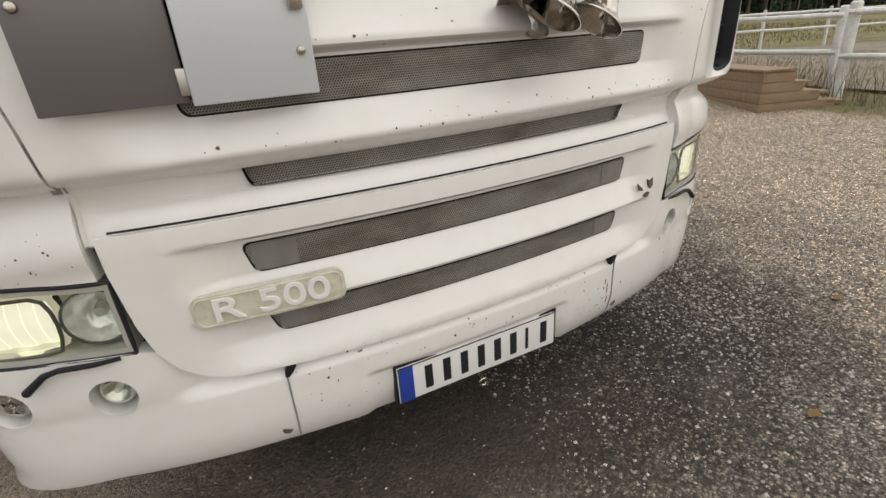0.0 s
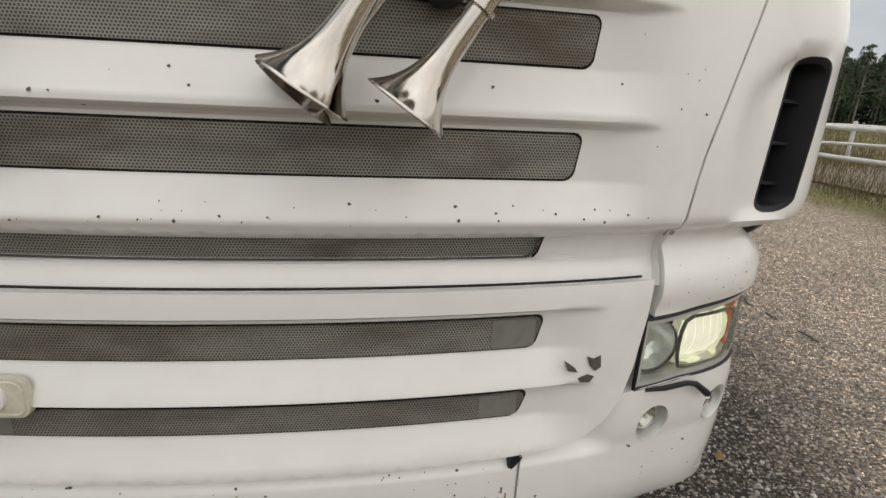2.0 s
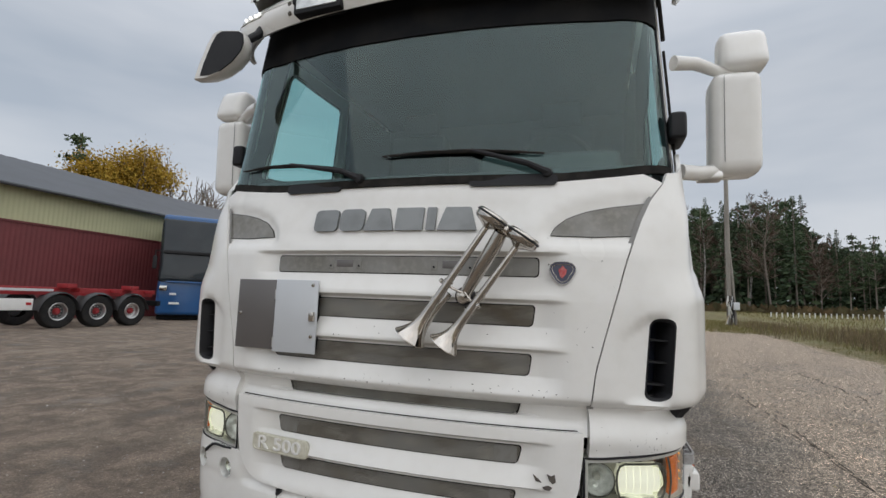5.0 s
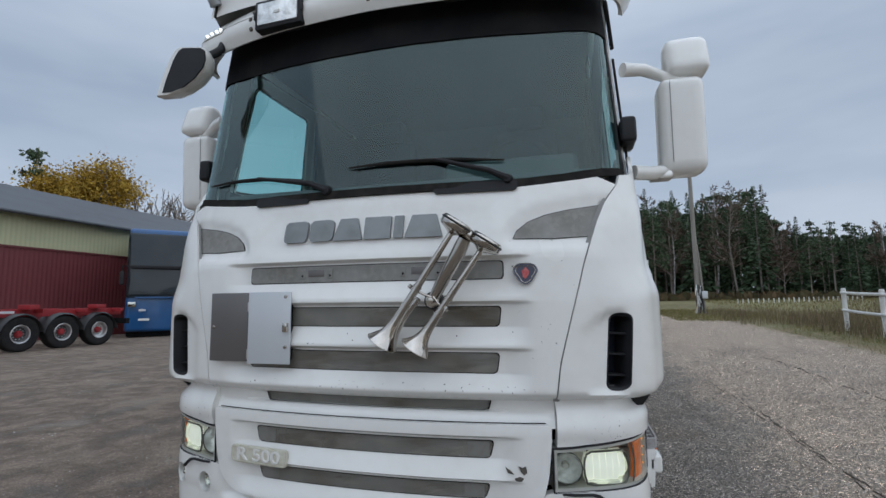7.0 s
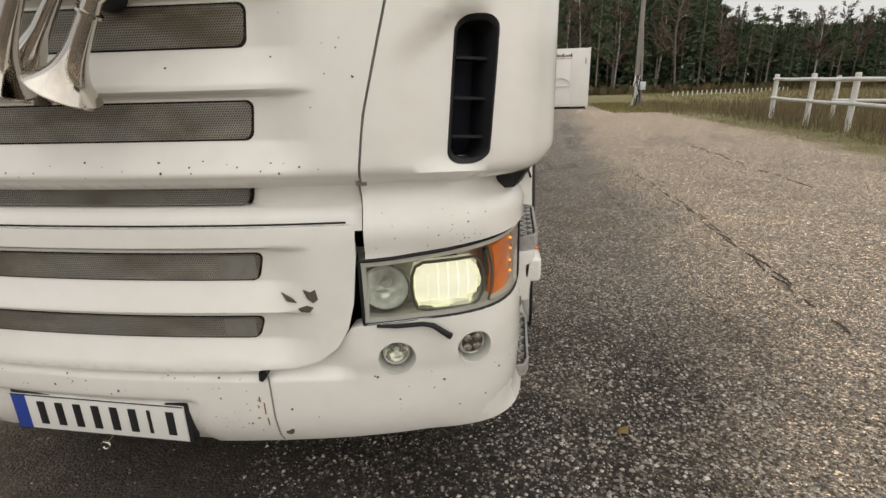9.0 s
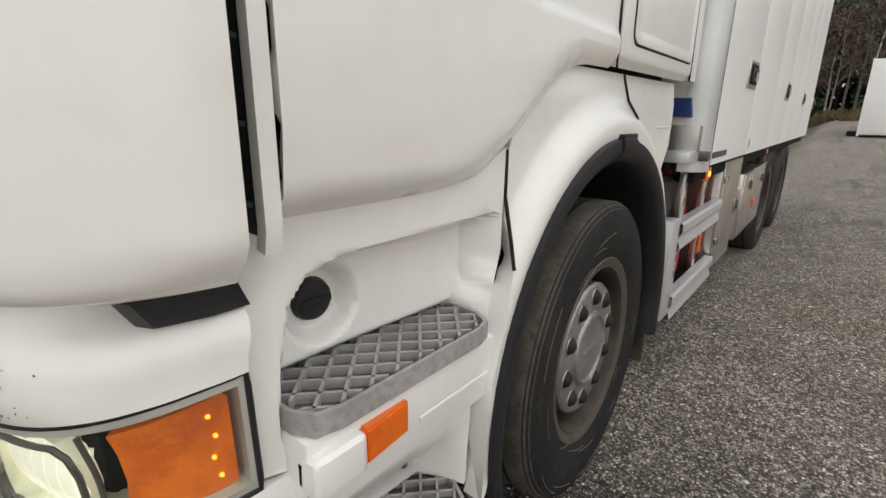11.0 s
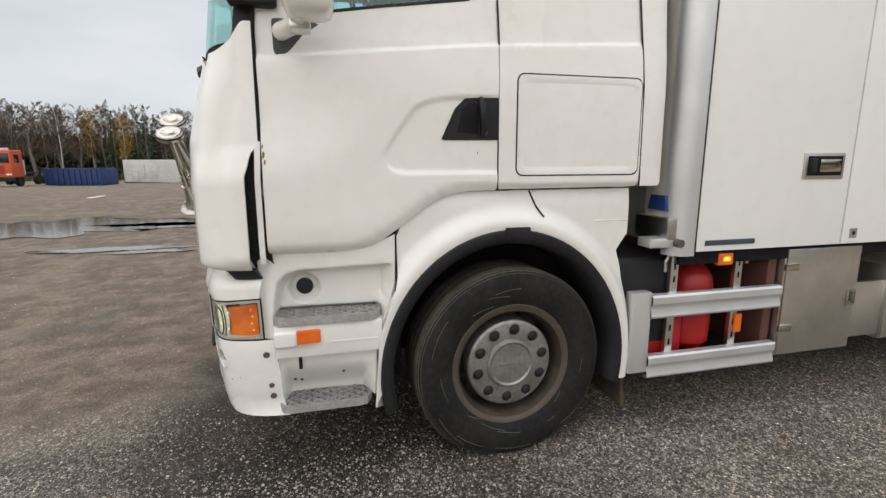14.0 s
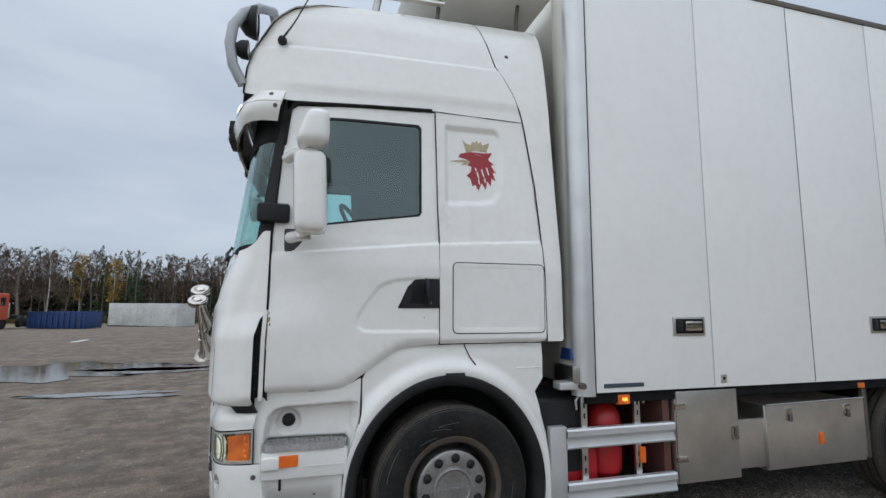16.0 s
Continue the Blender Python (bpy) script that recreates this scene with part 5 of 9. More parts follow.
# roof lamp bar
half = [(1.00, 0.115, 3.08), (1.02, 0.05, 3.20), (1.02, 0.025, 3.34), (1.00, 0.035, 3.48), (0.965, 0.09, 3.60), (0.90, 0.18, 3.69), (0.80, 0.26, 3.74)]
bar = part("lamp_bar", tube(half + [(0.0, 0.29, 3.77)] + [(-x, y, z) for x, y, z in half[::-1]], 0.034, 12), RIM_GREY, truck, "grey tubular roof lamp bar")
for s in (-1, 1):
    wl_ = part("spot_lamp", lathe([(0.0, 0.06), (0.04, 0.055), (0.062, 0.02), (0.064, -0.02), (0.05, -0.022)], pose(s * 0.985, 0.115, 3.33, 90), 20), BLACK, bar, "small black work lamp")
    part("lens", lathe([(0.0, -0.024), (0.05, -0.018)], pose(s * 0.985, 0.115, 3.33, 90), 20), REFLECTOR, wl_)
for x in (-0.88, -0.32, 0.32, 0.88):
    bowl_ = part("spot_lamp", lathe([(0.0, 0.10), (0.05, 0.09), (0.09, 0.06), (0.112, 0.01), (0.118, -0.02), (0.10, -0.024)], pose(x, 0.15, 3.59, 90), 24), BLACK, bar, "black round spot lamp")
    part("lens", lathe([(0.0, -0.02), (0.06, -0.018), (0.095, -0.008)], pose(x, 0.15, 3.59, 90), 24), REFLECTOR, bowl_)
aer = part("aerial", tube([(1.10, 0.36, 3.40), (1.105, 0.42, 3.50), (1.10, 0.62, 3.95)], [0.008, 0.005, 0.003], 8), BLACK, truck, "black rod aerial")
part("aerial_foot", lathe([(0.0, 0.03), (0.02, 0.025), (0.03, 0.0), (0.03, -0.02)], pose(1.075, 0.35, 3.39, 0, 90, 0), 14), BLACK, aer)

# dark outline of the roof's front panel, and small white diodes along it
for s in (-1, 1):
    edge = [(0.125, 3.02), (0.135, 3.20), (0.16, 3.29), (0.185, 3.38), (0.24, 3.475), (0.285, 3.56), (0.35, 3.625), (0.415, 3.68), (0.50, 3.715)]
    part("roof_seam", tube([skin(s, y, z, 0.002 - 0.10 * (1 - smooth(0.10, 0.55, y)) ** 2) for y, z in edge], 0.009, 8), SEAM, roof)
for k in range(22):
    x = -0.57 + 0.0375 * k if k < 12 else 0.04 + 0.056 * (k - 12)
    a = min(1.0, abs(x) / 1.02)
    p = Vector((x, 0.132 - 0.06 * (1 - a ** 3) * 0.96 - 0.006, 3.09))
    part("marker_diode", lathe([(0.0, 0.006), (0.008, 0.004), (0.010, -0.008)], Matrix.Translation(p) @ pose(0, 0, 0, 90), 10), DIODE_WHITE, roof, "lit white marker diode")

HULL.append(NOSE_SEAT)
# fine stone chips on the cheek panels
for s in (1, -1):
    bm = bmesh.new()
    for _ in range(24):
        u, z = rng.uniform(ux(0.81), ux(1.06)), rng.uniform(0.905, 1.0)
        b = 0.010 * smooth(0.90, 0.94, z) - 0.032 * smooth(0.99, 1.075, z)
        p = nose(s * u, z, b)
        n = (nose(s * u, z, 0.1) - nose(s * u, z, 0)).normalized()
        q = Matrix.Translation(p + n * 0.0004) @ n.to_track_quat('Z', 'Y').to_matrix().to_4x4()
        r = 0.0010 + 0.0018 * rng.random() ** 2
        vs_ = [bm.verts.new(q @ Vector((r * math.cos(1.257 * i), r * math.sin(1.257 * i), 0.0008))) for i in range(5)]
        bm.faces.new(vs_)
    tagged(part("stone_chips", bm, CHIP, cheek_of[s], "scattered dark stone chips", 0), kind="stuff")

HULL.append(SIDE_SEAT)
# chipped edge and old scratches beside the door seam
for y, z, w, h in ((0.362, 1.565, 0.006, 0.016), (0.366, 1.535, 0.004, 0.012), (0.360, 1.60, 0.003, 0.009), (0.868, 1.560, 0.0025, 0.012), (0.862, 1.585, 0.002, 0.008), (1.30, 1.575, 0.002, 0.005), (1.385, 1.452, 0.003, 0.005)):
    o = [(y - w, z - h), (y + w * 0.6, z - h * 0.7), (y + w, z + h * 0.3), (y + w * 0.2, z + h), (y - w * 0.7, z + h * 0.5)]
    part("paint_chip", slab(o, lambda a, b, c: skin(1, a, b, c), 0.0008 if z > 1.46 and y < 0.84 else -0.004, 0.003, 0.05), RUST if y < 0.4 else CHIP, truck, "small rusty chip in the door paint")

# ---- step well, fender, front wheels ----
HUB_Y, HUB_Z, TYRE_R = 1.500, 0.500, 0.510


ARCH_Y, ARCH_KY, ARCH_KZ = 1.475, 0.958, 1.045


def arch(r, a0, a1, n=26):
    return [(ARCH_Y + ARCH_KY * r * math.cos(radians(a0 + (a1 - a0) * i / n)), HUB_Z + ARCH_KZ * r * math.sin(radians(a0 + (a1 - a0) * i / n))) for i in range(n + 1)]


for s in (-1, 1):
    # step well panel behind the bumper end
    WELL = [(0.353, 0.42), (0.795, 0.42), (0.818, 0.70), (0.881, 0.90), (0.907, 0.98), (0.910, 1.205), (0.80, 1.156), (0.70, 1.140), (0.299, 1.140), (0.299, 0.742), (0.353, 0.740)]
    bowl_c = (0.491, 0.952)
    REC2 = [(0.345, 0.778), (0.845, 0.778), (0.893, 0.96), (0.893, 1.075), (0.47, 1.060), (0.41, 1.045), (0.372, 1.0), (0.352, 0.90)]
    def well_fn(y, z, s=s):
        x = 1.158 + 0.017 * smooth(0.30, 0.36, y) + 0.015 * smooth(0.5, 0.85, y)
        d = (0.080 + 0.050 * (1 - smooth(0.835, 0.868, z))) * smooth(0.0, 0.036, poly_depth(y, z, REC2)) if z > 0.77 else 0.0
        d = max(d, (0.012 + 0.105 * (1 - smooth(0.42, 0.62, z))) * smooth(0.37, 0.41, y) * (1 - smooth(0.755, 0.795, y)) * (1 - smooth(0.66, 0.69, z)))
        r = math.hypot(y - bowl_c[0], z - bowl_c[1])
        d += 0.042 * (1 - smooth(0.052, 0.080, r))
        return Vector((s * (x - d), y, z))
    bm = sheet(WELL, well_fn, sorted(set(steps(0.33, 0.9, 0.025) + steps(0.34, 0.60, 0.008))), sorted(set(steps(0.43, 1.17, 0.025) + steps(0.83, 1.07, 0.008))), flange=0.02, step=0.022)
    well = part("step_well", bm, WHITE, truck, "white cab step panel with filler cap", 45)
    cap = part("filler_cap", lathe([(0.0, 0.016), (0.026, 0.016), (0.036, 0.012), (0.040, 0.0), (0.040, -0.02)], Matrix.Translation((s * 1.056, *bowl_c)) @ Vector((s, 0, 0)).to_track_quat('Z', 'Y').to_matrix().to_4x4(), 26), BLACK, well, "round black filler cap")
    part("cap_grip", box((s * 1.073 - 0.006, bowl_c[0] - 0.030, bowl_c[1] - 0.006), (s * 1.073 + 0.006, bowl_c[0] + 0.030, bowl_c[1] + 0.006), 0.003), BLACK, cap)
    # two treads with a diamond lattice
    for z0, y0, y1, xo, xi in ((0.852, 0.352, 0.838, 1.243, 1.045), (0.425, 0.354, 0.790, 1.228, 1.045)):
        rim_o = [(0.02 + y0, xi), (y1 - 0.02, xi), (y1, xi + 0.03), (y1 - 0.004, xo - 0.06), (y1 - 0.03, xo - 0.012), (y1 - 0.07, xo), (y0 + 0.06, xo), (y0 + 0.02, xo - 0.012), (y0, xo - 0.05), (y0, xi + 0.02)]
        cy, cx = (y0 + y1) / 2, (xi + xo) / 2
        rim_i = [(cy + (y - cy) * 0.970, cx + (x - cx) * 0.92) for y, x in rim_o]
        def tr(y, x, w, s=s, z0=z0):
            return Vector((s * x, y, z0 + w))
        bm = bmesh.new()
        k = len(rim_o)
        vo = [[bm.verts.new(tr(y, x, w)) for y, x in rim_o] for w in (0.0, -0.038)]
        vi = [[bm.verts.new(tr(y, x, w)) for y, x in rim_i] for w in (0.0, -0.038)]
        for i in range(k):
            j = (i + 1) % k
            bm.faces.new((vo[0][i], vo[0][j], vi[0][j], vi[0][i]))
            bm.faces.new((vo[0][i], vo[1][i], vo[1][j], vo[0][j]))
            bm.faces.new((vi[0][i], vi[0][j], vi[1][j], vi[1][i]))
        tread = part("step_tread", bm, STEP_GREY, well, "grey diamond-lattice step tread")
        bm = bmesh.new()
        vs_ = [bm.verts.new(tr(y, x, -0.019)) for y, x in rim_i]
        bm.faces.new(vs_)
        part("tread_tray", bm, TRAY, tread)
        # lattice bars both ways
        pitch = 0.058
        for way in (-1, 1):
            q = y0 - 0.2
            while q < y1 + 0.2:
                seg = []
                for t in np.linspace(0, 1, 14):
                    x = xi + (xo - xi) * t
                    y = q + way * (x - xi) * 1.05
                    if inside(np.array([y]), np.array([x]), rim_i)[0]:
                        seg.append((y, x))
                if len(seg) > 2:
                    (ya, xa), (yb, xb) = seg[0], seg[-1]
                    dx, dy = 0.0042 * way * -1.0, 0.0042
                    bm = bmesh.new()
                    f = []
                    for w in (-0.001, -0.018):
                        f.append([bm.verts.new(tr(ya - dy, xa, w)), bm.verts.new(tr(ya + dy, xa, w)), bm.verts.new(tr(yb + dy, xb, w)), bm.verts.new(tr(yb - dy, xb, w))])
                    bm.faces.new(f[0])
                    for i in range(4):
                        bm.faces.new((f[0][i], f[1][i], f[1][(i + 1) % 4], f[0][(i + 1) % 4]))
                    part("lattice_bar", bm, LATTICE, tread)
                q += pitch
    # white riser between the treads with the side marker
    bm = box((1.05, 0.352, 0.655), (1.232, 0.838, 0.812), 0.012)
    for v in bm.verts:
        v.co.x *= s
        if v.co.z < 0.72:
            v.co.x -= s * 0.012
    riser = part("step_riser", bm, WHITE, well, "white riser under the upper tread")
    part("riser_groove", box((s * 1.2235 - 0.002, 0.60, 0.716), (s * 1.2235 + 0.004, 0.82, 0.726), 0.0015), WHITE, riser)
    bm = box((1.19, 0.352, 0.715), (1.254, 0.455, 0.790), 0.018, 3)
    for v in bm.verts:
        if v.co.y > 0.44:
            v.co.x = min(v.co.x, 1.250)
        v.co.x *= s
    nose_ = part("marker_nose", bm, WHITE, riser, "white nose of the side marker")
    bm = bmesh.new()
    pr = [(1.251, 0.450), (1.241, 0.556), (1.222, 0.556), (1.222, 0.450)]
    lo_ = [bm.verts.new((s * x, y, 0.727)) for x, y in pr]
    hi_ = [bm.verts.new((s * x, y, 0.790)) for x, y in pr]
    bm.faces.new(lo_)
    bm.faces.new(hi_)
    for i in range(4):
        bm.faces.new((lo_[i], lo_[(i + 1) % 4], hi_[(i + 1) % 4], hi_[i]))
    bmesh.ops.bevel(bm, geom=bm.edges[:], offset=0.004, segments=2, affect='EDGES')
    part("side_marker", bm, ORANGE_LENS, riser, "orange side marker lamp")
    part("drain_slot", box((s * 1.155 - 0.012, 0.450, 0.575), (s * 1.155 + 0.012, 0.466, 0.652), 0.005), SEAM, well)
    for y, z in ((0.425, 0.50), (0.455, 0.492), (0.655, 0.53)):
        part("well_bolt", lathe([(0.0, 0.005), (0.007, 0.004), (0.009, -0.002)], Matrix.Translation(Vector((0, 0, 0)) + well_fn(y, z)) @ Vector((s, 0, 0)).to_track_quat('Z', 'Y').to_matrix().to_4x4(), 10), CHIP, well)
    HULL.append(NOSE_SEAT)
    for y, z, r in ((0.295, 0.672, 0.013), (0.298, 0.522, 0.011), (0.301, 0.468, 0.013)):
        p = nose(s * uy(y), z, 0.001)
        part("bolt_hole", lathe([(0.0, 0.0010), (r * 0.75, 0.0012), (r, 0.003), (r * 1.15, 0.0)], Matrix.Translation(p) @ Vector((s, 0, 0)).to_track_quat('Z', 'Y').to_matrix().to_4x4(), 14), CHIP, bumper)

    HULL.append(SIDE_SEAT)
    # fender
    FEND = [(0.795, 0.37)] + [(0.822, 0.70), (0.885, 0.90), (0.912, 0.98), (0.915, 1.185)] + [(0.94, 1.245), (1.06, 1.335), (1.13, 1.375), (1.21, 1.395), (2.145, 1.40), (2.145, 1.165), (2.085, 1.075), (2.115, 0.98), (2.150, 0.80), (2.168, 0.55), (2.168, 0.365), (2.135, 0.365)] + arch(0.665, -11, 191)[0:]
    FEND = FEND[:-1]
    def fend_fn(y, z, s=s):
        r = math.hypot((y - ARCH_Y) / ARCH_KY, (z - HUB_Z) / ARCH_KZ)
        x = 1.190 + 0.050 * (1 - smooth(0.715, 0.795, r)) - 0.008 * (1 - smooth(0.665, 0.69, r)) - 0.010 * smooth(1.3, 1.4, z)
        return Vector((s * x, y, z))
    bm = sheet(FEND, fend_fn, steps(0.83, 2.17, 0.018), steps(0.36, 1.40, 0.018), flange=0.06, step=0.022)
    fender = part("front_fender", bm, WHITE, truck, "white wheel-arch panel", 45)
    # black arch lip
    bm = bmesh.new()
    prof = [(0.680, 0.047), (0.676, 0.062), (0.660, 0.066), (0.636, 0.060), (0.616, 0.045), (0.608, 0.0), (0.608, -0.30)]
    rings = []
    for a in np.linspace(-12, 194, 60):
        c, sn = math.cos(radians(a)), math.sin(radians(a))
        rings.append([bm.verts.new((s * (1.190 + dx), ARCH_Y + ARCH_KY * r * c, HUB_Z + ARCH_KZ * r * sn)) for r, dx in prof])
    for a_, b_ in zip(rings, rings[1:]):
        for i in range(len(prof) - 1):
            bm.faces.new((a_[i], a_[i + 1], b_[i + 1], b_[i]))
    lip = part("arch_lip", bm, BLACK, fender, "black plastic wheel-arch lip", 50)
    bm = bmesh.new()
    rings = []
    for a in np.linspace(82, 93, 8):
        c, sn = math.cos(radians(a)), math.sin(radians(a))
        rings.append([bm.verts.new((s * (1.190 + dx + 0.005), ARCH_Y + ARCH_KY * (r + 0.004 * (r > 0.66)) * c, HUB_Z + ARCH_KZ * (r + 0.003) * sn)) for r, dx in prof[:5]])
    for a_, b_ in zip(rings, rings[1:]):
        for i in range(4):
            bm.faces.new((a_[i], a_[i + 1], b_[i + 1], b_[i]))
    part("lip_joint", bm, BLACK, lip)
    part("flange_joiner", box((s * 1.243 - 0.010, HUB_Y - 0.058, HUB_Z + 0.672), (s * 1.243 + 0.010, HUB_Y + 0.068, HUB_Z + 0.722), 0.004), BLACK, fender, "black joining piece of the flange")
    part("fender_joint", tube([Vector((s * 1.256, HUB_Y - 0.058 + 0.003 * math.sin(k * 2), HUB_Z + 0.680 + 0.010 * k)) for k in range(5)], 0.003, 6), SEAM, fender)
    part("fender_joint", tube([fend_fn(1.58, 1.395) + Vector((s * 0.002, 0, 0)), fend_fn(1.615, 1.32) + Vector((s * 0.003, 0, 0)), fend_fn(1.65, 1.265) + Vector((s * 0.003, 0, 0))], 0.0045, 6), SEAM, fender)
    part("fender_joint", tube([fend_fn(y, z) + Vector((s * 0.0, 0, 0)) for y, z in ((0.914, 1.20), (0.915, 1.1), (0.913, 1.0), (0.90, 0.94))], 0.0045, 6), SEAM, fender)
    part("fender_crease", tube([fend_fn(y, 1.235) for y in (1.95, 2.05, 2.14)], 0.004, 6), WHITE, fender)
    # dark inner arch and mud flap
    part("inner_wall", box((s * 0.70 - 0.02, 0.80, 0.45), (s * 0.70 + 0.02, 2.2, 1.3), 0.01), DARK, fender)
    bm = box((0.80, 2.150, 0.16), (1.19, 2.175, 0.50), 0.006)
    for v in bm.verts:
        v.co.x *= s
        if v.co.z < 0.3:
            v.co.y += 0.03
    part("mud_flap", bm, mat("brown_muddy_flap", (0.035, 0.030, 0.025), 0.9, var=(0.12, 0.09, 0.05), vscale=9, vmix=0.7), fender, "muddy rubber flap")


def tyre_bm(r, w, rim_r):
    h = w / 2
    prof = [(rim_r, -h * 0.72), (rim_r + 0.02, -h * 0.86), (r * 0.80, -h), (r * 0.90, -h * 0.985), (r * 0.962, -h * 0.93), (r * 0.988, -h * 0.86), (r, -h * 0.78),
            (r, -h * 0.42), (r - 0.010, -h * 0.40), (r - 0.010, -h * 0.37), (r, -h * 0.35), (r, -h * 0.03), (r - 0.010, -0.003), (r - 0.010, 0.003), (r, h * 0.03), (r, h * 0.35), (r - 0.010, h * 0.37), (r - 0.010, h * 0.40), (r, h * 0.42),
            (r, h * 0.78), (r * 0.988, h * 0.86), (r * 0.962, h * 0.93), (r * 0.90, h * 0.985), (r * 0.80, h), (rim_r + 0.02, h * 0.86), (rim_r, h * 0.72)]
    return prof


def wheel(name, m, r, w, label, deep=True, hub=True, parent=None):
    """A lorry wheel; its outer face looks along +z of m."""
    prof = tyre_bm(r, w, 0.292)
    side = [p for p in prof]
    root = part(name, lathe(side, m, 64), RUBBER, parent, label, 40)
    h = w / 2
    part("tread", lathe([(r * 0.985, -h * 0.87), (r + 0.0015, -h * 0.78), (r + 0.0015, -h * 0.43)], m, 64), TREAD, root)
    part("tread", lathe([(r + 0.0015, -h * 0.34), (r + 0.0015, -h * 0.04)], m, 64), TREAD, root)
    part("tread", lathe([(r + 0.0015, h * 0.04), (r + 0.0015, h * 0.34)], m, 64), TREAD, root)
    part("tread", lathe([(r + 0.0015, h * 0.43), (r + 0.0015, h * 0.78), (r * 0.985, h * 0.87), (r * 0.955, h * 0.945)], m, 64), TREAD, root)
    if hub:
        rg = random.Random(3)
        for k in range(16):
            a0, r0 = rg.uniform(0, 6.283), r * rg.uniform(0.66, 0.93)
            tilt, run = rg.uniform(-0.6, 0.6), rg.uniform(0.02, 0.22)
            pts = []
            for q in range(5):
                aa, rr = a0 + run * q / 4 / r0, r0 + tilt * run * q / 4 * 0.4
                hh = float(np.interp(rr, [0.31, r * 0.80, r * 0.90, r * 0.962], [h * 0.86, h, h * 0.985, h * 0.93])) + 0.0004
                pts.append(m @ Vector((rr * math.cos(aa), rr * math.sin(aa), hh)))
            part("scuff", tube(pts, 0.0012, 5), SCUFF, root)
    z = h * 0.80
    rim = part("rim", lathe([(0.296, z - 0.01), (0.300, z), (0.290, z + 0.006), (0.282, z - 0.004), (0.274, z - 0.05), (0.266, z - 0.135), (0.252, z - 0.148), (0.225, z - 0.135), (0.19, z - 0.12)], m, 56), RIM_DIRTY_SHADE, root, "rust-brown dirty steel rim with its deep shade painted in")
    part("rim_lip", lathe([(0.326, h * 0.868), (0.323, h * 0.90), (0.314, h * 0.895), (0.302, h * 0.84), (0.290, z + 0.004)], m, 56), RIM, rim)
    if hub:
        # cover plate with ten capped nuts
        d = z - 0.014
        cover = part("hub_cover", lathe([(0.230, d - 0.13), (0.232, d - 0.008), (0.226, d), (0.220, d + 0.003), (0.150, d + 0.004), (0.134, d + 0.004), (0.128, d + 0.014), (0.118, d + 0.018), (0.108, d + 0.010), (0.0, d + 0.010)], m, 48), HUB, root, "grey hub cover")
        part("hub_bar", box((-0.060, -0.009, d + 0.009), (0.060, 0.009, d + 0.013), 0.003, m=m), HUB, cover)
        for k in range(10):
            a = 2 * math.pi * (k + 0.35) / 10
            mm = m @ Matrix.Translation((0.183 * math.cos(a), 0.183 * math.sin(a), d + 0.003))
            part("nut_ring", lathe([(0.033, -0.001), (0.031, 0.004), (0.0275, 0.001), (0.027, -0.004)], mm, 20), HUB, cover)
            part("nut_cap", lathe([(0.0, 0.020), (0.012, 0.019), (0.020, 0.014), (0.024, 0.006), (0.0275, 0.003)], mm, 18), NUT_CAP, cover)
        for k in range(10):
            a = 2 * math.pi * (k + 0.85) / 10
            mm = m @ Matrix.Translation((0.252 * math.cos(a), 0.252 * math.sin(a), z - 0.138)) @ pose(0, 0, 0, 0, 0, math.degrees(a)) @ Matrix.Diagonal((0.7, 1.3, 1, 1))
            part("hand_hole", lathe([(0.0, 0.0), (0.02, 0.0), (0.024, 0.003)], mm, 14), DARK, rim)
    return root


for s in (-1, 1):
    face = pose(0, 0, 0, 0, 0, 2.0) @ Vector((s, 0, 0))
    m = Matrix.Translation((s * 1.072, HUB_Y, HUB_Z)) @ face.to_track_quat('Z', 'Y').to_matrix().to_4x4()
    wheel("front_wheel", m, TYRE_R, 0.315, "worn dusty lorry tyre on a grey rim", parent=truck)
    for y in (5.75, 7.10):
        m = Matrix.Translation((s * 1.08, y, 0.497)) @ Vector((s, 0, 0)).to_track_quat('Z', 'Y').to_matrix().to_4x4()
        wheel("rear_wheel", m, TYRE_R, 0.315, "dusty rear lorry tyre", hub=False, parent=truck)
for y in (1.505, 5.75, 7.10):
    part("axle", cyl((-0.95, y, 0.497), (0.95, y, 0.497), 0.06), DARK, truck)

HULL.append(MIRROR_SEAT)
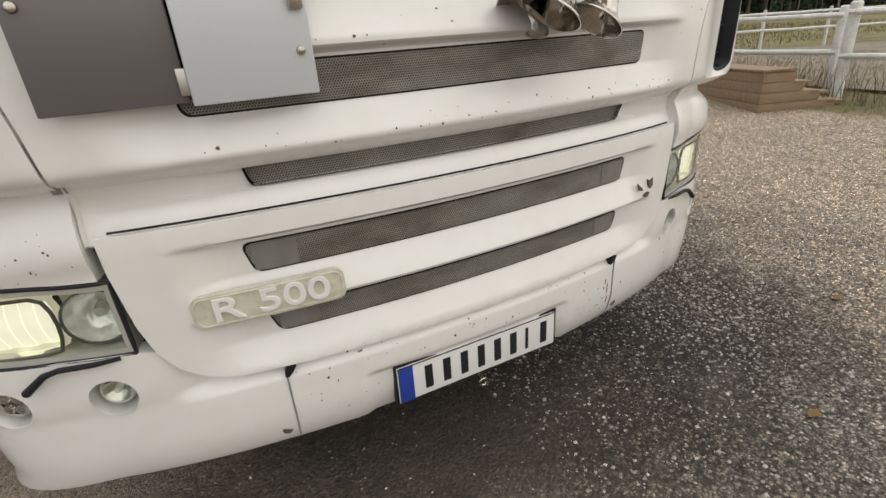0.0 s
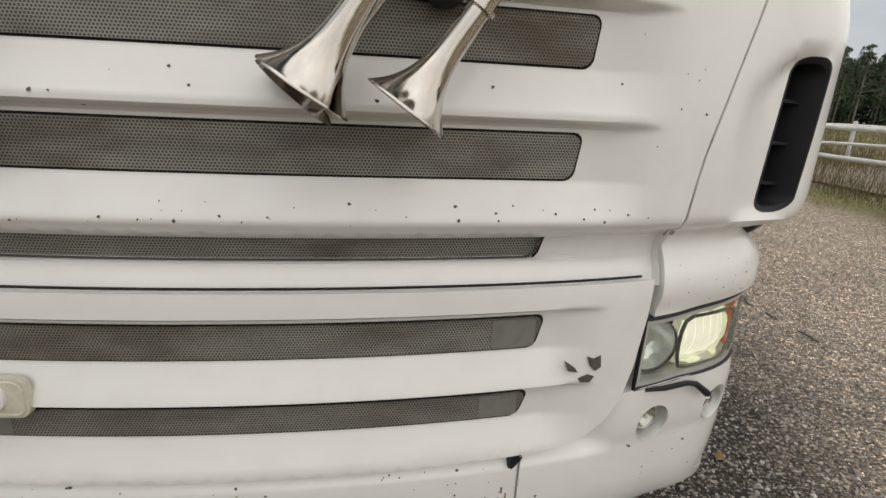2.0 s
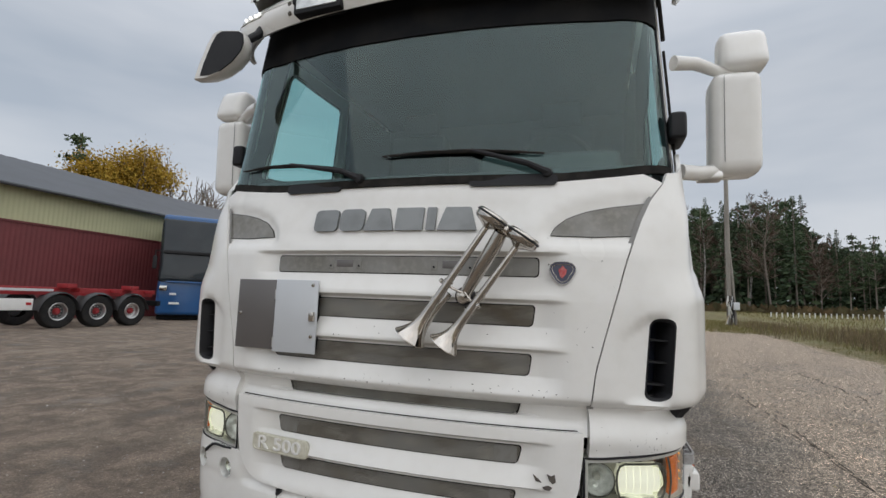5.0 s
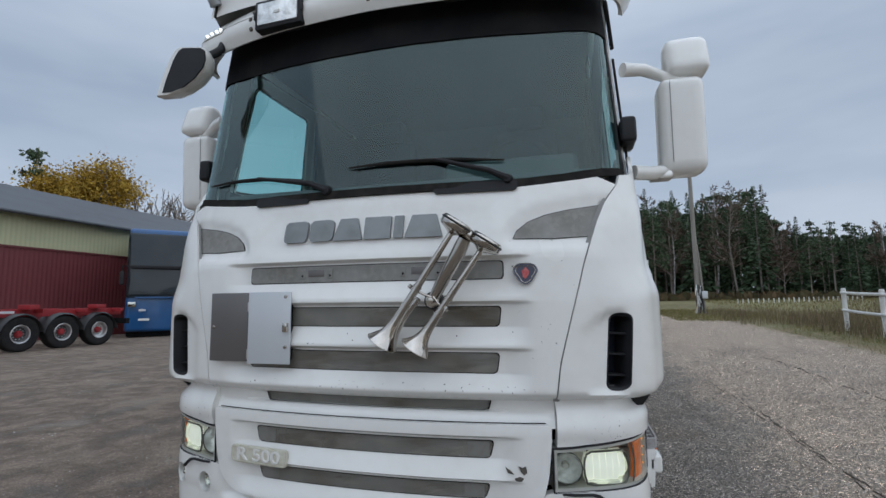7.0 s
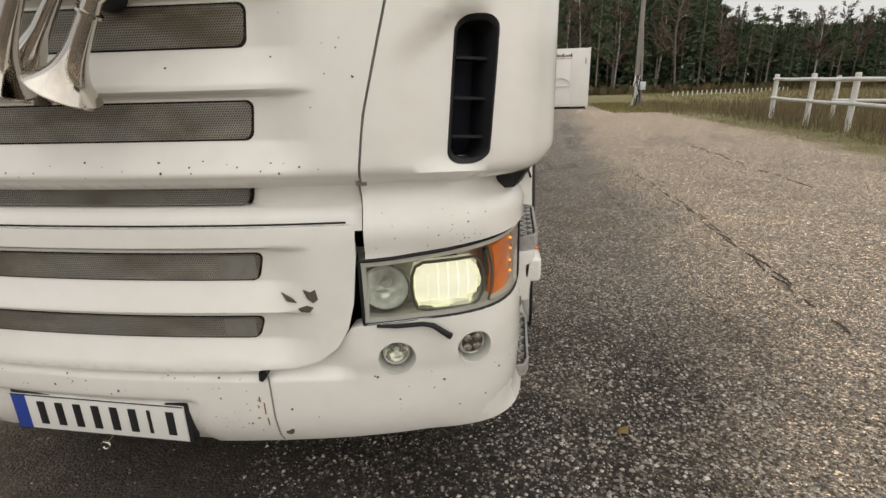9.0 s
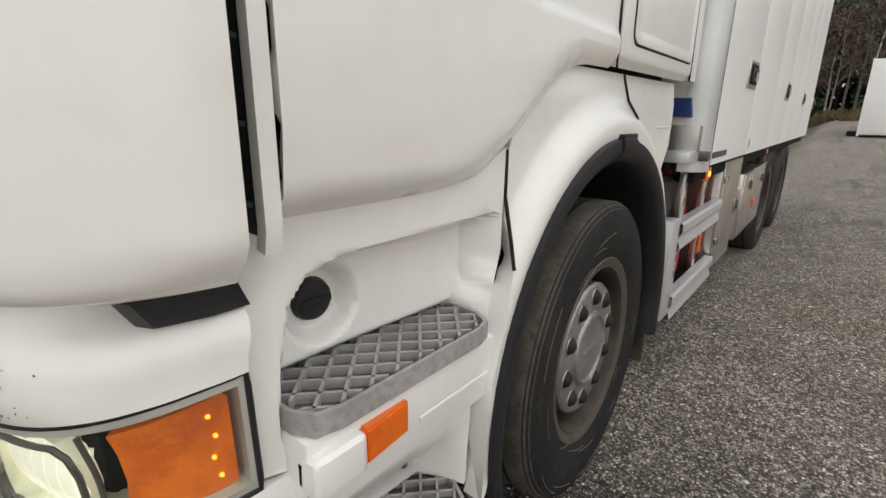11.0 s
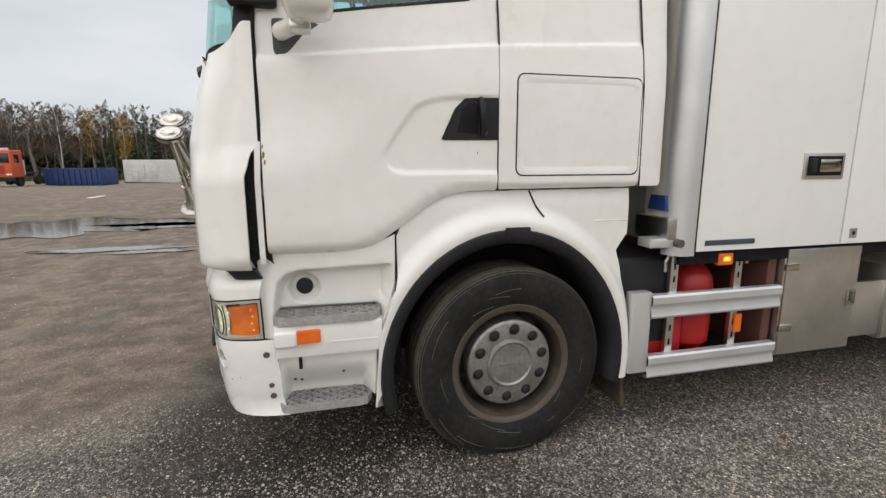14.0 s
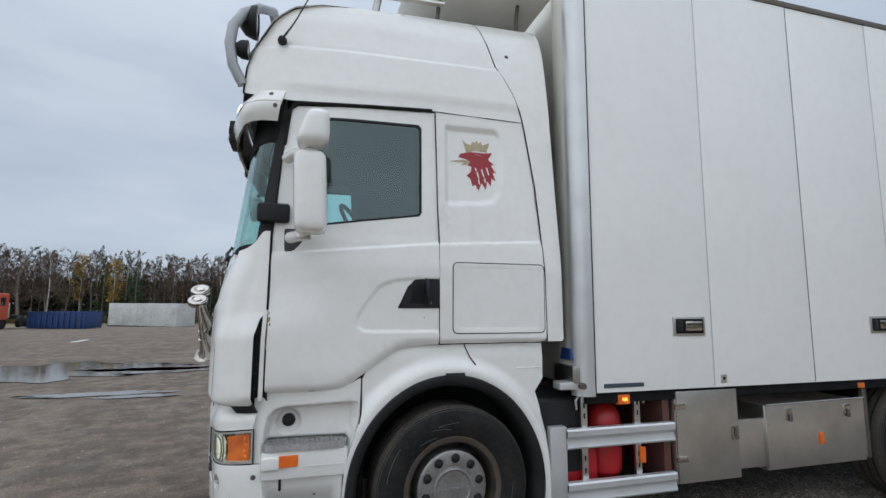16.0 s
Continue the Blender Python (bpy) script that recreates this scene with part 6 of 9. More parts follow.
# ---- mirrors ----
for s in (-1, 1):
    bm = box((1.305, 0.468, 2.050), (1.512, 0.648, 2.520), 0.060, 4)
    for v in bm.verts:
        t = (v.co.z - 2.05) / 0.47
        v.co.y += 0.02 * (1 - t)
        v.co.x *= s
    mir = part("mirror", bm, WHITE, truck, "white door mirror housing", 60)
    part("mirror_glass", box((s * 1.408 - 0.058, 0.62, 2.100), (s * 1.408 + 0.058, 0.6495, 2.470), 0.004), MIRROR, mir, "mirror glass")
    part("joint_line", tube([Vector((s * (1.352 + 0.002), 0.4645 + 0.02 * (1 - k / 8), 2.10 + 0.39 * k / 8)) for k in range(9)], 0.0018, 6), GASKET, mir)
    bm = box((1.350, 0.490, 2.540), (1.552, 0.660, 2.750), 0.060, 4)
    for v in bm.verts:
        v.co.x *= s
        if v.co.y < 0.60:
            v.co.y += 0.30 * (v.co.z - 2.60)
    up_ = part("wide_mirror", bm, WHITE, mir, "white wide-angle mirror housing", 60)
    part("mirror_glass", box((s * 1.451 - 0.048, 0.63, 2.598), (s * 1.451 + 0.048, 0.6615, 2.692), 0.004), MIRROR, up_)
    part("neck", tube([(s * 1.42, 0.565, 2.50), (s * 1.425, 0.57, 2.58)], 0.036, 12), WHITE, mir)
    part("arm", tube([(s * 1.14, 0.42, 2.555), (s * 1.24, 0.47, 2.565), (s * 1.34, 0.53, 2.545), (s * 1.40, 0.555, 2.53)], [0.034, 0.03, 0.026, 0.026], 12), WHITE, mir, "white mirror arm")
    part("lower_arm", tube([(s * 1.17, 0.46, 2.055), (s * 1.25, 0.50, 2.055), (s * 1.34, 0.54, 2.07), (s * 1.40, 0.55, 2.075)], [0.036, 0.034, 0.030, 0.028], 12), WHITE, mir, "white lower mirror arm")
    part("bracket", box((s * 1.30 - 0.05, 0.50, 2.025), (s * 1.30 + 0.05, 0.58, 2.065), 0.012), STEEL, mir)
HULL.append(NOSE_SEAT)
# front mirror over the far corner
KERB = [(-1.186, 2.528), (-1.165, 2.600), (-1.120, 2.710), (-1.085, 2.765), (-1.05, 2.780), (-0.925, 2.762), (-0.895, 2.745), (-0.885, 2.69), (-0.90, 2.645), (-0.96, 2.585), (-1.04, 2.543), (-1.12, 2.525)]
kc = (-1.02, 2.66)
bm = bmesh.new()
rings = []
for k, y in ((0.97, 0.012), (1.0, 0.022), (0.98, 0.06), (0.86, 0.10), (0.6, 0.13), (0.0, 0.14)):
    rings.append([bm.verts.new((kc[0] + (x - kc[0]) * k, y, kc[1] + (z - kc[1]) * k)) for x, z in dense(KERB, 0.03)])
for a_, b_ in zip(rings, rings[1:]):
    for i in range(len(a_)):
        bm.faces.new((a_[i], a_[(i + 1) % len(a_)], b_[(i + 1) % len(a_)], b_[i]))
bm.faces.new(rings[0])
bmesh.ops.remove_doubles(bm, verts=bm.verts, dist=1e-5)
fm = part("kerb_mirror", bm, WHITE, truck, "front kerb mirror in a white shell", 50)
bm = bmesh.new()
face = [bm.verts.new((kc[0] + 0.018 + (x - kc[0]) * 0.86, 0.009, kc[1] + (z - kc[1]) * 0.90)) for x, z in KERB]
back = [bm.verts.new((v.co.x, 0.016, v.co.z)) for v in face]
bm.faces.new(face)
for i in range(len(face)):
    bm.faces.new((face[i], back[i], back[(i + 1) % len(face)], face[(i + 1) % len(face)]))
part("mirror_glass", bm, BLACK, fm, "dark mirror face")
part("arm", tube([(-0.93, 0.08, 2.74), (-0.90, 0.13, 2.80), (-0.90, 0.16, 2.86)], 0.022, 10), BLACK, fm)

# ---- folded grey plate on the nose ----
board = part("folding_plate", box((-0.762, -0.014, 1.192), (-0.548, -0.002, 1.500), 0.004), GREY_PANEL, truck, "dark grey hinged plate")
board2 = part("plate_leaf", box((-0.545, -0.034, 1.186), (-0.330, -0.024, 1.502), 0.004), SILVER_PANEL, board, "light grey plate leaf")
part("backing", box((-0.74, -0.004, 1.20), (-0.345, 0.045, 1.49), 0.01), DARK, board)
for x, z in ((-0.355, 1.48), (-0.352, 1.26), (-0.742, 1.345)):
    part("screw", lathe([(0.0, 0.006), (0.007, 0.005), (0.009, 0.0)], pose(x, -0.034 if x > -0.5 else -0.014, z, 90), 12), CHROME, board)
part("catch", box((-0.362, -0.048, 1.325), (-0.338, -0.030, 1.365), 0.004), CHROME, board, "chrome catch")
for z in (1.435, 1.225):
    part("hinge", box((-0.560, -0.022, z - 0.022), (-0.538, -0.012, z + 0.022), 0.003), STEEL, board)

# ---- chrome trumpet horns ----
horns = part("horn_bracket", tube([(0.328, -0.060, 1.455), (0.350, -0.070, 1.490), (0.395, -0.090, 1.560), (0.445, -0.105, 1.635), (0.475, -0.115, 1.690)], [0.022, 0.024, 0.027, 0.029, 0.026], 14), CHROME, truck, "pair of chrome trumpet horns on a bracket")
part("pivot", lathe([(0.0, 0.050), (0.022, 0.049), (0.034, 0.042), (0.037, 0.030), (0.037, -0.02)], pose(0.328, -0.022, 1.455, 90), 22), BLACK, horns, "black-rimmed pivot")
part("pivot_face", lathe([(0.0, 0.0535), (0.024, 0.0525), (0.029, 0.047)], pose(0.328, -0.022, 1.455, 90), 22), CHROME, horns)
part("pivot_nut", lathe([(0.0, 0.070), (0.012, 0.068), (0.014, 0.050)], pose(0.328, -0.022, 1.455, 90), 8), CHROME, horns)
part("bracket_foot", tube([(0.328, 0.02, 1.455), (0.328, -0.03, 1.455)], 0.018, 12), CHROME, horns)
part("cross_pin", tube([(0.262, -0.112, 1.502), (0.300, -0.095, 1.480), (0.330, -0.085, 1.468)], 0.005, 8), CHROME, horns)
part("cross_pin", tube([(0.338, -0.085, 1.470), (0.365, -0.10, 1.440), (0.395, -0.118, 1.428)], 0.005, 8), CHROME, horns)
part("pin_head", lathe([(0.0, 0.01), (0.009, 0.008), (0.009, -0.006)], pose(0.252, -0.112, 1.510, 0, 40, 0), 10), CHROME, horns)
part("pin_head", lathe([(0.0, 0.01), (0.009, 0.008), (0.009, -0.006)], pose(0.402, -0.118, 1.422, 0, -120, 0), 10), CHROME, horns)
for (tx, tz), (bx, bz), y0, y1, rb in (((0.428, 1.722), (0.140, 1.294), -0.120, -0.120, 0.066), ((0.540, 1.650), (0.272, 1.274), -0.110, -0.105, 0.064)):
    a, b = Vector((tx, y0, tz)), Vector((bx, y1, bz))
    d = (b - a).normalized()
    L = (b - a).length
    m = Matrix.Translation(a) @ d.to_track_quat('Z', 'Y').to_matrix().to_4x4()
    flare = [(0.0118 + 0.0085 * t_ ** 1.6 + 0.052 * max(0.0, (t_ - 0.55) / 0.45) ** 5.5, t_) for t_ in [k_ / 40 for k_ in range(41)]]
    prof = flare + [(0.0745, 1.003), (0.0745, 1.008), (0.0715, 1.008)] + [(r_ - 0.002, t_) for r_, t_ in flare[::-1] if t_ > 0.7] + [(0.0, 0.70)]
    tr_ = part("trumpet", lathe([(r_ * (1 if t_ < 0.7 else 1 + (rb / 0.0745 - 1) * smooth(0.7, 1.0, t_)), L * t_) for r_, t_ in prof], m, 40), CHROME, horns, "chrome trumpet", 60)
    for t in (0.50, 0.66):
        part("ferrule", lathe([(0.0, L * t - 0.004), (0.0185 + 0.004 * (t > 0.5), L * t - 0.003), (0.0185 + 0.004 * (t > 0.5), L * t + 0.003), (0.0, L * t + 0.004)], m, 20), CHROME, tr_)
    # diaphragm drum at the top, its lid turned up and outwards
    mm = Matrix.Translation(a + Vector((0.012, 0.0, 0.018))) @ (Vector((0.556, 0.0, 0.83))).to_track_quat('Z', 'Y').to_matrix().to_4x4()
    dr = part("diaphragm", lathe([(0.0, 0.026), (0.022, 0.027), (0.026, 0.021), (0.034, 0.021), (0.040, 0.026), (0.057, 0.025), (0.063, 0.018), (0.064, -0.006), (0.056, -0.016), (0.030, -0.026), (0.013, -0.036)], mm, 36), CHROME, horns, "chrome horn drum", 50)
    part("drum_rim", lathe([(0.0645, 0.016), (0.067, 0.012), (0.0645, 0.008)], mm, 36), BLACK, dr)
part("drum_link", tube([(0.452, -0.115, 1.728), (0.512, -0.112, 1.692), (0.560, -0.11, 1.668)], 0.022, 12), CHROME, horns)
# short third trumpet behind, seen as a dark mouth
m = Matrix.Translation((0.235, -0.055, 1.425)) @ (Vector((0.105, 0, 1.275)) - Vector((0.235, 0, 1.425))).normalized().to_track_quat('Z', 'Y').to_matrix().to_4x4()
part("trumpet", lathe([(0.012, -0.05), (0.016, 0.05), (0.028, 0.11), (0.046, 0.155), (0.064, 0.183), (0.060, 0.178), (0.042, 0.145), (0.0, 0.08)], m, 30), CHROME, horns, "short chrome trumpet", 60)

HULL.append(SIDE_SEAT)
# ---- cab inside ----
inside_ = part("cab_floor", box((-1.08, 0.32, 1.80), (1.08, 2.1, 1.87), 0.01), DARK, truck, "dark cab floor")
part("back_wall", box((-1.08, 2.02, 1.87), (1.08, 2.08, 3.30), 0.01), SEAT, inside_, "dark cab back wall")
part("headlining", box((-1.05, 0.40, 2.96), (1.05, 2.05, 3.0), 0.01), SEAT, inside_)
for s in (-1, 1):
    part("door_lining", box((s * 1.15 - 0.03, 0.42, 1.86), (s * 1.15 + 0.03, 1.40, 2.12), 0.02), DASH, inside_)
    part("quarter_lining", box((s * 1.07 - 0.02, 1.30, 1.86), (s * 1.07 + 0.02, 2.05, 2.95), 0.01), SEAT, inside_)
    bm = box((s * 0.58 - 0.27, 1.10, 2.02), (s * 0.58 + 0.27, 1.62, 2.18), 0.05, 3)
    seat_ = part("seat_cushion", bm, SEAT, inside_, "dark fabric driver seat")
    part("seat_back", box((s * 0.58 - 0.25, 1.56, 2.14), (s * 0.58 + 0.25, 1.72, 2.74), 0.06, 3), SEAT, seat_)
    part("head_rest", box((s * 0.58 - 0.15, 1.60, 2.75), (s * 0.58 + 0.15, 1.70, 2.93), 0.04, 3), SEAT, seat_)
# added dark sheet: keeps the sky from showing through the door window
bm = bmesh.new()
backing_pts = [(1.36, 2.14), (1.36, 2.97), (0.60, 2.97), (0.55, 2.62), (0.62, 2.45), (0.82, 2.42), (0.84, 2.14)]
f0, f1 = [bm.verts.new((1.085, y, z)) for y, z in backing_pts], [bm.verts.new((1.095, y, z)) for y, z in backing_pts]
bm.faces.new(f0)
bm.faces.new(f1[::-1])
for i in range(len(backing_pts)):
    bm.faces.new((f0[i], f1[i], f1[(i + 1) % len(backing_pts)], f0[(i + 1) % len(backing_pts)]))
part("dark_backing", bm, DARK, inside_, "added dark sheet that dims the door window", 0)
bm = box((-1.06, 0.28, 1.86), (1.06, 0.80, 2.06), 0.06, 3)
dash = part("dashboard", bm, DASH, inside_, "dark moulded dashboard")
part("instrument_hood", box((0.25, 0.40, 2.04), (0.95, 0.78, 2.17), 0.05, 3), DASH, dash)
ringpts = [Vector((0.60 + 0.23 * math.cos(a), 0.92 - 0.13 * math.sin(a), 2.20 + 0.19 * math.sin(a))) for a in np.linspace(0, 2 * math.pi, 33)]
wheel_ = part("steering_wheel", tube(ringpts, 0.016, 10, caps=False), BLACK, dash, "black steering wheel")
for a in (0.1, math.pi - 0.1, -math.pi / 2):
    part("spoke", tube([(0.60, 0.90, 2.185), Vector((0.60 + 0.22 * math.cos(a), 0.92 - 0.125 * math.sin(a), 2.20 + 0.18 * math.sin(a)))], 0.018, 8), DASH, wheel_)
part("wheel_boss", lathe([(0.0, 0.03), (0.05, 0.025), (0.07, 0.0), (0.05, -0.10)], pose(0.60, 0.90, 2.18, 55), 20), DASH, wheel_)

# ---- chassis and box body ----
for x in (-0.42, 0.42):
    part("frame_rail", box((x - 0.04, 0.8, 0.72), (x + 0.04, 9.0, 1.0), 0.01), DARK, truck)
part("under_tank", box((-1.10, 2.10, 0.52), (-0.5, 3.1, 1.0), 0.05), BLACK, truck)
silencer = part("silencer", box((0.55, 2.06, 0.50), (1.17, 2.52, 1.02), 0.06, 3), BLACK, truck, "black tank behind the front wheel")

BX, BY0, BY1, BZ0, BZ1 = 1.278, 2.50, 9.10, 1.058, 4.32
body = part("box_core", box((-BX + 0.03, BY0 - 0.06, BZ0 + 0.02), (BX - 0.03, BY1, BZ1 - 0.02), 0.01), CREAM, truck, "white box body")
for s in (-1, 1):
    ys = [2.502, 3.515, 4.51, 5.47, 6.45, 7.45, 8.40, 9.10]
    for k, (a, b) in enumerate(zip(ys, ys[1:])):
        wide = 0.004
        pnl = part("body_door", box((s * BX - 0.02, a + wide, BZ0), (s * BX + 0.004 * (1 if k % 2 else 0.4), b - wide, BZ1 - 0.05), 0.004) if s > 0 else box((-BX - 0.004, a + wide, BZ0), (-BX + 0.02, b - wide, BZ1 - 0.05), 0.004), WHITE_BOX, body, "tall white folding body panel")
        part("panel_joint", box((s * BX - 0.012, b - 0.006, BZ0 + 0.01), (s * BX + 0.0015, b + 0.006, BZ1 - 0.06), 0.0), SEAM if k % 2 else LAMP_BEZEL, pnl)
        if k % 2 == 0:
            for_y = a + 0.66
            hb = part("panel_handle", box((s * BX - 0.010, for_y, 1.437), (s * BX + 0.012, for_y + 0.285, 1.580), 0.006), STEEL, pnl, "recessed steel lever handle")
            part("handle_bowl", box((s * (BX + 0.0125) - 0.002, for_y + 0.02, 1.455), (s * (BX + 0.0125) + 0.002, for_y + 0.265, 1.562), 0.0015), DARK, hb)
            part("lever", box((s * (BX + 0.014) - 0.008, for_y + 0.10, 1.475), (s * (BX + 0.014) + 0.008, for_y + 0.25, 1.545), 0.006), CHROME, hb)
            part("lever_lock", box((s * (BX + 0.016) - 0.010, for_y + 0.03, 1.47), (s * (BX + 0.016) + 0.010, for_y + 0.075, 1.55), 0.008), BLACK, hb)
    part("roof_trim", box((s * BX - 0.04, BY0, BZ1 - 0.05), (s * BX + 0.012, BY1, BZ1), 0.006), RIM, body, "grey roof edge trim")
    # rounded front corner post
    bm = bmesh.new()
    prof = [(BX - 0.002, 2.500), (BX + 0.010, 2.495), (BX + 0.012, 2.45), (BX + 0.002, 2.415), (BX - 0.03, 2.385), (BX - 0.07, 2.372), (BX - 0.10, 2.370), (BX - 0.10, 2.40)]
    cols = [[bm.verts.new((s * x, y, z)) for x, y in prof] for z in (BZ0 - 0.02, BZ1)]
    for i in range(len(prof) - 1):
        bm.faces.new((cols[0][i], cols[0][i + 1], cols[1][i + 1], cols[1][i]))
    post = part("corner_post", bm, ALU, body, "rounded aluminium corner post", 50)
    part("post_gap", box((s * BX - 0.004, 2.494, BZ0), (s * BX + 0.011, 2.503, BZ1 - 0.05), 0.0), SEAM, post)
    part("bulkhead_edge", box((s * 1.10 - 0.09, 2.375, 1.15), (s * 1.10 + 0.09, 2.44, BZ1), 0.004), CREAM, body)
    # foot of the body: grey channel, blue plate, latch
    part("foot_channel", box((s * 1.12 - 0.14, 2.34, 1.12), (s * 1.12 + 0.14, 2.40, 1.24), 0.006), STEEL, body, "grey steel channel")
    part("foot_latch", box((s * 1.20 - 0.05, 2.24, 1.085), (s * 1.20 + 0.06, 2.44, 1.135), 0.01), ALU, body)
    part("latch_pin", cyl((s * 1.22, 2.40, 1.11), (s * 1.30, 2.40, 1.11), 0.022), CHIP, body)
    bm = bmesh.new()
    pr = [(-0.075, 1.275), (0.075, 1.275), (0.062, 1.355), (-0.055, 1.355)]
    f0, f1 = [bm.verts.new((s * 1.14 + x, 2.352, z)) for x, z in pr], [bm.verts.new((s * 1.14 + x, 2.372, z)) for x, z in pr]
    bm.faces.new(f0)
    for i in range(4):
        bm.faces.new((f0[i], f1[i], f1[(i + 1) % 4], f0[(i + 1) % 4]))
    part("blue_cap", bm, mat("blue_plastic", (0.02, 0.055, 0.20), 0.4, var=(0.015, 0.03, 0.1), vscale=14), body, "small blue plastic block")
    part("lower_tape", box((s * (BX + 0.005) - 0.002, 2.565, 1.090), (s * (BX + 0.005) + 0.002, 2.890, 1.118), 0.001), mat("slate_tape", (0.045, 0.065, 0.09), 0.5), body, "dark blue strip")
    kh = part("key_lock", box((s * (BX + 0.004) - 0.004, 3.57, 1.09), (s * (BX + 0.004) + 0.004, 3.625, 1.15), 0.004), STEEL, body, "small square lock")
    part("key_hole", lathe([(0.0, 0.002), (0.012, 0.001)], Matrix.Translation((s * (BX + 0.0085), 3.597, 1.12)) @ Vector((s, 0, 0)).to_track_quat('Z', 'Y').to_matrix().to_4x4(), 12), DARK, kh)
    part("floor_beam", box((s * 1.20 - 0.04, 2.45, 0.98), (s * 1.20 + 0.04, 9.0, 1.056), 0.006), DARK, body)
# air deflector wing above, between cab and body
bm = box((-1.04, 1.20, 4.06), (1.04, 2.36, 4.105), 0.018, 3)
for v in bm.verts:
    v.co.z += 0.05 * smooth(1.2, 2.3, v.co.y) - 0.03 * (v.co.x / 1.04) ** 4
wing = part("roof_wing", bm, WHITE, roof, "white roof air deflector")
for x in (-0.90, -0.45, 0.45, 0.90):
    for y in (1.45, 2.10):
        part("wing_stay", tube([(x, y, 3.80), (x, y + 0.03, 4.09)], 0.016, 8), RIM, wing)
part("roof_tube", tube([(-0.95, 1.0, 3.93), (0.95, 1.0, 3.93)], 0.03, 10), STEEL, roof, "steel cross tube on the roof")
part("roof_tube", tube([(0.93, 0.5, 3.86), (0.93, 1.0, 3.93), (0.93, 1.5, 3.95)], 0.024, 10), STEEL, roof)

# side guard with rails, bottle, red can
for s in (1,):
    guard = part("side_guard", box((1.185, 2.168, 0.385), (1.252, 2.290, 0.845), 0.012), ALU, truck, "aluminium side guard rails")
    for z0, z1 in ((0.695, 0.825), (0.352, 0.480)):
        bm = bmesh.new()
        prof = [(1.215, z0), (1.256, z0), (1.262, z0 + 0.012), (1.250, z0 + 0.05), (1.252, z0 + 0.066), (1.264, z0 + 0.082), (1.264, z1 - 0.012), (1.256, z1), (1.215, z1)]
        c0_, c1_ = [bm.verts.new((x, 2.285, z)) for x, z in prof], [bm.verts.new((x, 3.155, z)) for x, z in prof]
        for i in range(len(prof) - 1):
            bm.faces.new((c0_[i], c0_[i + 1], c1_[i + 1], c1_[i]))
        bm.faces.new(c1_)
        part("rail", bm, ALU, guard, "", 30)
    for y in (2.445, 2.875):
        post = part("rail_post", box((1.185, y - 0.024, 0.40), (1.215, y + 0.024, 1.05), 0.004), STEEL, guard)
        for z in (0.52, 0.60, 0.88, 0.95):
            part("post_slot", box((1.214, y - 0.006, z), (1.2165, y + 0.006, z + 0.035), 0.002), DARK, post)
    part("marker_reflector", box((1.216, 2.875, 0.555), (1.228, 2.925, 0.665), 0.004), ORANGE_LENS, guard, "orange reflector")
    bot = part("gas_bottle", lathe([(0.0, -0.02), (0.09, -0.01), (0.125, 0.03), (0.130, 0.10), (0.130, 0.36), (0.12, 0.42), (0.09, 0.47), (0.04, 0.50), (0.035, 0.56), (0.0, 0.56)], pose(1.04, 2.70, 0.45), 28), RED, truck, "red gas bottle behind the guard rails")
    part("valve", cyl((1.04, 2.70, 0.98), (1.04, 2.70, 1.04), 0.03, 0.025, 12), CHIP, bot)
    part("lever", tube([(1.20, 2.395, 0.94), (1.215, 2.38, 1.0), (1.21, 2.42, 1.05)], 0.008, 8), ALU, guard)
    part("lever", tube([(1.20, 2.94, 0.96), (1.215, 2.93, 1.01), (1.21, 2.91, 1.06)], 0.008, 8), ALU, guard)
    can = part("red_can", box((0.90, 2.32, 0.42), (1.16, 2.58, 0.66), 0.03, 3), RED, truck, "red plastic can")
    part("can_lip", box((0.92, 2.34, 0.655), (1.14, 2.40, 0.70), 0.015), RED, can)
    part("guard_floor", box((0.6, 2.2, 0.37), (1.2, 3.15, 0.40), 0.005), DARK, guard)
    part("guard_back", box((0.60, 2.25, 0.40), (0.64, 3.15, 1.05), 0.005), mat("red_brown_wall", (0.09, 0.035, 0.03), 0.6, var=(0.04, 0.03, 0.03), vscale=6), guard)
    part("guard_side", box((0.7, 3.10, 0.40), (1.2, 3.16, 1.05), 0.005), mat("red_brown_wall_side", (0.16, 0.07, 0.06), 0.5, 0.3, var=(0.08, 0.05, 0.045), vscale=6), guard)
    ml = part("marker_lamp", box((1.205, 2.70, 0.965), (1.245, 2.80, 1.035), 0.01), AMBER, guard, "lit amber marker lamp")
    part("diode", box((1.2445, 2.735, 0.99), (1.2485, 2.775, 1.012), 0.004), AMBER_ON, ml)

    # stainless lockers
    tb = part("steel_locker", box((0.70, 3.175, 0.385), (1.238, 3.745, 1.040), 0.01), STEEL, truck, "stainless steel tool locker")
    part("locker_door", box((1.236, 3.182, 0.392), (1.250, 3.738, 1.034), 0.004), STEEL, tb)
    for z in (0.56, 0.93):
        part("hinge", box((1.249, 3.165, z - 0.02), (1.262, 3.26, z + 0.02), 0.004), CHROME, tb)
    lt = part("latch", box((1.249, 3.665, 0.665), (1.258, 3.735, 0.765), 0.006), CHROME, tb, "chrome latch")
    part("latch_lever", box((1.258, 3.69, 0.69), (1.270, 3.715, 0.755), 0.004), CHIP, lt)
    part("mid_plate", box((1.20, 3.75, 0.445), (1.236, 4.00, 0.800), 0.006), STEEL, truck, "stainless plate between lockers")
    t2 = part("steel_locker", box((0.70, 4.003, 0.410), (1.240, 5.055, 0.895), 0.012), STEEL, truck, "long stainless steel tool locker")
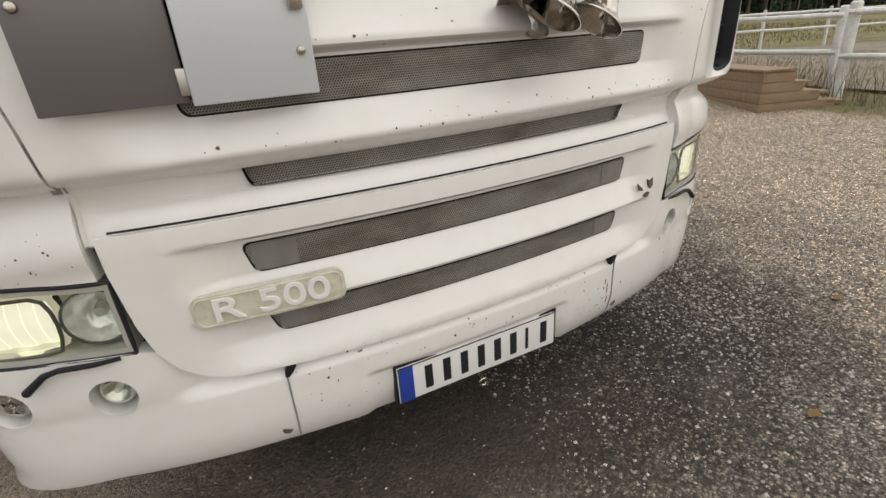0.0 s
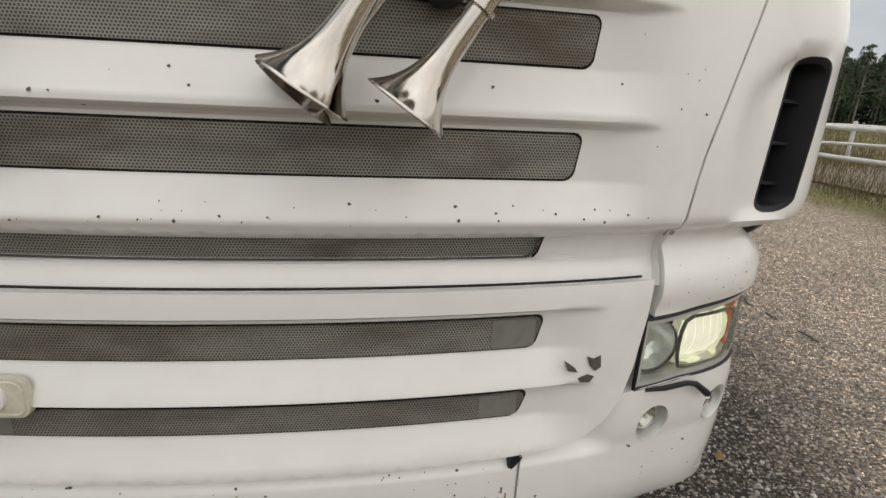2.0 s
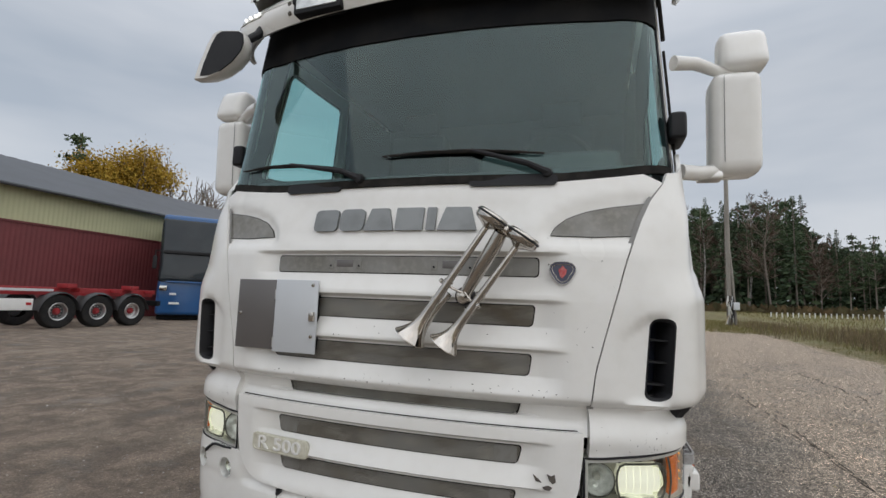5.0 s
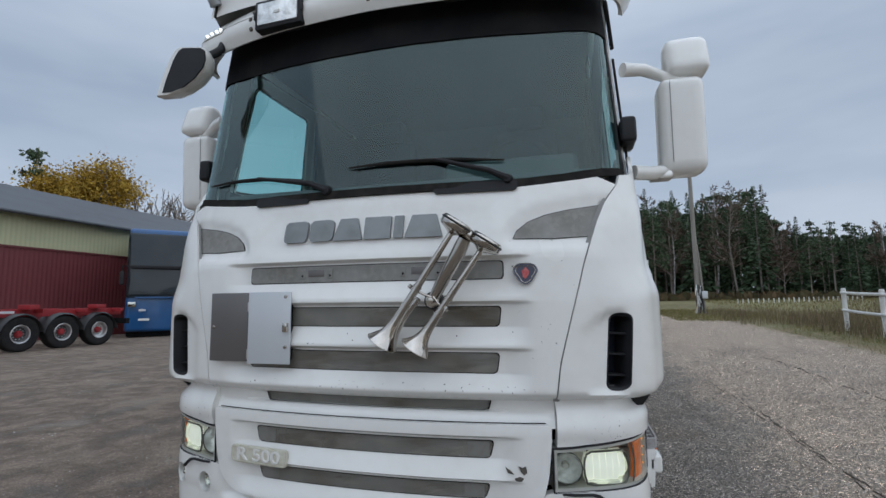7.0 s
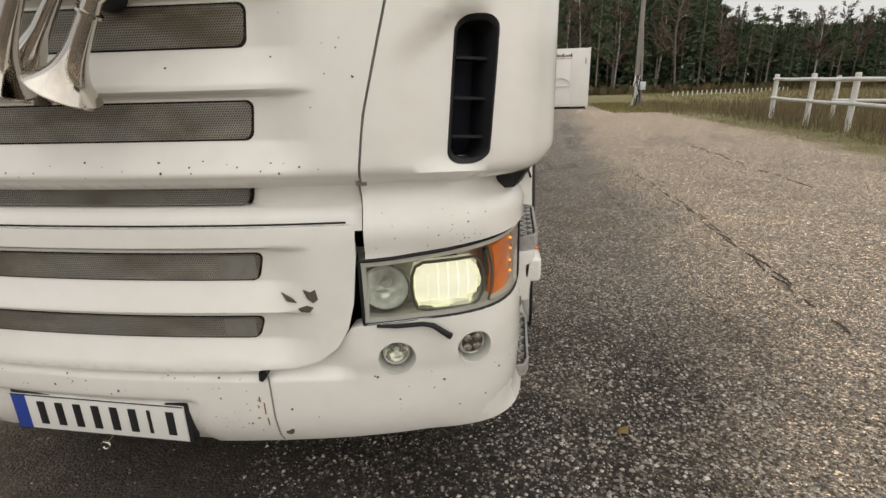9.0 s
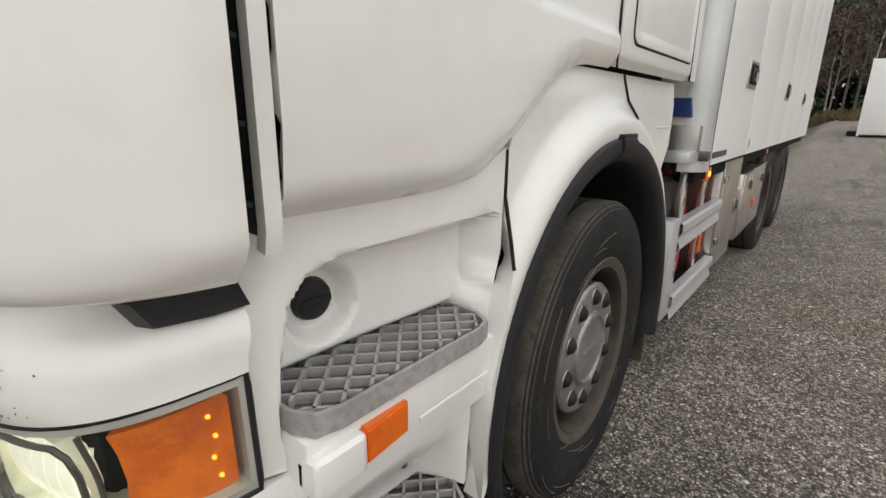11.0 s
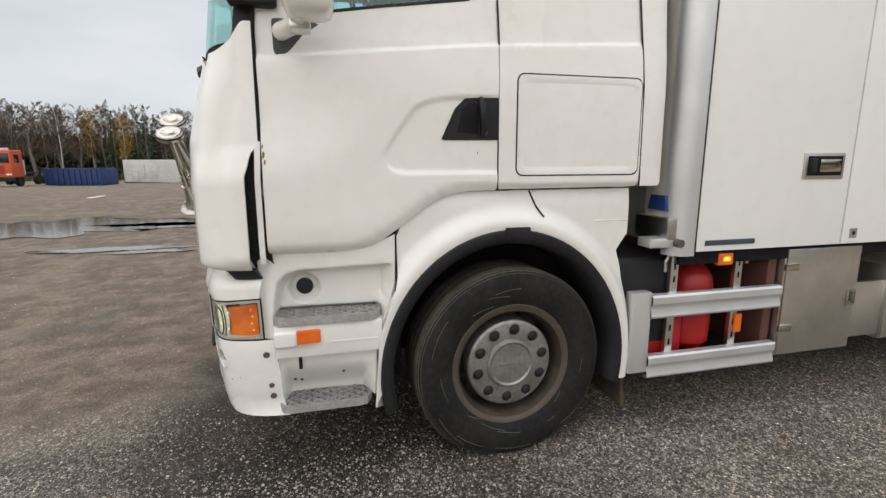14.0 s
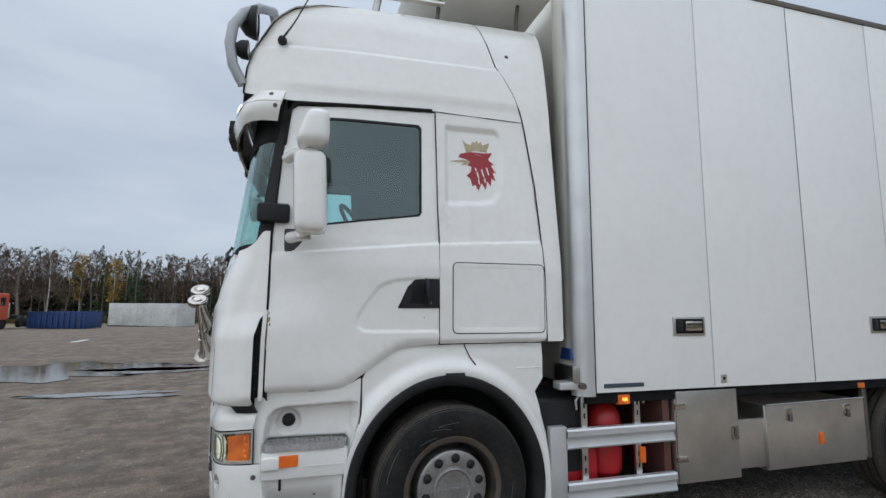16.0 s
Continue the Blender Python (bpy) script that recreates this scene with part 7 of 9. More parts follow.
    bm = box((1.238, 4.01, 0.425), (1.252, 5.05, 0.900), 0.006)
    for v in bm.verts:
        v.co.z += 0.012 * (v.co.y - 4.0) * (1 if v.co.z > 0.6 else 1.5)
    part("locker_door", bm, STEEL, t2)
    part("locker_lid_edge", tube([(1.252, 4.01, 0.898), (1.252, 5.05, 0.911)], 0.008, 8), CHROME, t2)
    for y in (4.236, 4.854):
        lt = part("latch", box((1.250, y - 0.035, 0.775), (1.260, y + 0.035, 0.865), 0.006), CHROME, t2, "chrome latch")
        part("latch_lever", box((1.260, y - 0.015, 0.765), (1.272, y + 0.015, 0.83), 0.004), CHIP, lt)
    part("marker_reflector", box((1.253, 4.535, 0.575), (1.263, 4.575, 0.665), 0.004), ORANGE_LENS, t2, "orange reflector")
    part("ladder_end", box((1.20, 5.07, 0.42), (1.235, 5.12, 0.98), 0.006), RIM, truck)
    part("marker_lamp", box((1.21, 5.02, 0.985), (1.245, 5.10, 1.03), 0.008), AMBER, truck, "small amber marker lamp")

HULL.append(NOSE_SEAT)
# ==== GROUND ====
def gz(x, y):
    """Height of the ground: level yard, rising to the field, falling far behind the yard."""
    back = smooth(11.0, 19.0, y)
    rise = smooth(1.5 - 4.0 * back, 4.5 - 3.2 * back, x)
    z = 0.034 * max(0.0, min(40.0, y) - 2) * rise
    z -= 0.021 * min(60.0, max(0.0, -x - 18))
    return z


def ground_mat():
    m = bpy.data.materials.new("gravel_and_grass_ground")
    m.use_nodes = True
    n, l = m.node_tree.nodes, m.node_tree.links
    b = n["Principled BSDF"]
    b.inputs["Roughness"].default_value = 0.9
    tc = n.new("ShaderNodeTexCoord")
    sep = n.new("ShaderNodeSeparateXYZ")
    l.new(tc.outputs["Object"], sep.inputs[0])

    def noise_(scale, detail=5, rough=0.55):
        t = n.new("ShaderNodeTexNoise")
        t.inputs["Scale"].default_value, t.inputs["Detail"].default_value, t.inputs["Roughness"].default_value = scale, detail, rough
        l.new(tc.outputs["Object"], t.inputs["Vector"])
        return t.outputs["Fac"]

    def math_(op, a, b_):
        t = n.new("ShaderNodeMath")
        t.operation = op
        for k, v in enumerate((a, b_)):
            if isinstance(v, (int, float)):
                t.inputs[k].default_value = v
            else:
                l.new(v, t.inputs[k])
        return t.outputs[0]

    def ramp_(v, lo, hi, a=0.0, c=1.0):
        t = n.new("ShaderNodeMapRange")
        t.interpolation_type = 'SMOOTHSTEP'
        t.inputs["From Min"].default_value, t.inputs["From Max"].default_value = lo, hi
        t.inputs["To Min"].default_value, t.inputs["To Max"].default_value = a, c
        l.new(v, t.inputs["Value"])
        return t.outputs[0]

    def mixc(f, a, c, mode='MIX'):
        t = n.new("ShaderNodeMix")
        t.data_type = 'RGBA'
        t.blend_type = mode
        if isinstance(f, float):
            t.inputs[0].default_value = f
        else:
            l.new(f, t.inputs[0])
        for k, v in ((6, a), (7, c)):
            if isinstance(v, tuple):
                t.inputs[k].default_value = (*v, 1)
            else:
                l.new(v, t.inputs[k])
        return t.outputs[2]

    big, mid = noise_(0.35, 4), noise_(1.6, 6)
    x, y = sep.outputs["X"], sep.outputs["Y"]
    wob = math_('MULTIPLY', math_('SUBTRACT', big, 0.5), 3.2)
    wob2 = math_('MULTIPLY', math_('SUBTRACT', mid, 0.5), 1.3)
    # crushed stone by the lorry, pale sandy gravel beyond, brown yard on the other side
    xe = math_('SUBTRACT', math_('SUBTRACT', math_('ADD', x, math_('MULTIPLY', wob, 0.5)), math_('MULTIPLY', y, 0.05)), ramp_(math_('ADD', y, wob2), 0.4, 2.2, 0.0, 0.48))
    pale = ramp_(math_('ADD', xe, math_('MULTIPLY', wob2, 1.4)), 1.40, 2.40)
    yard = ramp_(math_('ADD', math_('ADD', math_('ADD', x, math_('MULTIPLY', wob, 0.6)), math_('MULTIPLY', wob2, 0.7)), math_('MULTIPLY', y, 0.35)), 1.0, -0.2)
    # low y: dark damp stone, the lorry's contact shade also put into the colour
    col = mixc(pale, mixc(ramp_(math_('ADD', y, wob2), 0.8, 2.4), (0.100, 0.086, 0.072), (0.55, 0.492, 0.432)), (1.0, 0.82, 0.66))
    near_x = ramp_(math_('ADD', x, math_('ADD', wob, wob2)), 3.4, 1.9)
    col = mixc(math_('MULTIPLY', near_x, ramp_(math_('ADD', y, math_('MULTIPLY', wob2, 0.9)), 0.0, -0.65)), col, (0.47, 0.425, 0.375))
    col = mixc(yard, col, mixc(ramp_(noise_(3.0, 8, 0.65), 0.40, 0.62), (0.21, 0.162, 0.124), (0.355, 0.278, 0.212)))
    # trodden mud before the bumper, the shade under it put into the dark tone
    mud_shade_x = math_('MULTIPLY', ramp_(math_('ADD', x, math_('MULTIPLY', wob2, 0.5)), 0.80, 0.30), ramp_(math_('ADD', x, math_('MULTIPLY', wob2, 0.5)), -1.0, -0.3))
    col = mixc(math_('MULTIPLY', mud_shade_x, ramp_(math_('ADD', y, math_('MULTIPLY', wob2, 0.4)), -0.55, -0.15, 0.0, 0.85)), col, (0.078, 0.064, 0.052))
    # patches and wheel tracks
    bare = ramp_(pale, 0.0, 1.0, 1.0, 0.35)
    col = mixc(math_('MULTIPLY', ramp_(mid, 0.50, 0.70, 0.0, 0.62), bare), col, (0.092, 0.079, 0.068))
    mud = n.new("ShaderNodeMapping")
    mud.inputs["Scale"].default_value = (2.4, 0.30, 1)
    mud.inputs["Rotation"].default_value = (0, 0, radians(-8))
    l.new(tc.outputs["Object"], mud.inputs["Vector"])
    tr = n.new("ShaderNodeTexNoise")
    tr.inputs["Scale"].default_value, tr.inputs["Detail"].default_value = 0.9, 6
    l.new(mud.outputs[0], tr.inputs["Vector"])
    col = mixc(math_('MULTIPLY', ramp_(tr.outputs["Fac"], 0.55, 0.68, 0.0, 0.45), bare), col, (0.150, 0.122, 0.098))
    col = mixc(math_('MULTIPLY', ramp_(noise_(0.8, 5), 0.52, 0.66, 0.0, 0.52), bare), col, (0.42, 0.34, 0.26))
    # single stones
    def stones(scale, amount, base):
        v = n.new("ShaderNodeTexVoronoi")
        v.inputs["Scale"].default_value = scale
        l.new(tc.outputs["Object"], v.inputs["Vector"])
        s = n.new("ShaderNodeSeparateColor")
        l.new(v.outputs["Color"], s.inputs[0])
        g = n.new("ShaderNodeValToRGB")
        e = g.color_ramp.elements
        e[0].position, e[0].color = 0.0, (0.22, 0.215, 0.21, 1)
        e[1].position, e[1].color = 1.0, (2.3, 2.26, 2.2, 1)
        k = e.new(0.55)
        k.color = (0.75, 0.74, 0.72, 1)
        k = e.new(0.85)
        k.color = (1.5, 1.48, 1.45, 1)
        l.new(s.outputs[0], g.inputs[0])
        # gaps between stones darkened, their shade put into the colour
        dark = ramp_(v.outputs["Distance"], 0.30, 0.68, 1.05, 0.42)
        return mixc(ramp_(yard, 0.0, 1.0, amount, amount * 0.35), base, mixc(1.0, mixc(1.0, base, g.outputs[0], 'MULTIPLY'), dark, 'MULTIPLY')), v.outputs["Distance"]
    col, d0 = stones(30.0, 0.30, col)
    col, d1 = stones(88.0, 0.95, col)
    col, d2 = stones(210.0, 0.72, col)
    # grass side
    ex = math_('ADD', x, math_('ADD', math_('MULTIPLY', wob, 0.22), math_('MULTIPLY', wob2, 0.5)))
    g1 = ramp_(ex, 6.55, 7.25)
    g2 = ramp_(math_('SUBTRACT', y, math_('MULTIPLY', x, -1.2)), 27.0, 28.6)
    g3 = ramp_(x, 4.6, 5.2)
    grass = math_('MAXIMUM', g1, math_('MULTIPLY', g2, g3))
    far_l = ramp_(x, -58.0, -60.5)
    grass = math_('MAXIMUM', grass, far_l)
    gcol = mixc(ramp_(noise_(2.2, 6), 0.40, 0.62), (0.150, 0.140, 0.058), (0.225, 0.175, 0.090))
    gcol = mixc(ramp_(noise_(9.0, 5), 0.50, 0.70, 0.0, 0.6), gcol, (0.095, 0.105, 0.035))
    gcol = mixc(ramp_(noise_(0.12, 3), 0.42, 0.60, 0.0, 0.7), gcol, (0.225, 0.205, 0.090))
    col = mixc(grass, col, gcol)
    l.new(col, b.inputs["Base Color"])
    wet = ramp_(mid, 0.52, 0.70, 0.92, 0.62)
    l.new(wet, b.inputs["Roughness"])
    bp = n.new("ShaderNodeBump")
    bp.inputs["Strength"].default_value, bp.inputs["Distance"].default_value = 0.9, 0.012
    h = math_('ADD', math_('MULTIPLY', d1, -1.0), math_('MULTIPLY', d2, -0.5))
    l.new(h, bp.inputs["Height"])
    l.new(bp.outputs[0], b.inputs["Normal"])
    return m


def axis_steps(lo, hi, fine_lo, fine_hi, fine, ratio=1.25):
    out = list(np.arange(fine_lo, fine_hi + 1e-6, fine))
    d, v = fine, fine_hi
    while v < hi:
        d *= ratio
        v += d
        out.append(min(v, hi))
    d, v = fine, fine_lo
    while v > lo:
        d *= ratio
        v -= d
        out.insert(0, max(v, lo))
    return out


gx, gy = axis_steps(-900, 900, -24, 24, 0.8), axis_steps(-900, 900, -10, 30, 0.8)
rngn = np.random.RandomState(3)
verts = []
for yv in gy:
    for xv in gx:
        z = gz(xv, yv)
        if abs(xv) < 60 and abs(yv) < 60:
            z += 0.012 * noise.noise((xv * 0.6, yv * 0.6, 0.0)) * (0.0 if -1.6 < xv < 1.6 and -0.5 < yv < 9.5 else 1.0)
        if xv > 7.2:
            z += 0.05 * noise.noise((xv * 0.8, yv * 0.8, 3.0)) + 0.03
        verts.append((xv, yv, z))
W_ = len(gx)
faces = [(j * W_ + i, j * W_ + i + 1, (j + 1) * W_ + i + 1, (j + 1) * W_ + i) for j in range(len(gy) - 1) for i in range(W_ - 1)]
me = bpy.data.meshes.new("ground")
me.from_pydata(verts, [], faces)
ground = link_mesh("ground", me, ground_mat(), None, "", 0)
me.shade_smooth()
tagged(ground, "grey gravel yard running into dry grass field", "ground", kind="structure")


def soup(name, v, f, material, label, category, smooth_=False):
    """Uncountable small stuff as one mesh."""
    m_ = bpy.data.meshes.new(name)
    m_.from_pydata(v, [], f)
    ob = link_mesh(name, m_, material, None, "", 0)
    return tagged(ob, label, category, kind="stuff")


def island_mat(name, cols, rough=0.9, trans=0.0):
    """Colours picked island by island."""
    m = bpy.data.materials.new(name)
    m.use_nodes = True
    n, l = m.node_tree.nodes, m.node_tree.links
    b = n["Principled BSDF"]
    b.inputs["Roughness"].default_value = rough
    b.inputs["Specular IOR Level"].default_value = 0.25
    g = n.new("ShaderNodeNewGeometry")
    r = n.new("ShaderNodeValToRGB")
    e = r.color_ramp.elements
    e[0].position, e[0].color = 0.0, (*cols[0], 1)
    e[1].position, e[1].color = 1.0, (*cols[-1], 1)
    for i, c in enumerate(cols[1:-1]):
        e.new((i + 1) / (len(cols) - 1)).color = (*c, 1)
    l.new(g.outputs["Random Per Island"], r.inputs[0])
    t = n.new("ShaderNodeTexNoise")
    t.inputs["Scale"].default_value = 3.0
    tc = n.new("ShaderNodeTexCoord")
    l.new(tc.outputs["Object"], t.inputs["Vector"])
    mr = n.new("ShaderNodeMapRange")
    mr.inputs["To Min"].default_value, mr.inputs["To Max"].default_value = 0.7, 1.3
    l.new(t.outputs["Fac"], mr.inputs["Value"])
    mx = n.new("ShaderNodeMix")
    mx.data_type = 'RGBA'
    mx.blend_type = 'MULTIPLY'
    mx.inputs[0].default_value = 1.0
    l.new(r.outputs[0], mx.inputs[6])
    l.new(mr.outputs[0], mx.inputs[7])
    l.new(mx.outputs[2], b.inputs["Base Color"])
    return m


# loose stones, thickest where the way passes
def scatter_stones(fields, seed):
    rs = np.random.RandomState(seed)
    V, F = [], []
    base = np.array([(1, 0, 0), (0, 1, 0), (-1, 0, 0), (0, -1, 0), (0, 0, 1)])
    tri = ((0, 1, 4), (1, 2, 4), (2, 3, 4), (3, 0, 4))
    for x0, x1, y0, y1, count, lo, hi in fields:
        for _ in range(count):
            px, py = rs.uniform(x0, x1), rs.uniform(y0, y1)
            if px > 6.7 and py > 2:
                continue
            r = lo + (hi - lo) * rs.rand() ** 2.5
            a = rs.uniform(0, 6.283)
            c, s_ = math.cos(a), math.sin(a)
            k = len(V)
            z = gz(px, py) - r * 0.15
            for bx, by, bz in base:
                ux_, uy_ = bx * r * rs.uniform(0.7, 1.3), by * r * rs.uniform(0.6, 1.1)
                V.append((px + c * ux_ - s_ * uy_ + (rs.uniform(-0.3, 0.3) * r if bz else 0), py + s_ * ux_ + c * uy_, z + (bz * r * rs.uniform(0.5, 0.9))))
            F += [(k + i, k + j, k + q) for i, j, q in tri]
    return V, F


STONE = island_mat("loose_gravel", ((0.08, 0.074, 0.068), (0.20, 0.18, 0.16), (0.28, 0.25, 0.22), (0.36, 0.32, 0.28), (0.60, 0.56, 0.51)), 0.85)
v, f = scatter_stones(((0.2, 3.2, -1.6, 1.2, 14000, 0.004, 0.012), (1.2, 5.0, 0.0, 5.0, 18000, 0.004, 0.013), (1.3, 6.5, 5.0, 11.0, 9000, 0.006, 0.017), (-2.2, 0.8, -2.0, 1.0, 2200, 0.003, 0.009), (1.0, 3.4, -1.6, 3.6, 22000, 0.003, 0.010), (-1.2, 1.2, 0.5, 6.0, 4000, 0.004, 0.011), (-9, -1.5, -6, 6, 5000, 0.005, 0.016), (3.0, 6.6, -4.0, 3.0, 6000, 0.006, 0.017)), 5)
soup("loose_stones", v, f, STONE, "loose grey crushed stones on the yard", "gravel")

# fallen leaves
rs = np.random.RandomState(11)
V, F = [], []
for _ in range(900):
    if rs.rand() < 0.10:
        px, py = rs.uniform(-3, 5.5), rs.uniform(-3, 9)
    else:
        t = rs.rand()
        py = -4 + 24 * t
        px = 6.6 + 0.6 * rs.rand() ** 2 + rs.normal(0, 0.25)
    r, a, z = rs.uniform(0.012, 0.034), rs.uniform(0, 6.28), gz(px, py) + 0.008
    k = len(V)
    for q, (dx, dy) in enumerate(((1.3, 0), (0.3, 0.7), (-1, 0.15), (0.1, -0.7))):
        V.append((px + r * (dx * math.cos(a) - dy * math.sin(a)), py + r * (dx * math.sin(a) + dy * math.cos(a)), z + rs.uniform(0, 0.012)))
    F.append((k, k + 1, k + 2, k + 3))
soup("fallen_leaves", V, F, island_mat("dead_leaf", ((0.16, 0.08, 0.03), (0.28, 0.17, 0.06), (0.12, 0.06, 0.03), (0.35, 0.27, 0.10)), 0.8), "fallen brown and yellow leaves along the verge", "leaves")


# puddles in the yard
def puddle(cx, cy, rx, ry, seed, label):
    pts = []
    for k in range(160):
        a = 2 * math.pi * k / 160
        q = 1 + 0.5 * noise.noise((math.cos(a) * 1.6 + seed, math.sin(a) * 1.6, seed)) + 0.4 * noise.noise((math.cos(a) * 5 + seed, math.sin(a) * 5, 1.0)) + 0.25 * noise.noise((math.cos(a) * 14 + seed, math.sin(a) * 14, 2.0))
        pts.append((cx + rx * q * math.cos(a), cy + ry * q * math.sin(a)))
    bm = bmesh.new()
    vs_ = [bm.verts.new((x, y, 0.016)) for x, y in pts]
    f_ = bm.faces.new(vs_)
    bmesh.ops.triangulate(bm, faces=[f_])
    ob = part("puddle", bm, PUDDLE, None, "", 0)
    return tagged(ob, label, "puddle", kind="structure")


PUDDLE = mat("muddy_water", (0.10, 0.085, 0.068), 0.07, var=(0.13, 0.11, 0.085), vscale=1, vmix=0.5, spec=0.5, bump=0.05, bscale=5)
puddle(-9.6, -5.9, 1.75, 4.0, 2.3, "long muddy puddle reflecting the sky")
puddle(-6.1, -3.0, 0.24, 1.10, 7.1, "narrow muddy puddle")
puddle(-5.7, -2.3, 0.14, 0.55, 4.4, "small muddy puddle")
puddle(-9.6, -3.2, 0.30, 1.4, 9.2, "narrow muddy puddle")

# dark rut edge and broken crust in the pale gravel
V, F = [], []
for (ax_, ay_), (bx_, by_), w in (((3.0, 7.2), (2.97, 2.3), 0.012), ((3.05, 5.0), (2.9, 1.6), 0.010), ((4.6, 9.5), (4.7, 5.0), 0.010)):
    nseg = 60
    for k in range(nseg):
        t0, t1 = k / nseg, (k + 1) / nseg
        if noise.noise((k * 0.35, ax_, w * 90)) < -0.12:
            continue
        q = []
        for t in (t0, t1):
            x_, y_ = ax_ + (bx_ - ax_) * t + 0.08 * noise.noise((t * 9, ax_, 1)) + 0.03 * noise.noise((t * 31, ax_, 4)), ay_ + (by_ - ay_) * t
            ww = w * (0.35 + 1.1 * abs(noise.noise((t * 23, ay_, 2))))
            q += [(x_ - ww, y_, gz(x_, y_) + 0.003), (x_, y_, gz(x_, y_) + 0.012), (x_ + ww, y_, gz(x_, y_) + 0.003)]
        b0 = len(V)
        V += q
        F += [(b0, b0 + 1, b0 + 4, b0 + 3), (b0 + 1, b0 + 2, b0 + 5, b0 + 4)]
soup("dirt_crumbs", V, F, mat("dark_dirt", (0.085, 0.073, 0.062), 0.95, var=(0.15, 0.125, 0.10), vscale=12, vmix=0.8), "dark crumbled dirt along a wheel rut", "dirt")

# ==== VEGETATION ====
def blades(fields, seed):
    """Fields of stalks: (x0, x1, y0, y1, count, height, width, lean)."""
    rs = np.random.RandomState(seed)
    V, F = [], []
    for x0, x1, y0, y1, count, hgt, wid, lean in fields:
        for _ in range(count):
            px, py = rs.uniform(x0, x1), rs.uniform(y0, y1)
            h = hgt * rs.uniform(0.4, 1.15)
            a = rs.uniform(0, 6.283)
            dx, dy = math.cos(a) * wid, math.sin(a) * wid
            lx, ly = rs.normal(0, lean) * h, rs.normal(0, lean) * h
            z = gz(px, py) - 0.02
            k = len(V)
            V += [(px - dx, py - dy, z), (px + dx, py + dy, z), (px + dx * 0.7 + lx * 0.4, py + dy * 0.7 + ly * 0.4, z + h * 0.55), (px - dx * 0.7 + lx * 0.4, py - dy * 0.7 + ly * 0.4, z + h * 0.55), (px + lx, py + ly, z + h)]
            F += [(k, k + 1, k + 2, k + 3), (k + 3, k + 2, k + 4)]
    return V, F


GRASS = island_mat("dry_grass", ((0.20, 0.165, 0.065), (0.14, 0.145, 0.045), (0.29, 0.225, 0.11), (0.115, 0.135, 0.035)), 0.9)
WEED = island_mat("dead_weed_stalks", ((0.15, 0.11, 0.07), (0.23, 0.17, 0.105), (0.12, 0.095, 0.062), (0.17, 0.15, 0.07)), 0.95)
v, f = blades(((6.9, 8.0, -4, 17, 7000, 0.10, 0.006, 0.5), (7.6, 16, 3, 24, 20000, 0.17, 0.009, 0.45), (4.9, 9, 19, 27, 7000, 0.16, 0.009, 0.4), (10, 42, 10, 46, 16000, 0.20, 0.022, 0.4), (8, 20, -8, 4, 5000, 0.12, 0.010, 0.5)), 21)
soup("field_grass", v, f, GRASS, "short dry yellow-green field grass", "grass")
v, f = blades(((7.9, 9.6, 4, 18, 2600, 0.58, 0.006, 0.24), (7.4, 8.6, 0.5, 4, 500, 0.6, 0.006, 0.25), (9.6, 16, 9, 22, 3800, 0.62, 0.008, 0.22), (6.6, 10, 17, 25, 1400, 0.5, 0.007, 0.2), (16, 34, 14, 40, 2600, 0.55, 0.012, 0.20)), 22)
soup("tall_weeds", v, f, WEED, "tall dead brown weeds behind the fence", "weeds")


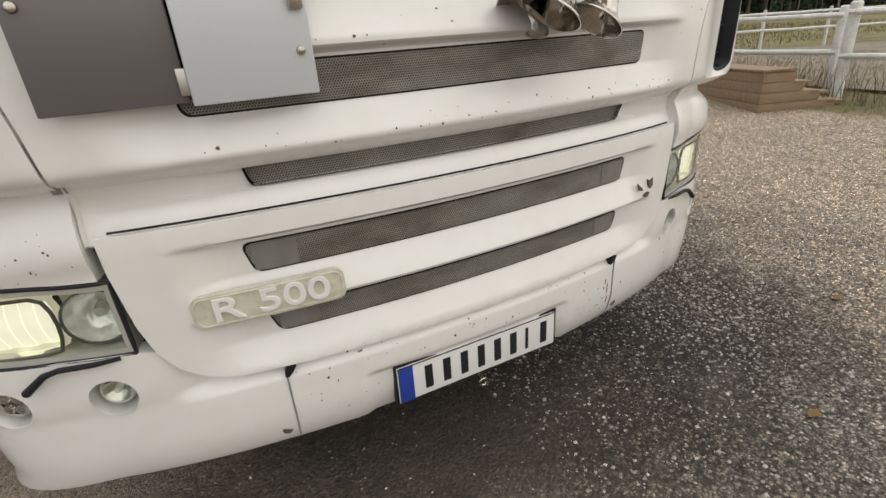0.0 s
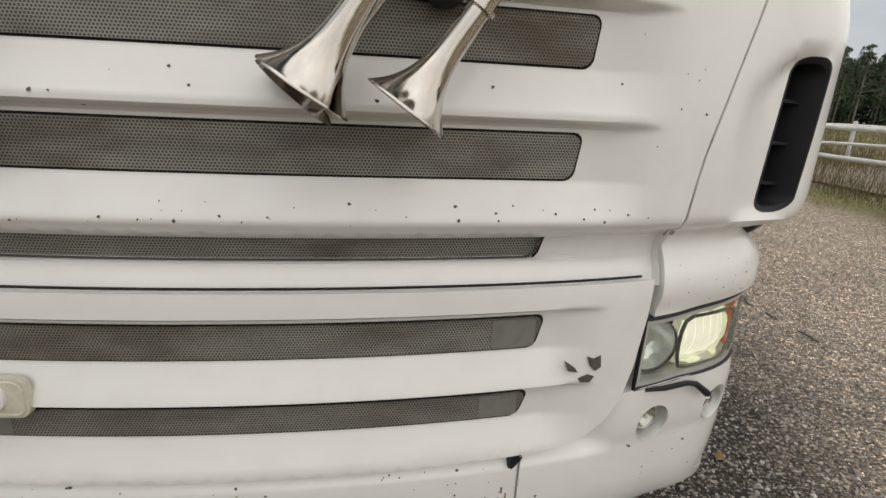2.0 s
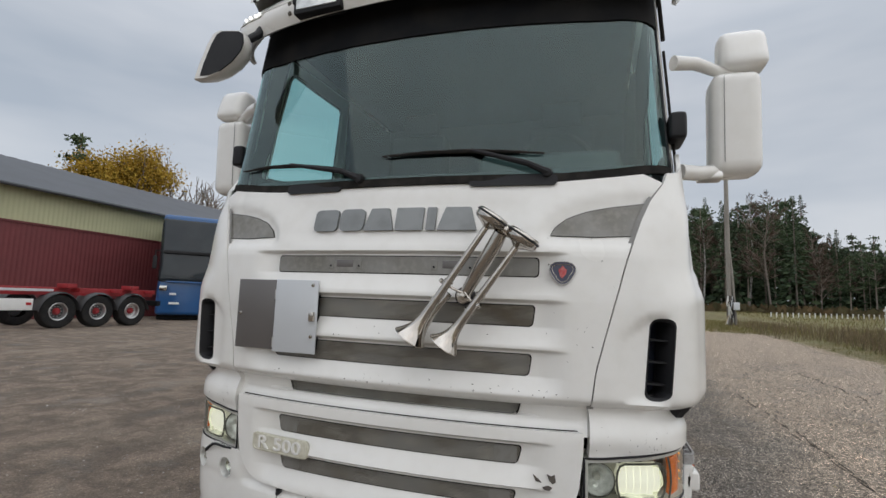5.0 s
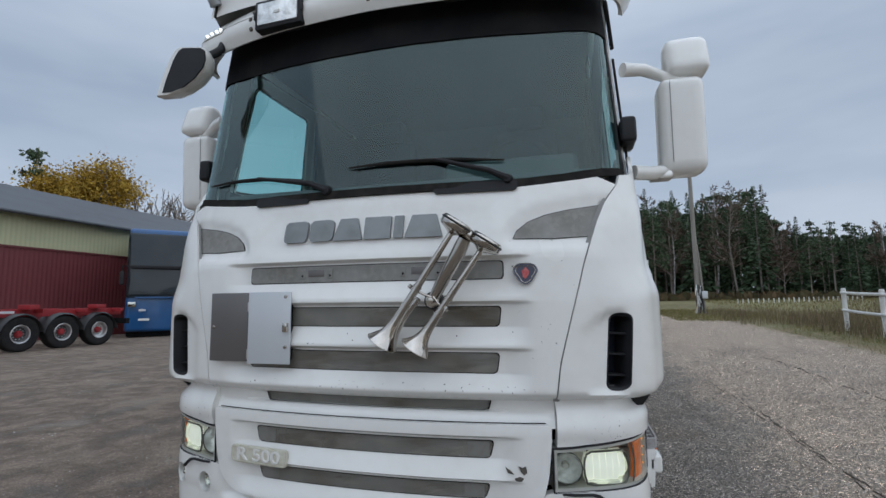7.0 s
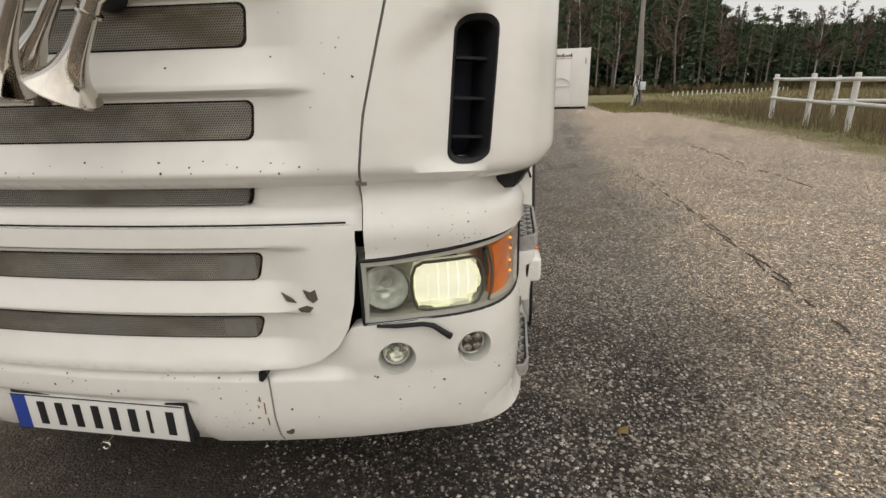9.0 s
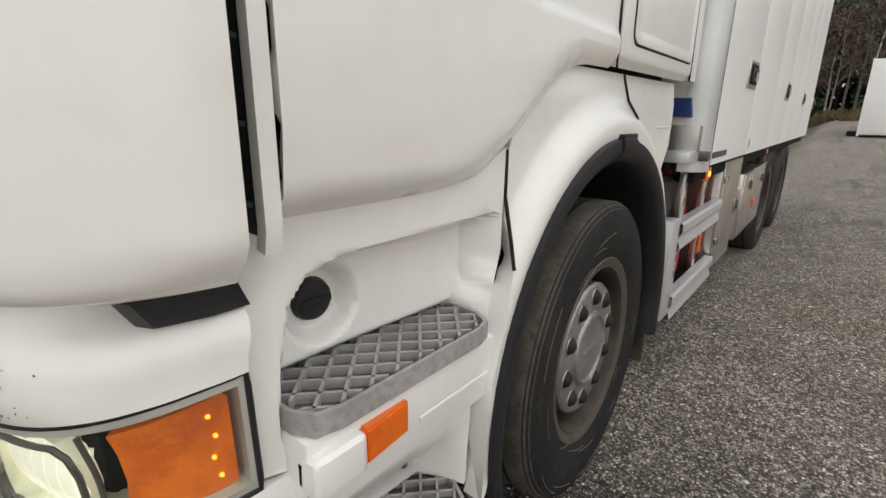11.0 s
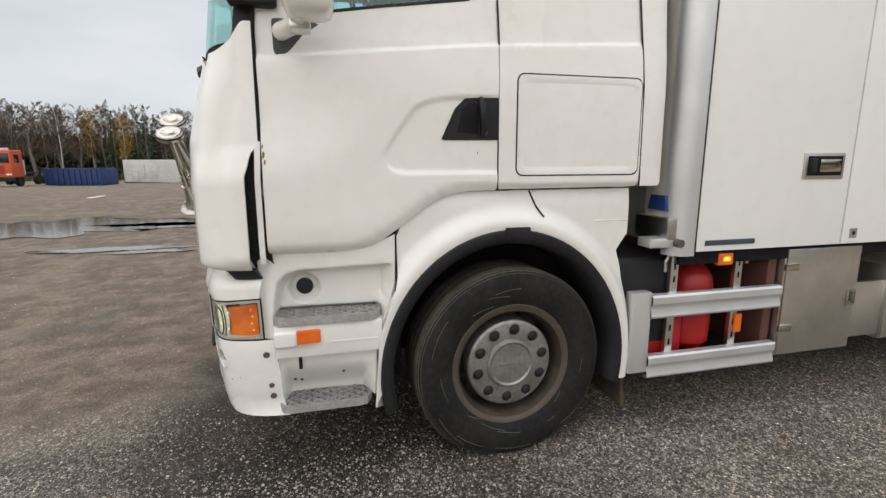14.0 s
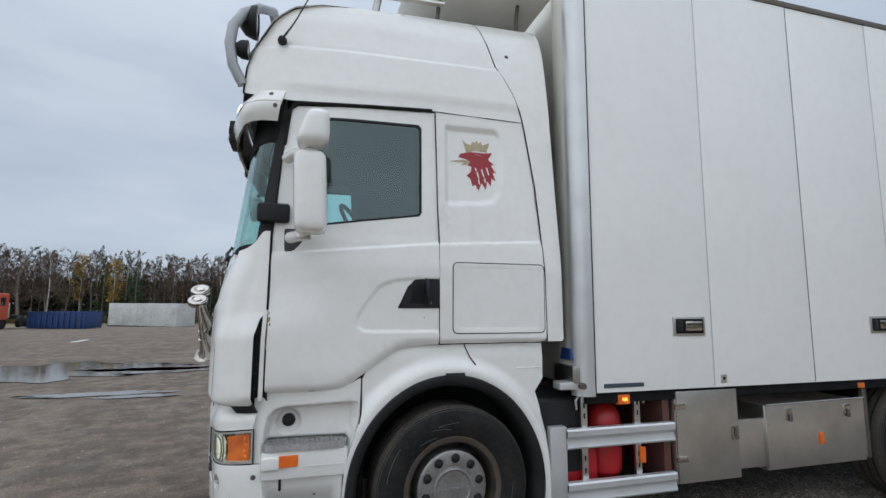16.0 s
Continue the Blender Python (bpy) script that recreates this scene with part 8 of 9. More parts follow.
def woods(spec, seed):
    """Many trees as leaf, bark and pale-bark soups. spec rows: kind, x, y, height."""
    rs = np.random.RandomState(seed)
    leaf = {k: [] for k in ("spruce", "pine", "yellow", "twig")}
    bark = {"dark": [], "birch": []}

    def unit(v):
        return v / (np.linalg.norm(v, axis=-1, keepdims=True) + 1e-9)

    def limbs(store, p, q, r0, r1, n=5):
        p, q = np.atleast_2d(np.array(p, float)), np.atleast_2d(np.array(q, float))
        a = unit(np.cross(q - p, (0.3, 1, 0.2)))
        b = unit(np.cross(q - p, a))
        t = 6.2832 * np.arange(n) / n
        ring = np.cos(t)[None, :, None] * a[:, None] + np.sin(t)[None, :, None] * b[:, None]
        store.append((np.concatenate((p[:, None] + ring * r0, q[:, None] + ring * r1), 1), n))

    def tufts(store, c, d, size, wide):
        d = unit(d)
        sd = unit(np.cross(d, rs.normal(size=d.shape)))
        size, wide = size[:, None], wide[:, None]
        store.append(np.stack((c, c + d * size * 0.55 + sd * wide, c + d * size, c + d * size * 0.5 - sd * wide * rs.uniform(0.6, 1.2, wide.shape)), 1))

    def dirs(a, z):
        return np.stack((np.cos(a), np.sin(a), z), 1)

    for kind, x, y, h in spec:
        z0 = gz(x, y) - 0.2
        base = np.array((x, y, z0))
        lean = np.array((*rs.normal(0, 0.012, 2) * h, h))
        if kind == "spruce":
            limbs(bark["dark"], base, base + lean, h * 0.010, 0.02)
            n = 760
            t = rs.uniform(0.08, 1.0, n) ** 0.85
            r = (1 - t) * h * 0.205 * rs.uniform(0.35, 1.15, n) + 0.06
            a = rs.uniform(0, 6.283, n)
            c = base + lean * t[:, None] + dirs(a, -0.15 * np.ones(n)) * (r * rs.uniform(0.1, 0.75, n))[:, None]
            tufts(leaf["spruce"], c, dirs(a, -0.4 + 0.5 * t) + rs.normal(0, 0.25, (n, 3)), 0.34 * r + 0.14, 0.075 * r + 0.035)
            tufts(leaf["spruce"], (base + lean * 0.95)[None], np.array(((0.0, 0.0, 1.0),)), np.array((0.7,)), np.array((0.08,)))
        elif kind == "pine":
            limbs(bark["dark"], base, base + lean, h * 0.010, 0.03)
            k = 46
            t, a = rs.uniform(0.40, 1.0, k), rs.uniform(0, 6.283, k)
            rr = h * 0.17 * (1.15 - 0.85 * np.maximum(0, t - 0.5) / 0.5) * rs.uniform(0.2, 1.0, k)
            cl = base + lean * (t * 0.97)[:, None] + dirs(a, np.zeros(k)) * rr[:, None]
            limbs(bark["dark"], (base + lean * (t * 0.9)[:, None])[:12], cl[:12], 0.05, 0.02, 4)
            c = np.repeat(cl, 26, 0)
            c = c + rs.normal(0, 0.30, c.shape) * (1, 1, 0.45) * h * 0.055
            n = len(c)
            tufts(leaf["pine"], c, rs.normal(size=(n, 3)) + (0, 0, 0.5), rs.uniform(0.6, 1.3, n) * h * 0.023, np.full(n, h * 0.0085))
        else:
            store = bark["birch"] if kind in ("birch", "yellow") else bark["dark"]
            bend = np.array((*rs.normal(0, 0.03, 2) * h, 0.0))
            limbs(store, base, base + lean * 0.5 + bend, h * 0.008 + 0.012, h * 0.006 + 0.008)
            limbs(store, base + lean * 0.5 + bend, base + lean, h * 0.006 + 0.008, 0.012)
            k = 26
            t, a = rs.uniform(0.25, 0.97, k), rs.uniform(0, 6.283, k)
            L_ = h * 0.20 * (1.15 - t) * rs.uniform(0.6, 1.3, k) + 0.35
            p = base + lean * t[:, None] + bend * (1 - np.abs(2 * t - 1))[:, None]
            q = p + L_[:, None] * dirs(a, np.full(k, 1.0)) * (0.75, 0.75, 0.85)
            limbs(bark["dark"], p, q, 0.022, 0.008, 4)
            m_ = 18
            f_ = rs.uniform(0.2, 1.0, (k, m_, 1))
            c = (p[:, None] + (q - p)[:, None] * f_).reshape(-1, 3)
            n = len(c)
            tufts(leaf["twig"], c, np.repeat(dirs(a, np.full(k, 0.9)), m_, 0) + rs.normal(0, 0.6, (n, 3)), np.repeat(L_, m_) * 0.55, np.full(n, 0.036))
            if kind == "yellow":
                c = (p[:, None] + (q - p)[:, None] * rs.uniform(0.1, 1.15, (k, 34, 1))).reshape(-1, 3)
                c = c + rs.normal(0, 0.28, c.shape)
                n = len(c)
                tufts(leaf["yellow"], c, rs.normal(size=(n, 3)), np.full(n, 0.24), np.full(n, 0.08))
    out_leaf, out_bark = {}, {}
    for k, v in leaf.items():
        V = np.concatenate(v).reshape(-1, 3) if v else np.zeros((0, 3))
        out_leaf[k] = (V.tolist(), np.arange(len(V)).reshape(-1, 4).tolist())
    for k, v in bark.items():
        V, F, at = [], [], 0
        for ring, n in v:
            for one in ring:
                V.extend(one.tolist())
                F.extend([(at + i, at + (i + 1) % n, at + n + (i + 1) % n, at + n + i) for i in range(n)])
                at += 2 * n
        out_bark[k] = (V, F)
    return out_leaf, out_bark


SPRUCE = island_mat("spruce_needles", ((0.046, 0.074, 0.042), (0.070, 0.104, 0.056), (0.036, 0.058, 0.034), (0.082, 0.112, 0.058)), 0.9)
PINE = island_mat("pine_needles", ((0.064, 0.096, 0.052), (0.100, 0.134, 0.070), (0.046, 0.072, 0.042)), 0.9)
YELLOW = island_mat("autumn_leaves", ((0.44, 0.28, 0.035), (0.34, 0.20, 0.03), (0.52, 0.36, 0.06), (0.24, 0.16, 0.03)), 0.9)
TWIG = island_mat("bare_twigs", ((0.108, 0.075, 0.058), (0.140, 0.104, 0.082), (0.078, 0.054, 0.042)), 0.95)
BARK = island_mat("dark_bark", ((0.17, 0.150, 0.132), (0.27, 0.225, 0.19), (0.13, 0.112, 0.10)), 0.95)
BIRCH = mat("birch_bark", (0.50, 0.48, 0.45), 0.85, var=(0.06, 0.05, 0.045), vscale=1.5, vmix=0.75, stretch=(1, 1, 2.0))


def plant_wood(name, spec, seed, label):
    leaf, bark = woods(spec, seed)
    for k, m_, nm in (("spruce", SPRUCE, "spruce_foliage"), ("pine", PINE, "pine_foliage"), ("yellow", YELLOW, "autumn_foliage"), ("twig", TWIG, "bare_branches")):
        if leaf[k][0]:
            soup(nm, leaf[k][0], leaf[k][1], m_, label, "woods")
    for k, m_, nm in (("dark", BARK, "tree_trunks"), ("birch", BIRCH, "birch_trunks")):
        if bark[k][0]:
            soup(nm, bark[k][0], bark[k][1], m_, label, "woods")


rs = np.random.RandomState(77)
SKYLINE = ((-14, 0.25), (5, 0.222), (12, 0.212), (19, 0.203), (20.5, 0.15), (24, 0.128), (28, 0.124), (34, 0.114), (45, 0.130), (60, 0.14), (100, 0.14))
spec = []
# wood behind field: from beyond the white container round to the far right
for row, (off, step) in enumerate(((0, 1.9), (3, 1.9), (6, 2.0), (10, 2.1), (14, 2.2), (18, 2.3), (23, 2.4))):
    a = -14.0
    while a < 100:
        ang = radians(a)
        d0 = 42.0 + 8.0 * math.sin(ang * 1.7) + 14 * smooth(15, 55, a)
        d = d0 + off + rs.uniform(-1.4, 1.4)
        x_, y_ = 3 + d * math.sin(ang), 2 + d * math.cos(ang)
        u = rs.rand()
        if row < 2 and a < 19:
            kind = "birch" if u < 0.42 else "twig" if u < 0.62 else "pine" if u < 0.84 else "spruce"
        elif row < 2:
            kind = "twig" if u < 0.08 else "birch" if u < 0.14 else "pine" if u < 0.72 else "spruce"
        else:
            kind = "spruce" if u < 0.40 else "pine" if u < 0.85 else "twig"
        view = math.degrees(math.atan2(x_ - 0.9, y_ + 1.7))
        full = rowval(SKYLINE, view) * math.hypot(x_ - 0.9, y_ + 1.7) + 1.4 - gz(x_, y_)
        spec.append((kind, x_, y_, max(2.5, full * rs.uniform(0.70, 1.03))))
        a += step * rs.uniform(0.7, 1.3) * 57.3 / d
plant_wood("wood", spec, 4, "mixed pine, spruce and birch wood behind the field")

spec = []
# wood across the yard
for row, off in enumerate((0, 4, 8, 12)):
    y_ = -105.0
    while y_ < 8:
        x_ = -74 - off + rs.uniform(-2, 2) + 0.12 * y_
        u = rs.rand()
        brown = 1 - smooth(-46, -36, y_)
        if row == 0:
            kind = "yellow" if u < 0.09 * (1 - brown) + 0.01 else "birch" if u < 0.22 else "twig" if u < 0.70 + 0.26 * brown else "spruce"
        else:
            kind = "spruce" if u < 0.36 * (1 - 0.75 * brown) else "twig" if u < 0.86 else "birch"
        tall = rs.uniform(0.074, 0.094) if kind != "spruce" else rs.uniform(0.062, 0.104)
        spec.append((kind, x_, y_, tall * math.hypot(x_ - 4, y_) + 1.6 - gz(x_, y_)))
        y_ += rs.uniform(1.1, 2.1)
plant_wood("wood", spec, 5, "mixed autumn wood across the yard")
# wood out of view behind the camera, added for reflections on the lorry
spec = []
for k in range(90):
    a = radians(105 + 165 * k / 90 + rs.uniform(-1, 1))
    d = rs.uniform(70, 95)
    x_, y_ = d * math.sin(a), d * math.cos(a)
    if x_ < -60:
        continue
    spec.append((("spruce", "pine", "twig")[k % 3], x_, y_, rs.uniform(9, 13)))
plant_wood("wood", spec, 6, "unseen mixed wood added behind the camera")

# dense inner foliage that closes the woods
def inner_foliage(count, place, cols, seed):
    rs_ = np.random.RandomState(seed)
    V, F = [], []
    for _ in range(count):
        c, top_ = place(rs_)
        c = np.array((c[0], c[1], gz(c[0], c[1]) + top_ * rs_.rand() ** 0.9))
        s_ = rs_.uniform(0.16, 0.36)
        q = len(V)
        V += (c + rs_.normal(0, 0.75, (4, 3)) * s_ * (1, 1, 1.5)).tolist()
        F += [(q, q + 1, q + 2), (q, q + 2, q + 3)]
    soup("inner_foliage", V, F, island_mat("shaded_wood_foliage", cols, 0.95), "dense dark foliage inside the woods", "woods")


def place_right(r):
    a = r.uniform(-14, 99)
    ang = radians(a)
    d = 42 + 8.0 * math.sin(ang * 1.7) + 14 * smooth(15, 55, a) + r.uniform(9, 25)
    x_, y_ = 3 + d * math.sin(ang), 2 + d * math.cos(ang)
    view = math.degrees(math.atan2(x_ - 0.9, y_ + 1.7))
    return (x_, y_), 0.80 * (rowval(SKYLINE, view) * d + 1.4 - gz(x_, y_))


def place_left(r):
    y_ = r.uniform(-105, 8)
    return (-74 + 0.12 * y_ - r.uniform(5, 15), y_), 6.6


# dark tones: the shade inside the woods is put into the foliage colour
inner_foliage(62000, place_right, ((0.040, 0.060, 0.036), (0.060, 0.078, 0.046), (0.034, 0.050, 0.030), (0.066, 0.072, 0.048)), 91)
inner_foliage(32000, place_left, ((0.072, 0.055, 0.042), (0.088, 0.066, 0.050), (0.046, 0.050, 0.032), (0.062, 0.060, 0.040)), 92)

# low brush at the wood's foot
V, F = [], []
for k in range(9000):
    if k % 3:
        a = radians(rs.uniform(-14, 98))
        d = 40.5 + 8.0 * math.sin(a * 1.7) + 14 * smooth(15, 55, math.degrees(a)) + rs.uniform(-1.5, 5)
        x_, y_ = 3 + d * math.sin(a), 2 + d * math.cos(a)
    else:
        y_ = rs.uniform(-100, 8)
        x_ = -72.5 + 0.12 * y_ + rs.uniform(-4, 1.5)
    z = gz(x_, y_)
    h = rs.uniform(0.2, 1.2) * (1.3 if k % 3 == 0 else 0.75)
    dx, dy = rs.uniform(-0.5, 0.5, 2)
    q = len(V)
    V += [(x_, y_, z), (x_ + dx, y_ + dy, z + h * 0.6), (x_ + dx * 0.6, y_ + dy * 0.7, z + h), (x_ - dx * 0.5, y_ - dy * 0.5, z + h * 0.6)]
    F.append((q, q + 1, q + 2, q + 3))
soup("underbrush", V, F, island_mat("rusty_underbrush", ((0.105, 0.075, 0.042), (0.085, 0.078, 0.038), (0.135, 0.090, 0.045), (0.07, 0.066, 0.036)), 0.95), "rust-brown underbrush at the foot of the wood", "bushes")


def tree(name, kind, x, y, h, spread, label, seed, leaves=1500):
    """A single broad tree: forking limbs, fine twigs, leaf clumps with gaps."""
    rs_ = random.Random(seed)
    t = thing(name, label, "tree", at=None)
    bm = bmesh.new()
    tips = []

    def grow(p, d, length, r, level):
        q = p + d * length
        mid_ = (p + q) / 2 + Vector((rs_.uniform(-1, 1), rs_.uniform(-1, 1), 0)) * length * 0.06
        tube([p, mid_, q], [r, r * 0.82, r * 0.66], 6 if level < 2 else 4, bm, caps=False)
        if level >= 5 or length < 0.35:
            tips.append((q, d))
            return
        for _ in range(3 if level else 4):
            nd = (d + Vector((rs_.uniform(-1, 1), rs_.uniform(-1, 1), rs_.uniform(-0.25, 0.6))) * spread).normalized()
            grow(q if rs_.random() < 0.6 else mid_, nd, length * rs_.uniform(0.62, 0.82), r * 0.60, level + 1)

    grow(Vector((x, y, gz(x, y) - 0.1)), Vector((0, 0, 1)), h * 0.28, h * 0.022, 0)
    part("trunk", bm, BARK, t, "dark forking trunk and bare limbs", 0)
    if leaves:
        V, F = [], []
        for _ in range(leaves):
            q, d = rs_.choice(tips)
            if noise.noise(q * 0.5) < -0.25:
                continue
            c = q + Vector((rs_.gauss(0, 1), rs_.gauss(0, 1), rs_.gauss(0, 0.8))) * h * 0.035
            a, b_ = Vector((rs_.gauss(0, 1), rs_.gauss(0, 1), rs_.gauss(0, 1))).normalized(), Vector((rs_.gauss(0, 1), rs_.gauss(0, 1), rs_.gauss(0, 1))).normalized()
            s_ = h * 0.0055 * rs_.uniform(0.7, 1.5)
            k = len(V)
            V += [tuple(c - a * s_), tuple(c + b_ * s_ * 0.7), tuple(c + a * s_), tuple(c - b_ * s_ * 0.7)]
            F.append((k, k + 1, k + 2, k + 3))
        m_ = bpy.data.meshes.new("crown")
        m_.from_pydata(V, [], F)
        link_mesh("crown", m_, YELLOW if kind == "yellow" else SPRUCE, t, "yellow autumn leaves" if kind == "yellow" else "dark green needles", 0)
    return t


tree("autumn_tree", "yellow", -40.0, 28.6, 18.4, 0.74, "broad yellow autumn tree behind the long shed", 31, 42000)
tree("bare_tree", "bare", -38.0, 33.5, 17.2, 0.80, "bare broad-crowned tree behind the long shed", 32, 0)
spec = [("pine", -40.6, 25.4, 15.0), ("spruce", -35, 39.5, 11.5), ("spruce", -36, 40.5, 10.5), ("spruce", -37, 43, 10.0)]
plant_wood("trees", spec, 8, "dark conifers behind the shed")

# ==== FENCES, DECK, POLE ====
FENCE_WHITE = mat("white_fence_paint", (0.72, 0.72, 0.70), 0.6, var=(0.50, 0.48, 0.43), vscale=5, vmix=0.5, fine=(0.35, 0.33, 0.28), fscale=22, fmix=0.3, bump=0.1)


def fence(name, pts, height, r_post, rails, label):
    fz = thing(name, label, "fence")
    tops = []
    rs_ = random.Random(len(pts))
    for x, y in pts:
        g = gz(x, y)
        lean = Vector((rs_.uniform(-0.02, 0.02), rs_.uniform(-0.02, 0.02), 0))
        bm = tube([Vector((x, y, g - 0.1)), Vector((x, y, g + height * 0.5)) + lean * 0.5, Vector((x, y, g + height)) + lean, Vector((x, y, g + height + 0.02)) + lean], [r_post, r_post, r_post, r_post * 0.7], 12)
        part("post", bm, FENCE_WHITE, fz)
        tops.append(Vector((x, y, g)) + lean)
    for a, b in zip(tops, tops[1:]):
        for h in rails:
            d = (b - a)
            e = d.normalized() * 0.04
            sag = Vector((0, 0, -0.012))
            off = Vector((-r_post * 0.7, 0, 0))
            part("rail", tube([a - e + off + Vector((0, 0, h)), (a + b) / 2 + off + Vector((0, 0, h)) + sag, b + e + off + Vector((0, 0, h))], 0.042, 8), FENCE_WHITE, fz)
    return fz


fence("rail_fence", [(8.45, 3.25), (8.42, 5.8), (8.45, 8.4), (8.55, 11.3), (8.45, 12.75), (8.72, 15.1)], 1.27, 0.062, (1.16, 0.64), "white round-rail paddock fence along the verge")
fence("rail_fence", [(8.10, 2.95), (8.25, 0.6), (8.4, -2.0), (8.6, -4.6), (8.8, -7.2)], 1.32, 0.075, (1.20, 0.62), "white round-rail paddock fence with thick posts")
fence("rail_fence", [(9.5, 13.6), (11.4, 12.6), (13.3, 11.6), (15.2, 10.6), (17.1, 9.6), (19.0, 8.6), (20.9, 7.6), (22.8, 6.6), (24.7, 5.6)], 1.2, 0.05, (1.10, 0.60), "thinner white fence across the paddock")
# riding ground behind the near fence
bm = sheet([(8.9, -9), (26, -9), (26, 4.5), (17, 8.8), (9.6, 12.2), (8.9, 8)], lambda x, y: Vector((x, y, gz(x, y) + 0.07)), steps(9, 26, 1.0), steps(-9, 12, 1.0), flange=0, step=1.0)
tagged(part("sand_ground", bm, mat("sandy_paddock", (0.21, 0.175, 0.135), 0.95, var=(0.13, 0.105, 0.08), vscale=1.2, vmix=0.6, fine=(0.28, 0.24, 0.19), fscale=25, fmix=0.4, bump=0.4, bscale=30), None, "", 0), "trampled sandy paddock ground behind the fence", "ground", kind="structure")
# stake line by the far field edge
for k in range(26):
    t = k / 25
    x_, y_ = 11.6 + 9.0 * t, 34.5 + 4.0 * t
    bm = box((x_ - 0.03, y_ - 0.03, gz(x_, y_)), (x_ + 0.03, y_ + 0.03, gz(x_, y_) + 0.34), 0.01)
    tagged(part("stake", bm, FENCE_WHITE, None), "short white field stake in the grass", "stake", group="stakes along the field")

# wooden deck with steps
WOOD = mat("weathered_boards", (0.27, 0.185, 0.115), 0.8, var=(0.18, 0.125, 0.08), vscale=2.5, vmix=0.6, fine=(0.36, 0.27, 0.18), fscale=20, fmix=0.4, bump=0.25, bscale=25, stretch=(1, 6, 6))
deck = thing("wooden_deck", "weathered plank mounting block with side steps", "steps", at=pose(6.42, 3.08, 0.0, 0, 0, -24.8))
for k in range(4):
    z0 = 0.02 + 0.138 * k
    part("plank", box((0.0, 0.0, z0), (0.028, 2.05, z0 + 0.132), 0.004), WOOD, deck)
    w = (1.05, 0.80, 0.55, 0.42)[k]
    part("plank", box((0.029, 0.0, z0), (0.03 + w, 0.028, z0 + 0.132), 0.004), WOOD, deck)
for k in range(4):
    part("top_board", box((-0.02 + 0.115 * k, -0.02, 0.572), (0.09 + 0.115 * k, 2.07, 0.602), 0.004), WOOD, deck)
for k, (x0, z) in enumerate(((0.43, 0.42), (0.69, 0.27), (0.95, 0.13))):
    part("tread", box((x0, 0.0, z - 0.03), (x0 + 0.28, 1.9, z), 0.004), WOOD, deck)
    part("riser", box((x0, 0.03, z - 0.15), (x0 + 0.02, 1.9, z - 0.03), 0.002), WOOD, deck)

# pole with wrapped foot and yard lamps
POLE = mat("grey_pole_wood", (0.30, 0.28, 0.25), 0.85, var=(0.19, 0.17, 0.15), vscale=2, vmix=0.6, fine=(0.14, 0.12, 0.10), fscale=18, fmix=0.4, stretch=(4, 4, 0.5), bump=0.2)
px_, py_ = 6.72, 23.6
pole = thing("light_pole", "grey wooden light pole with cable bundle at its foot", "pole")
pg = gz(px_, py_)
part("mast", tube([(px_, py_, pg - 0.2), (px_ - 0.03, py_, pg + 4), (px_ - 0.05, py_, pg + 8.1)], [0.115, 0.10, 0.085], 12), POLE, pole)
part("stay", tube([(px_ + 0.22, py_ - 0.1, pg), (px_ + 0.12, py_ - 0.08, pg + 2.2), (px_ + 0.04, py_ - 0.05, pg + 3.4)], 0.05, 8), POLE, pole)
for sgn in (-1, 1):
    part("lamp_arm", tube([(px_ - 0.05, py_, pg + 7.85), (px_ + sgn * 0.35, py_ - 0.1, pg + 8.0)], 0.025, 6), RIM, pole)
    part("lamp_head", box((px_ + sgn * 0.45 - 0.14, py_ - 0.22, pg + 7.92), (px_ + sgn * 0.45 + 0.14, py_ + 0.02, pg + 8.08), 0.03), RIM, pole)
for k in range(7):
    a = k * 1.1
    part("cable", tube([(px_ + 0.17 * math.cos(a), py_ - 0.12 + 0.12 * math.sin(a), pg + 0.05), (px_ + 0.15 * math.cos(a + 0.8), py_ - 0.13, pg + 0.55), (px_ + 0.17 * math.cos(a + 1.7), py_ - 0.14, pg + 1.0 + 0.15 * math.sin(k * 3)), (px_ + 0.1 * math.cos(a + 2.5), py_ - 0.12, pg + 1.4)], 0.03, 6), (BLACK, FENCE_WHITE, CHIP, ALU, BLACK, DASH, FENCE_WHITE)[k], pole)
part("meter_box", box((px_ + 0.10, py_ - 0.28, pg + 0.75), (px_ + 0.34, py_ - 0.14, pg + 1.10), 0.02), SILVER_PANEL, pole)
bm = tube([(px_ - 0.3, py_ - 0.35, pg), (px_ - 0.12, py_ - 0.25, pg + 0.5)], 0.02, 6)
part("yellow_pipe", bm, LOGO_GOLD, pole)

# ==== WHITE CONTAINER BY THE ROAD ====
cx0, cy0 = 4.42, 22.75
cg = 0.71
cont = thing("site_container", "white site container with a hatch on its end wall", "container", at=pose(cx0, cy0, cg, 0, 0, -2))
CW = mat("white_container_paint", (0.78, 0.78, 0.76), 0.45, var=(0.66, 0.65, 0.62), vscale=1.2, vmix=0.4)
part("body", box((-2.45, 0.0, 0.10), (0.0, 6.0, 2.62), 0.02), CW, cont)
for k in range(3):
    part("wall_panel", box((-2.42 + 0.81 * k, -0.02, 0.16), (-1.65 + 0.81 * k, 0.0, 2.55), 0.008), CW, cont)
for x in (-2.46, -0.06):
    part("corner_frame", box((x, -0.04, 0.05), (x + 0.07, 0.05, 2.64), 0.01), CW, cont)
part("skid", box((-2.4, 0.05, -0.08), (-0.1, 5.9, 0.10), 0.01), DARK, cont)
part("side_step", box((-2.75, 0.6, 0.05), (-2.45, 1.6, 0.20), 0.01), DARK, cont)
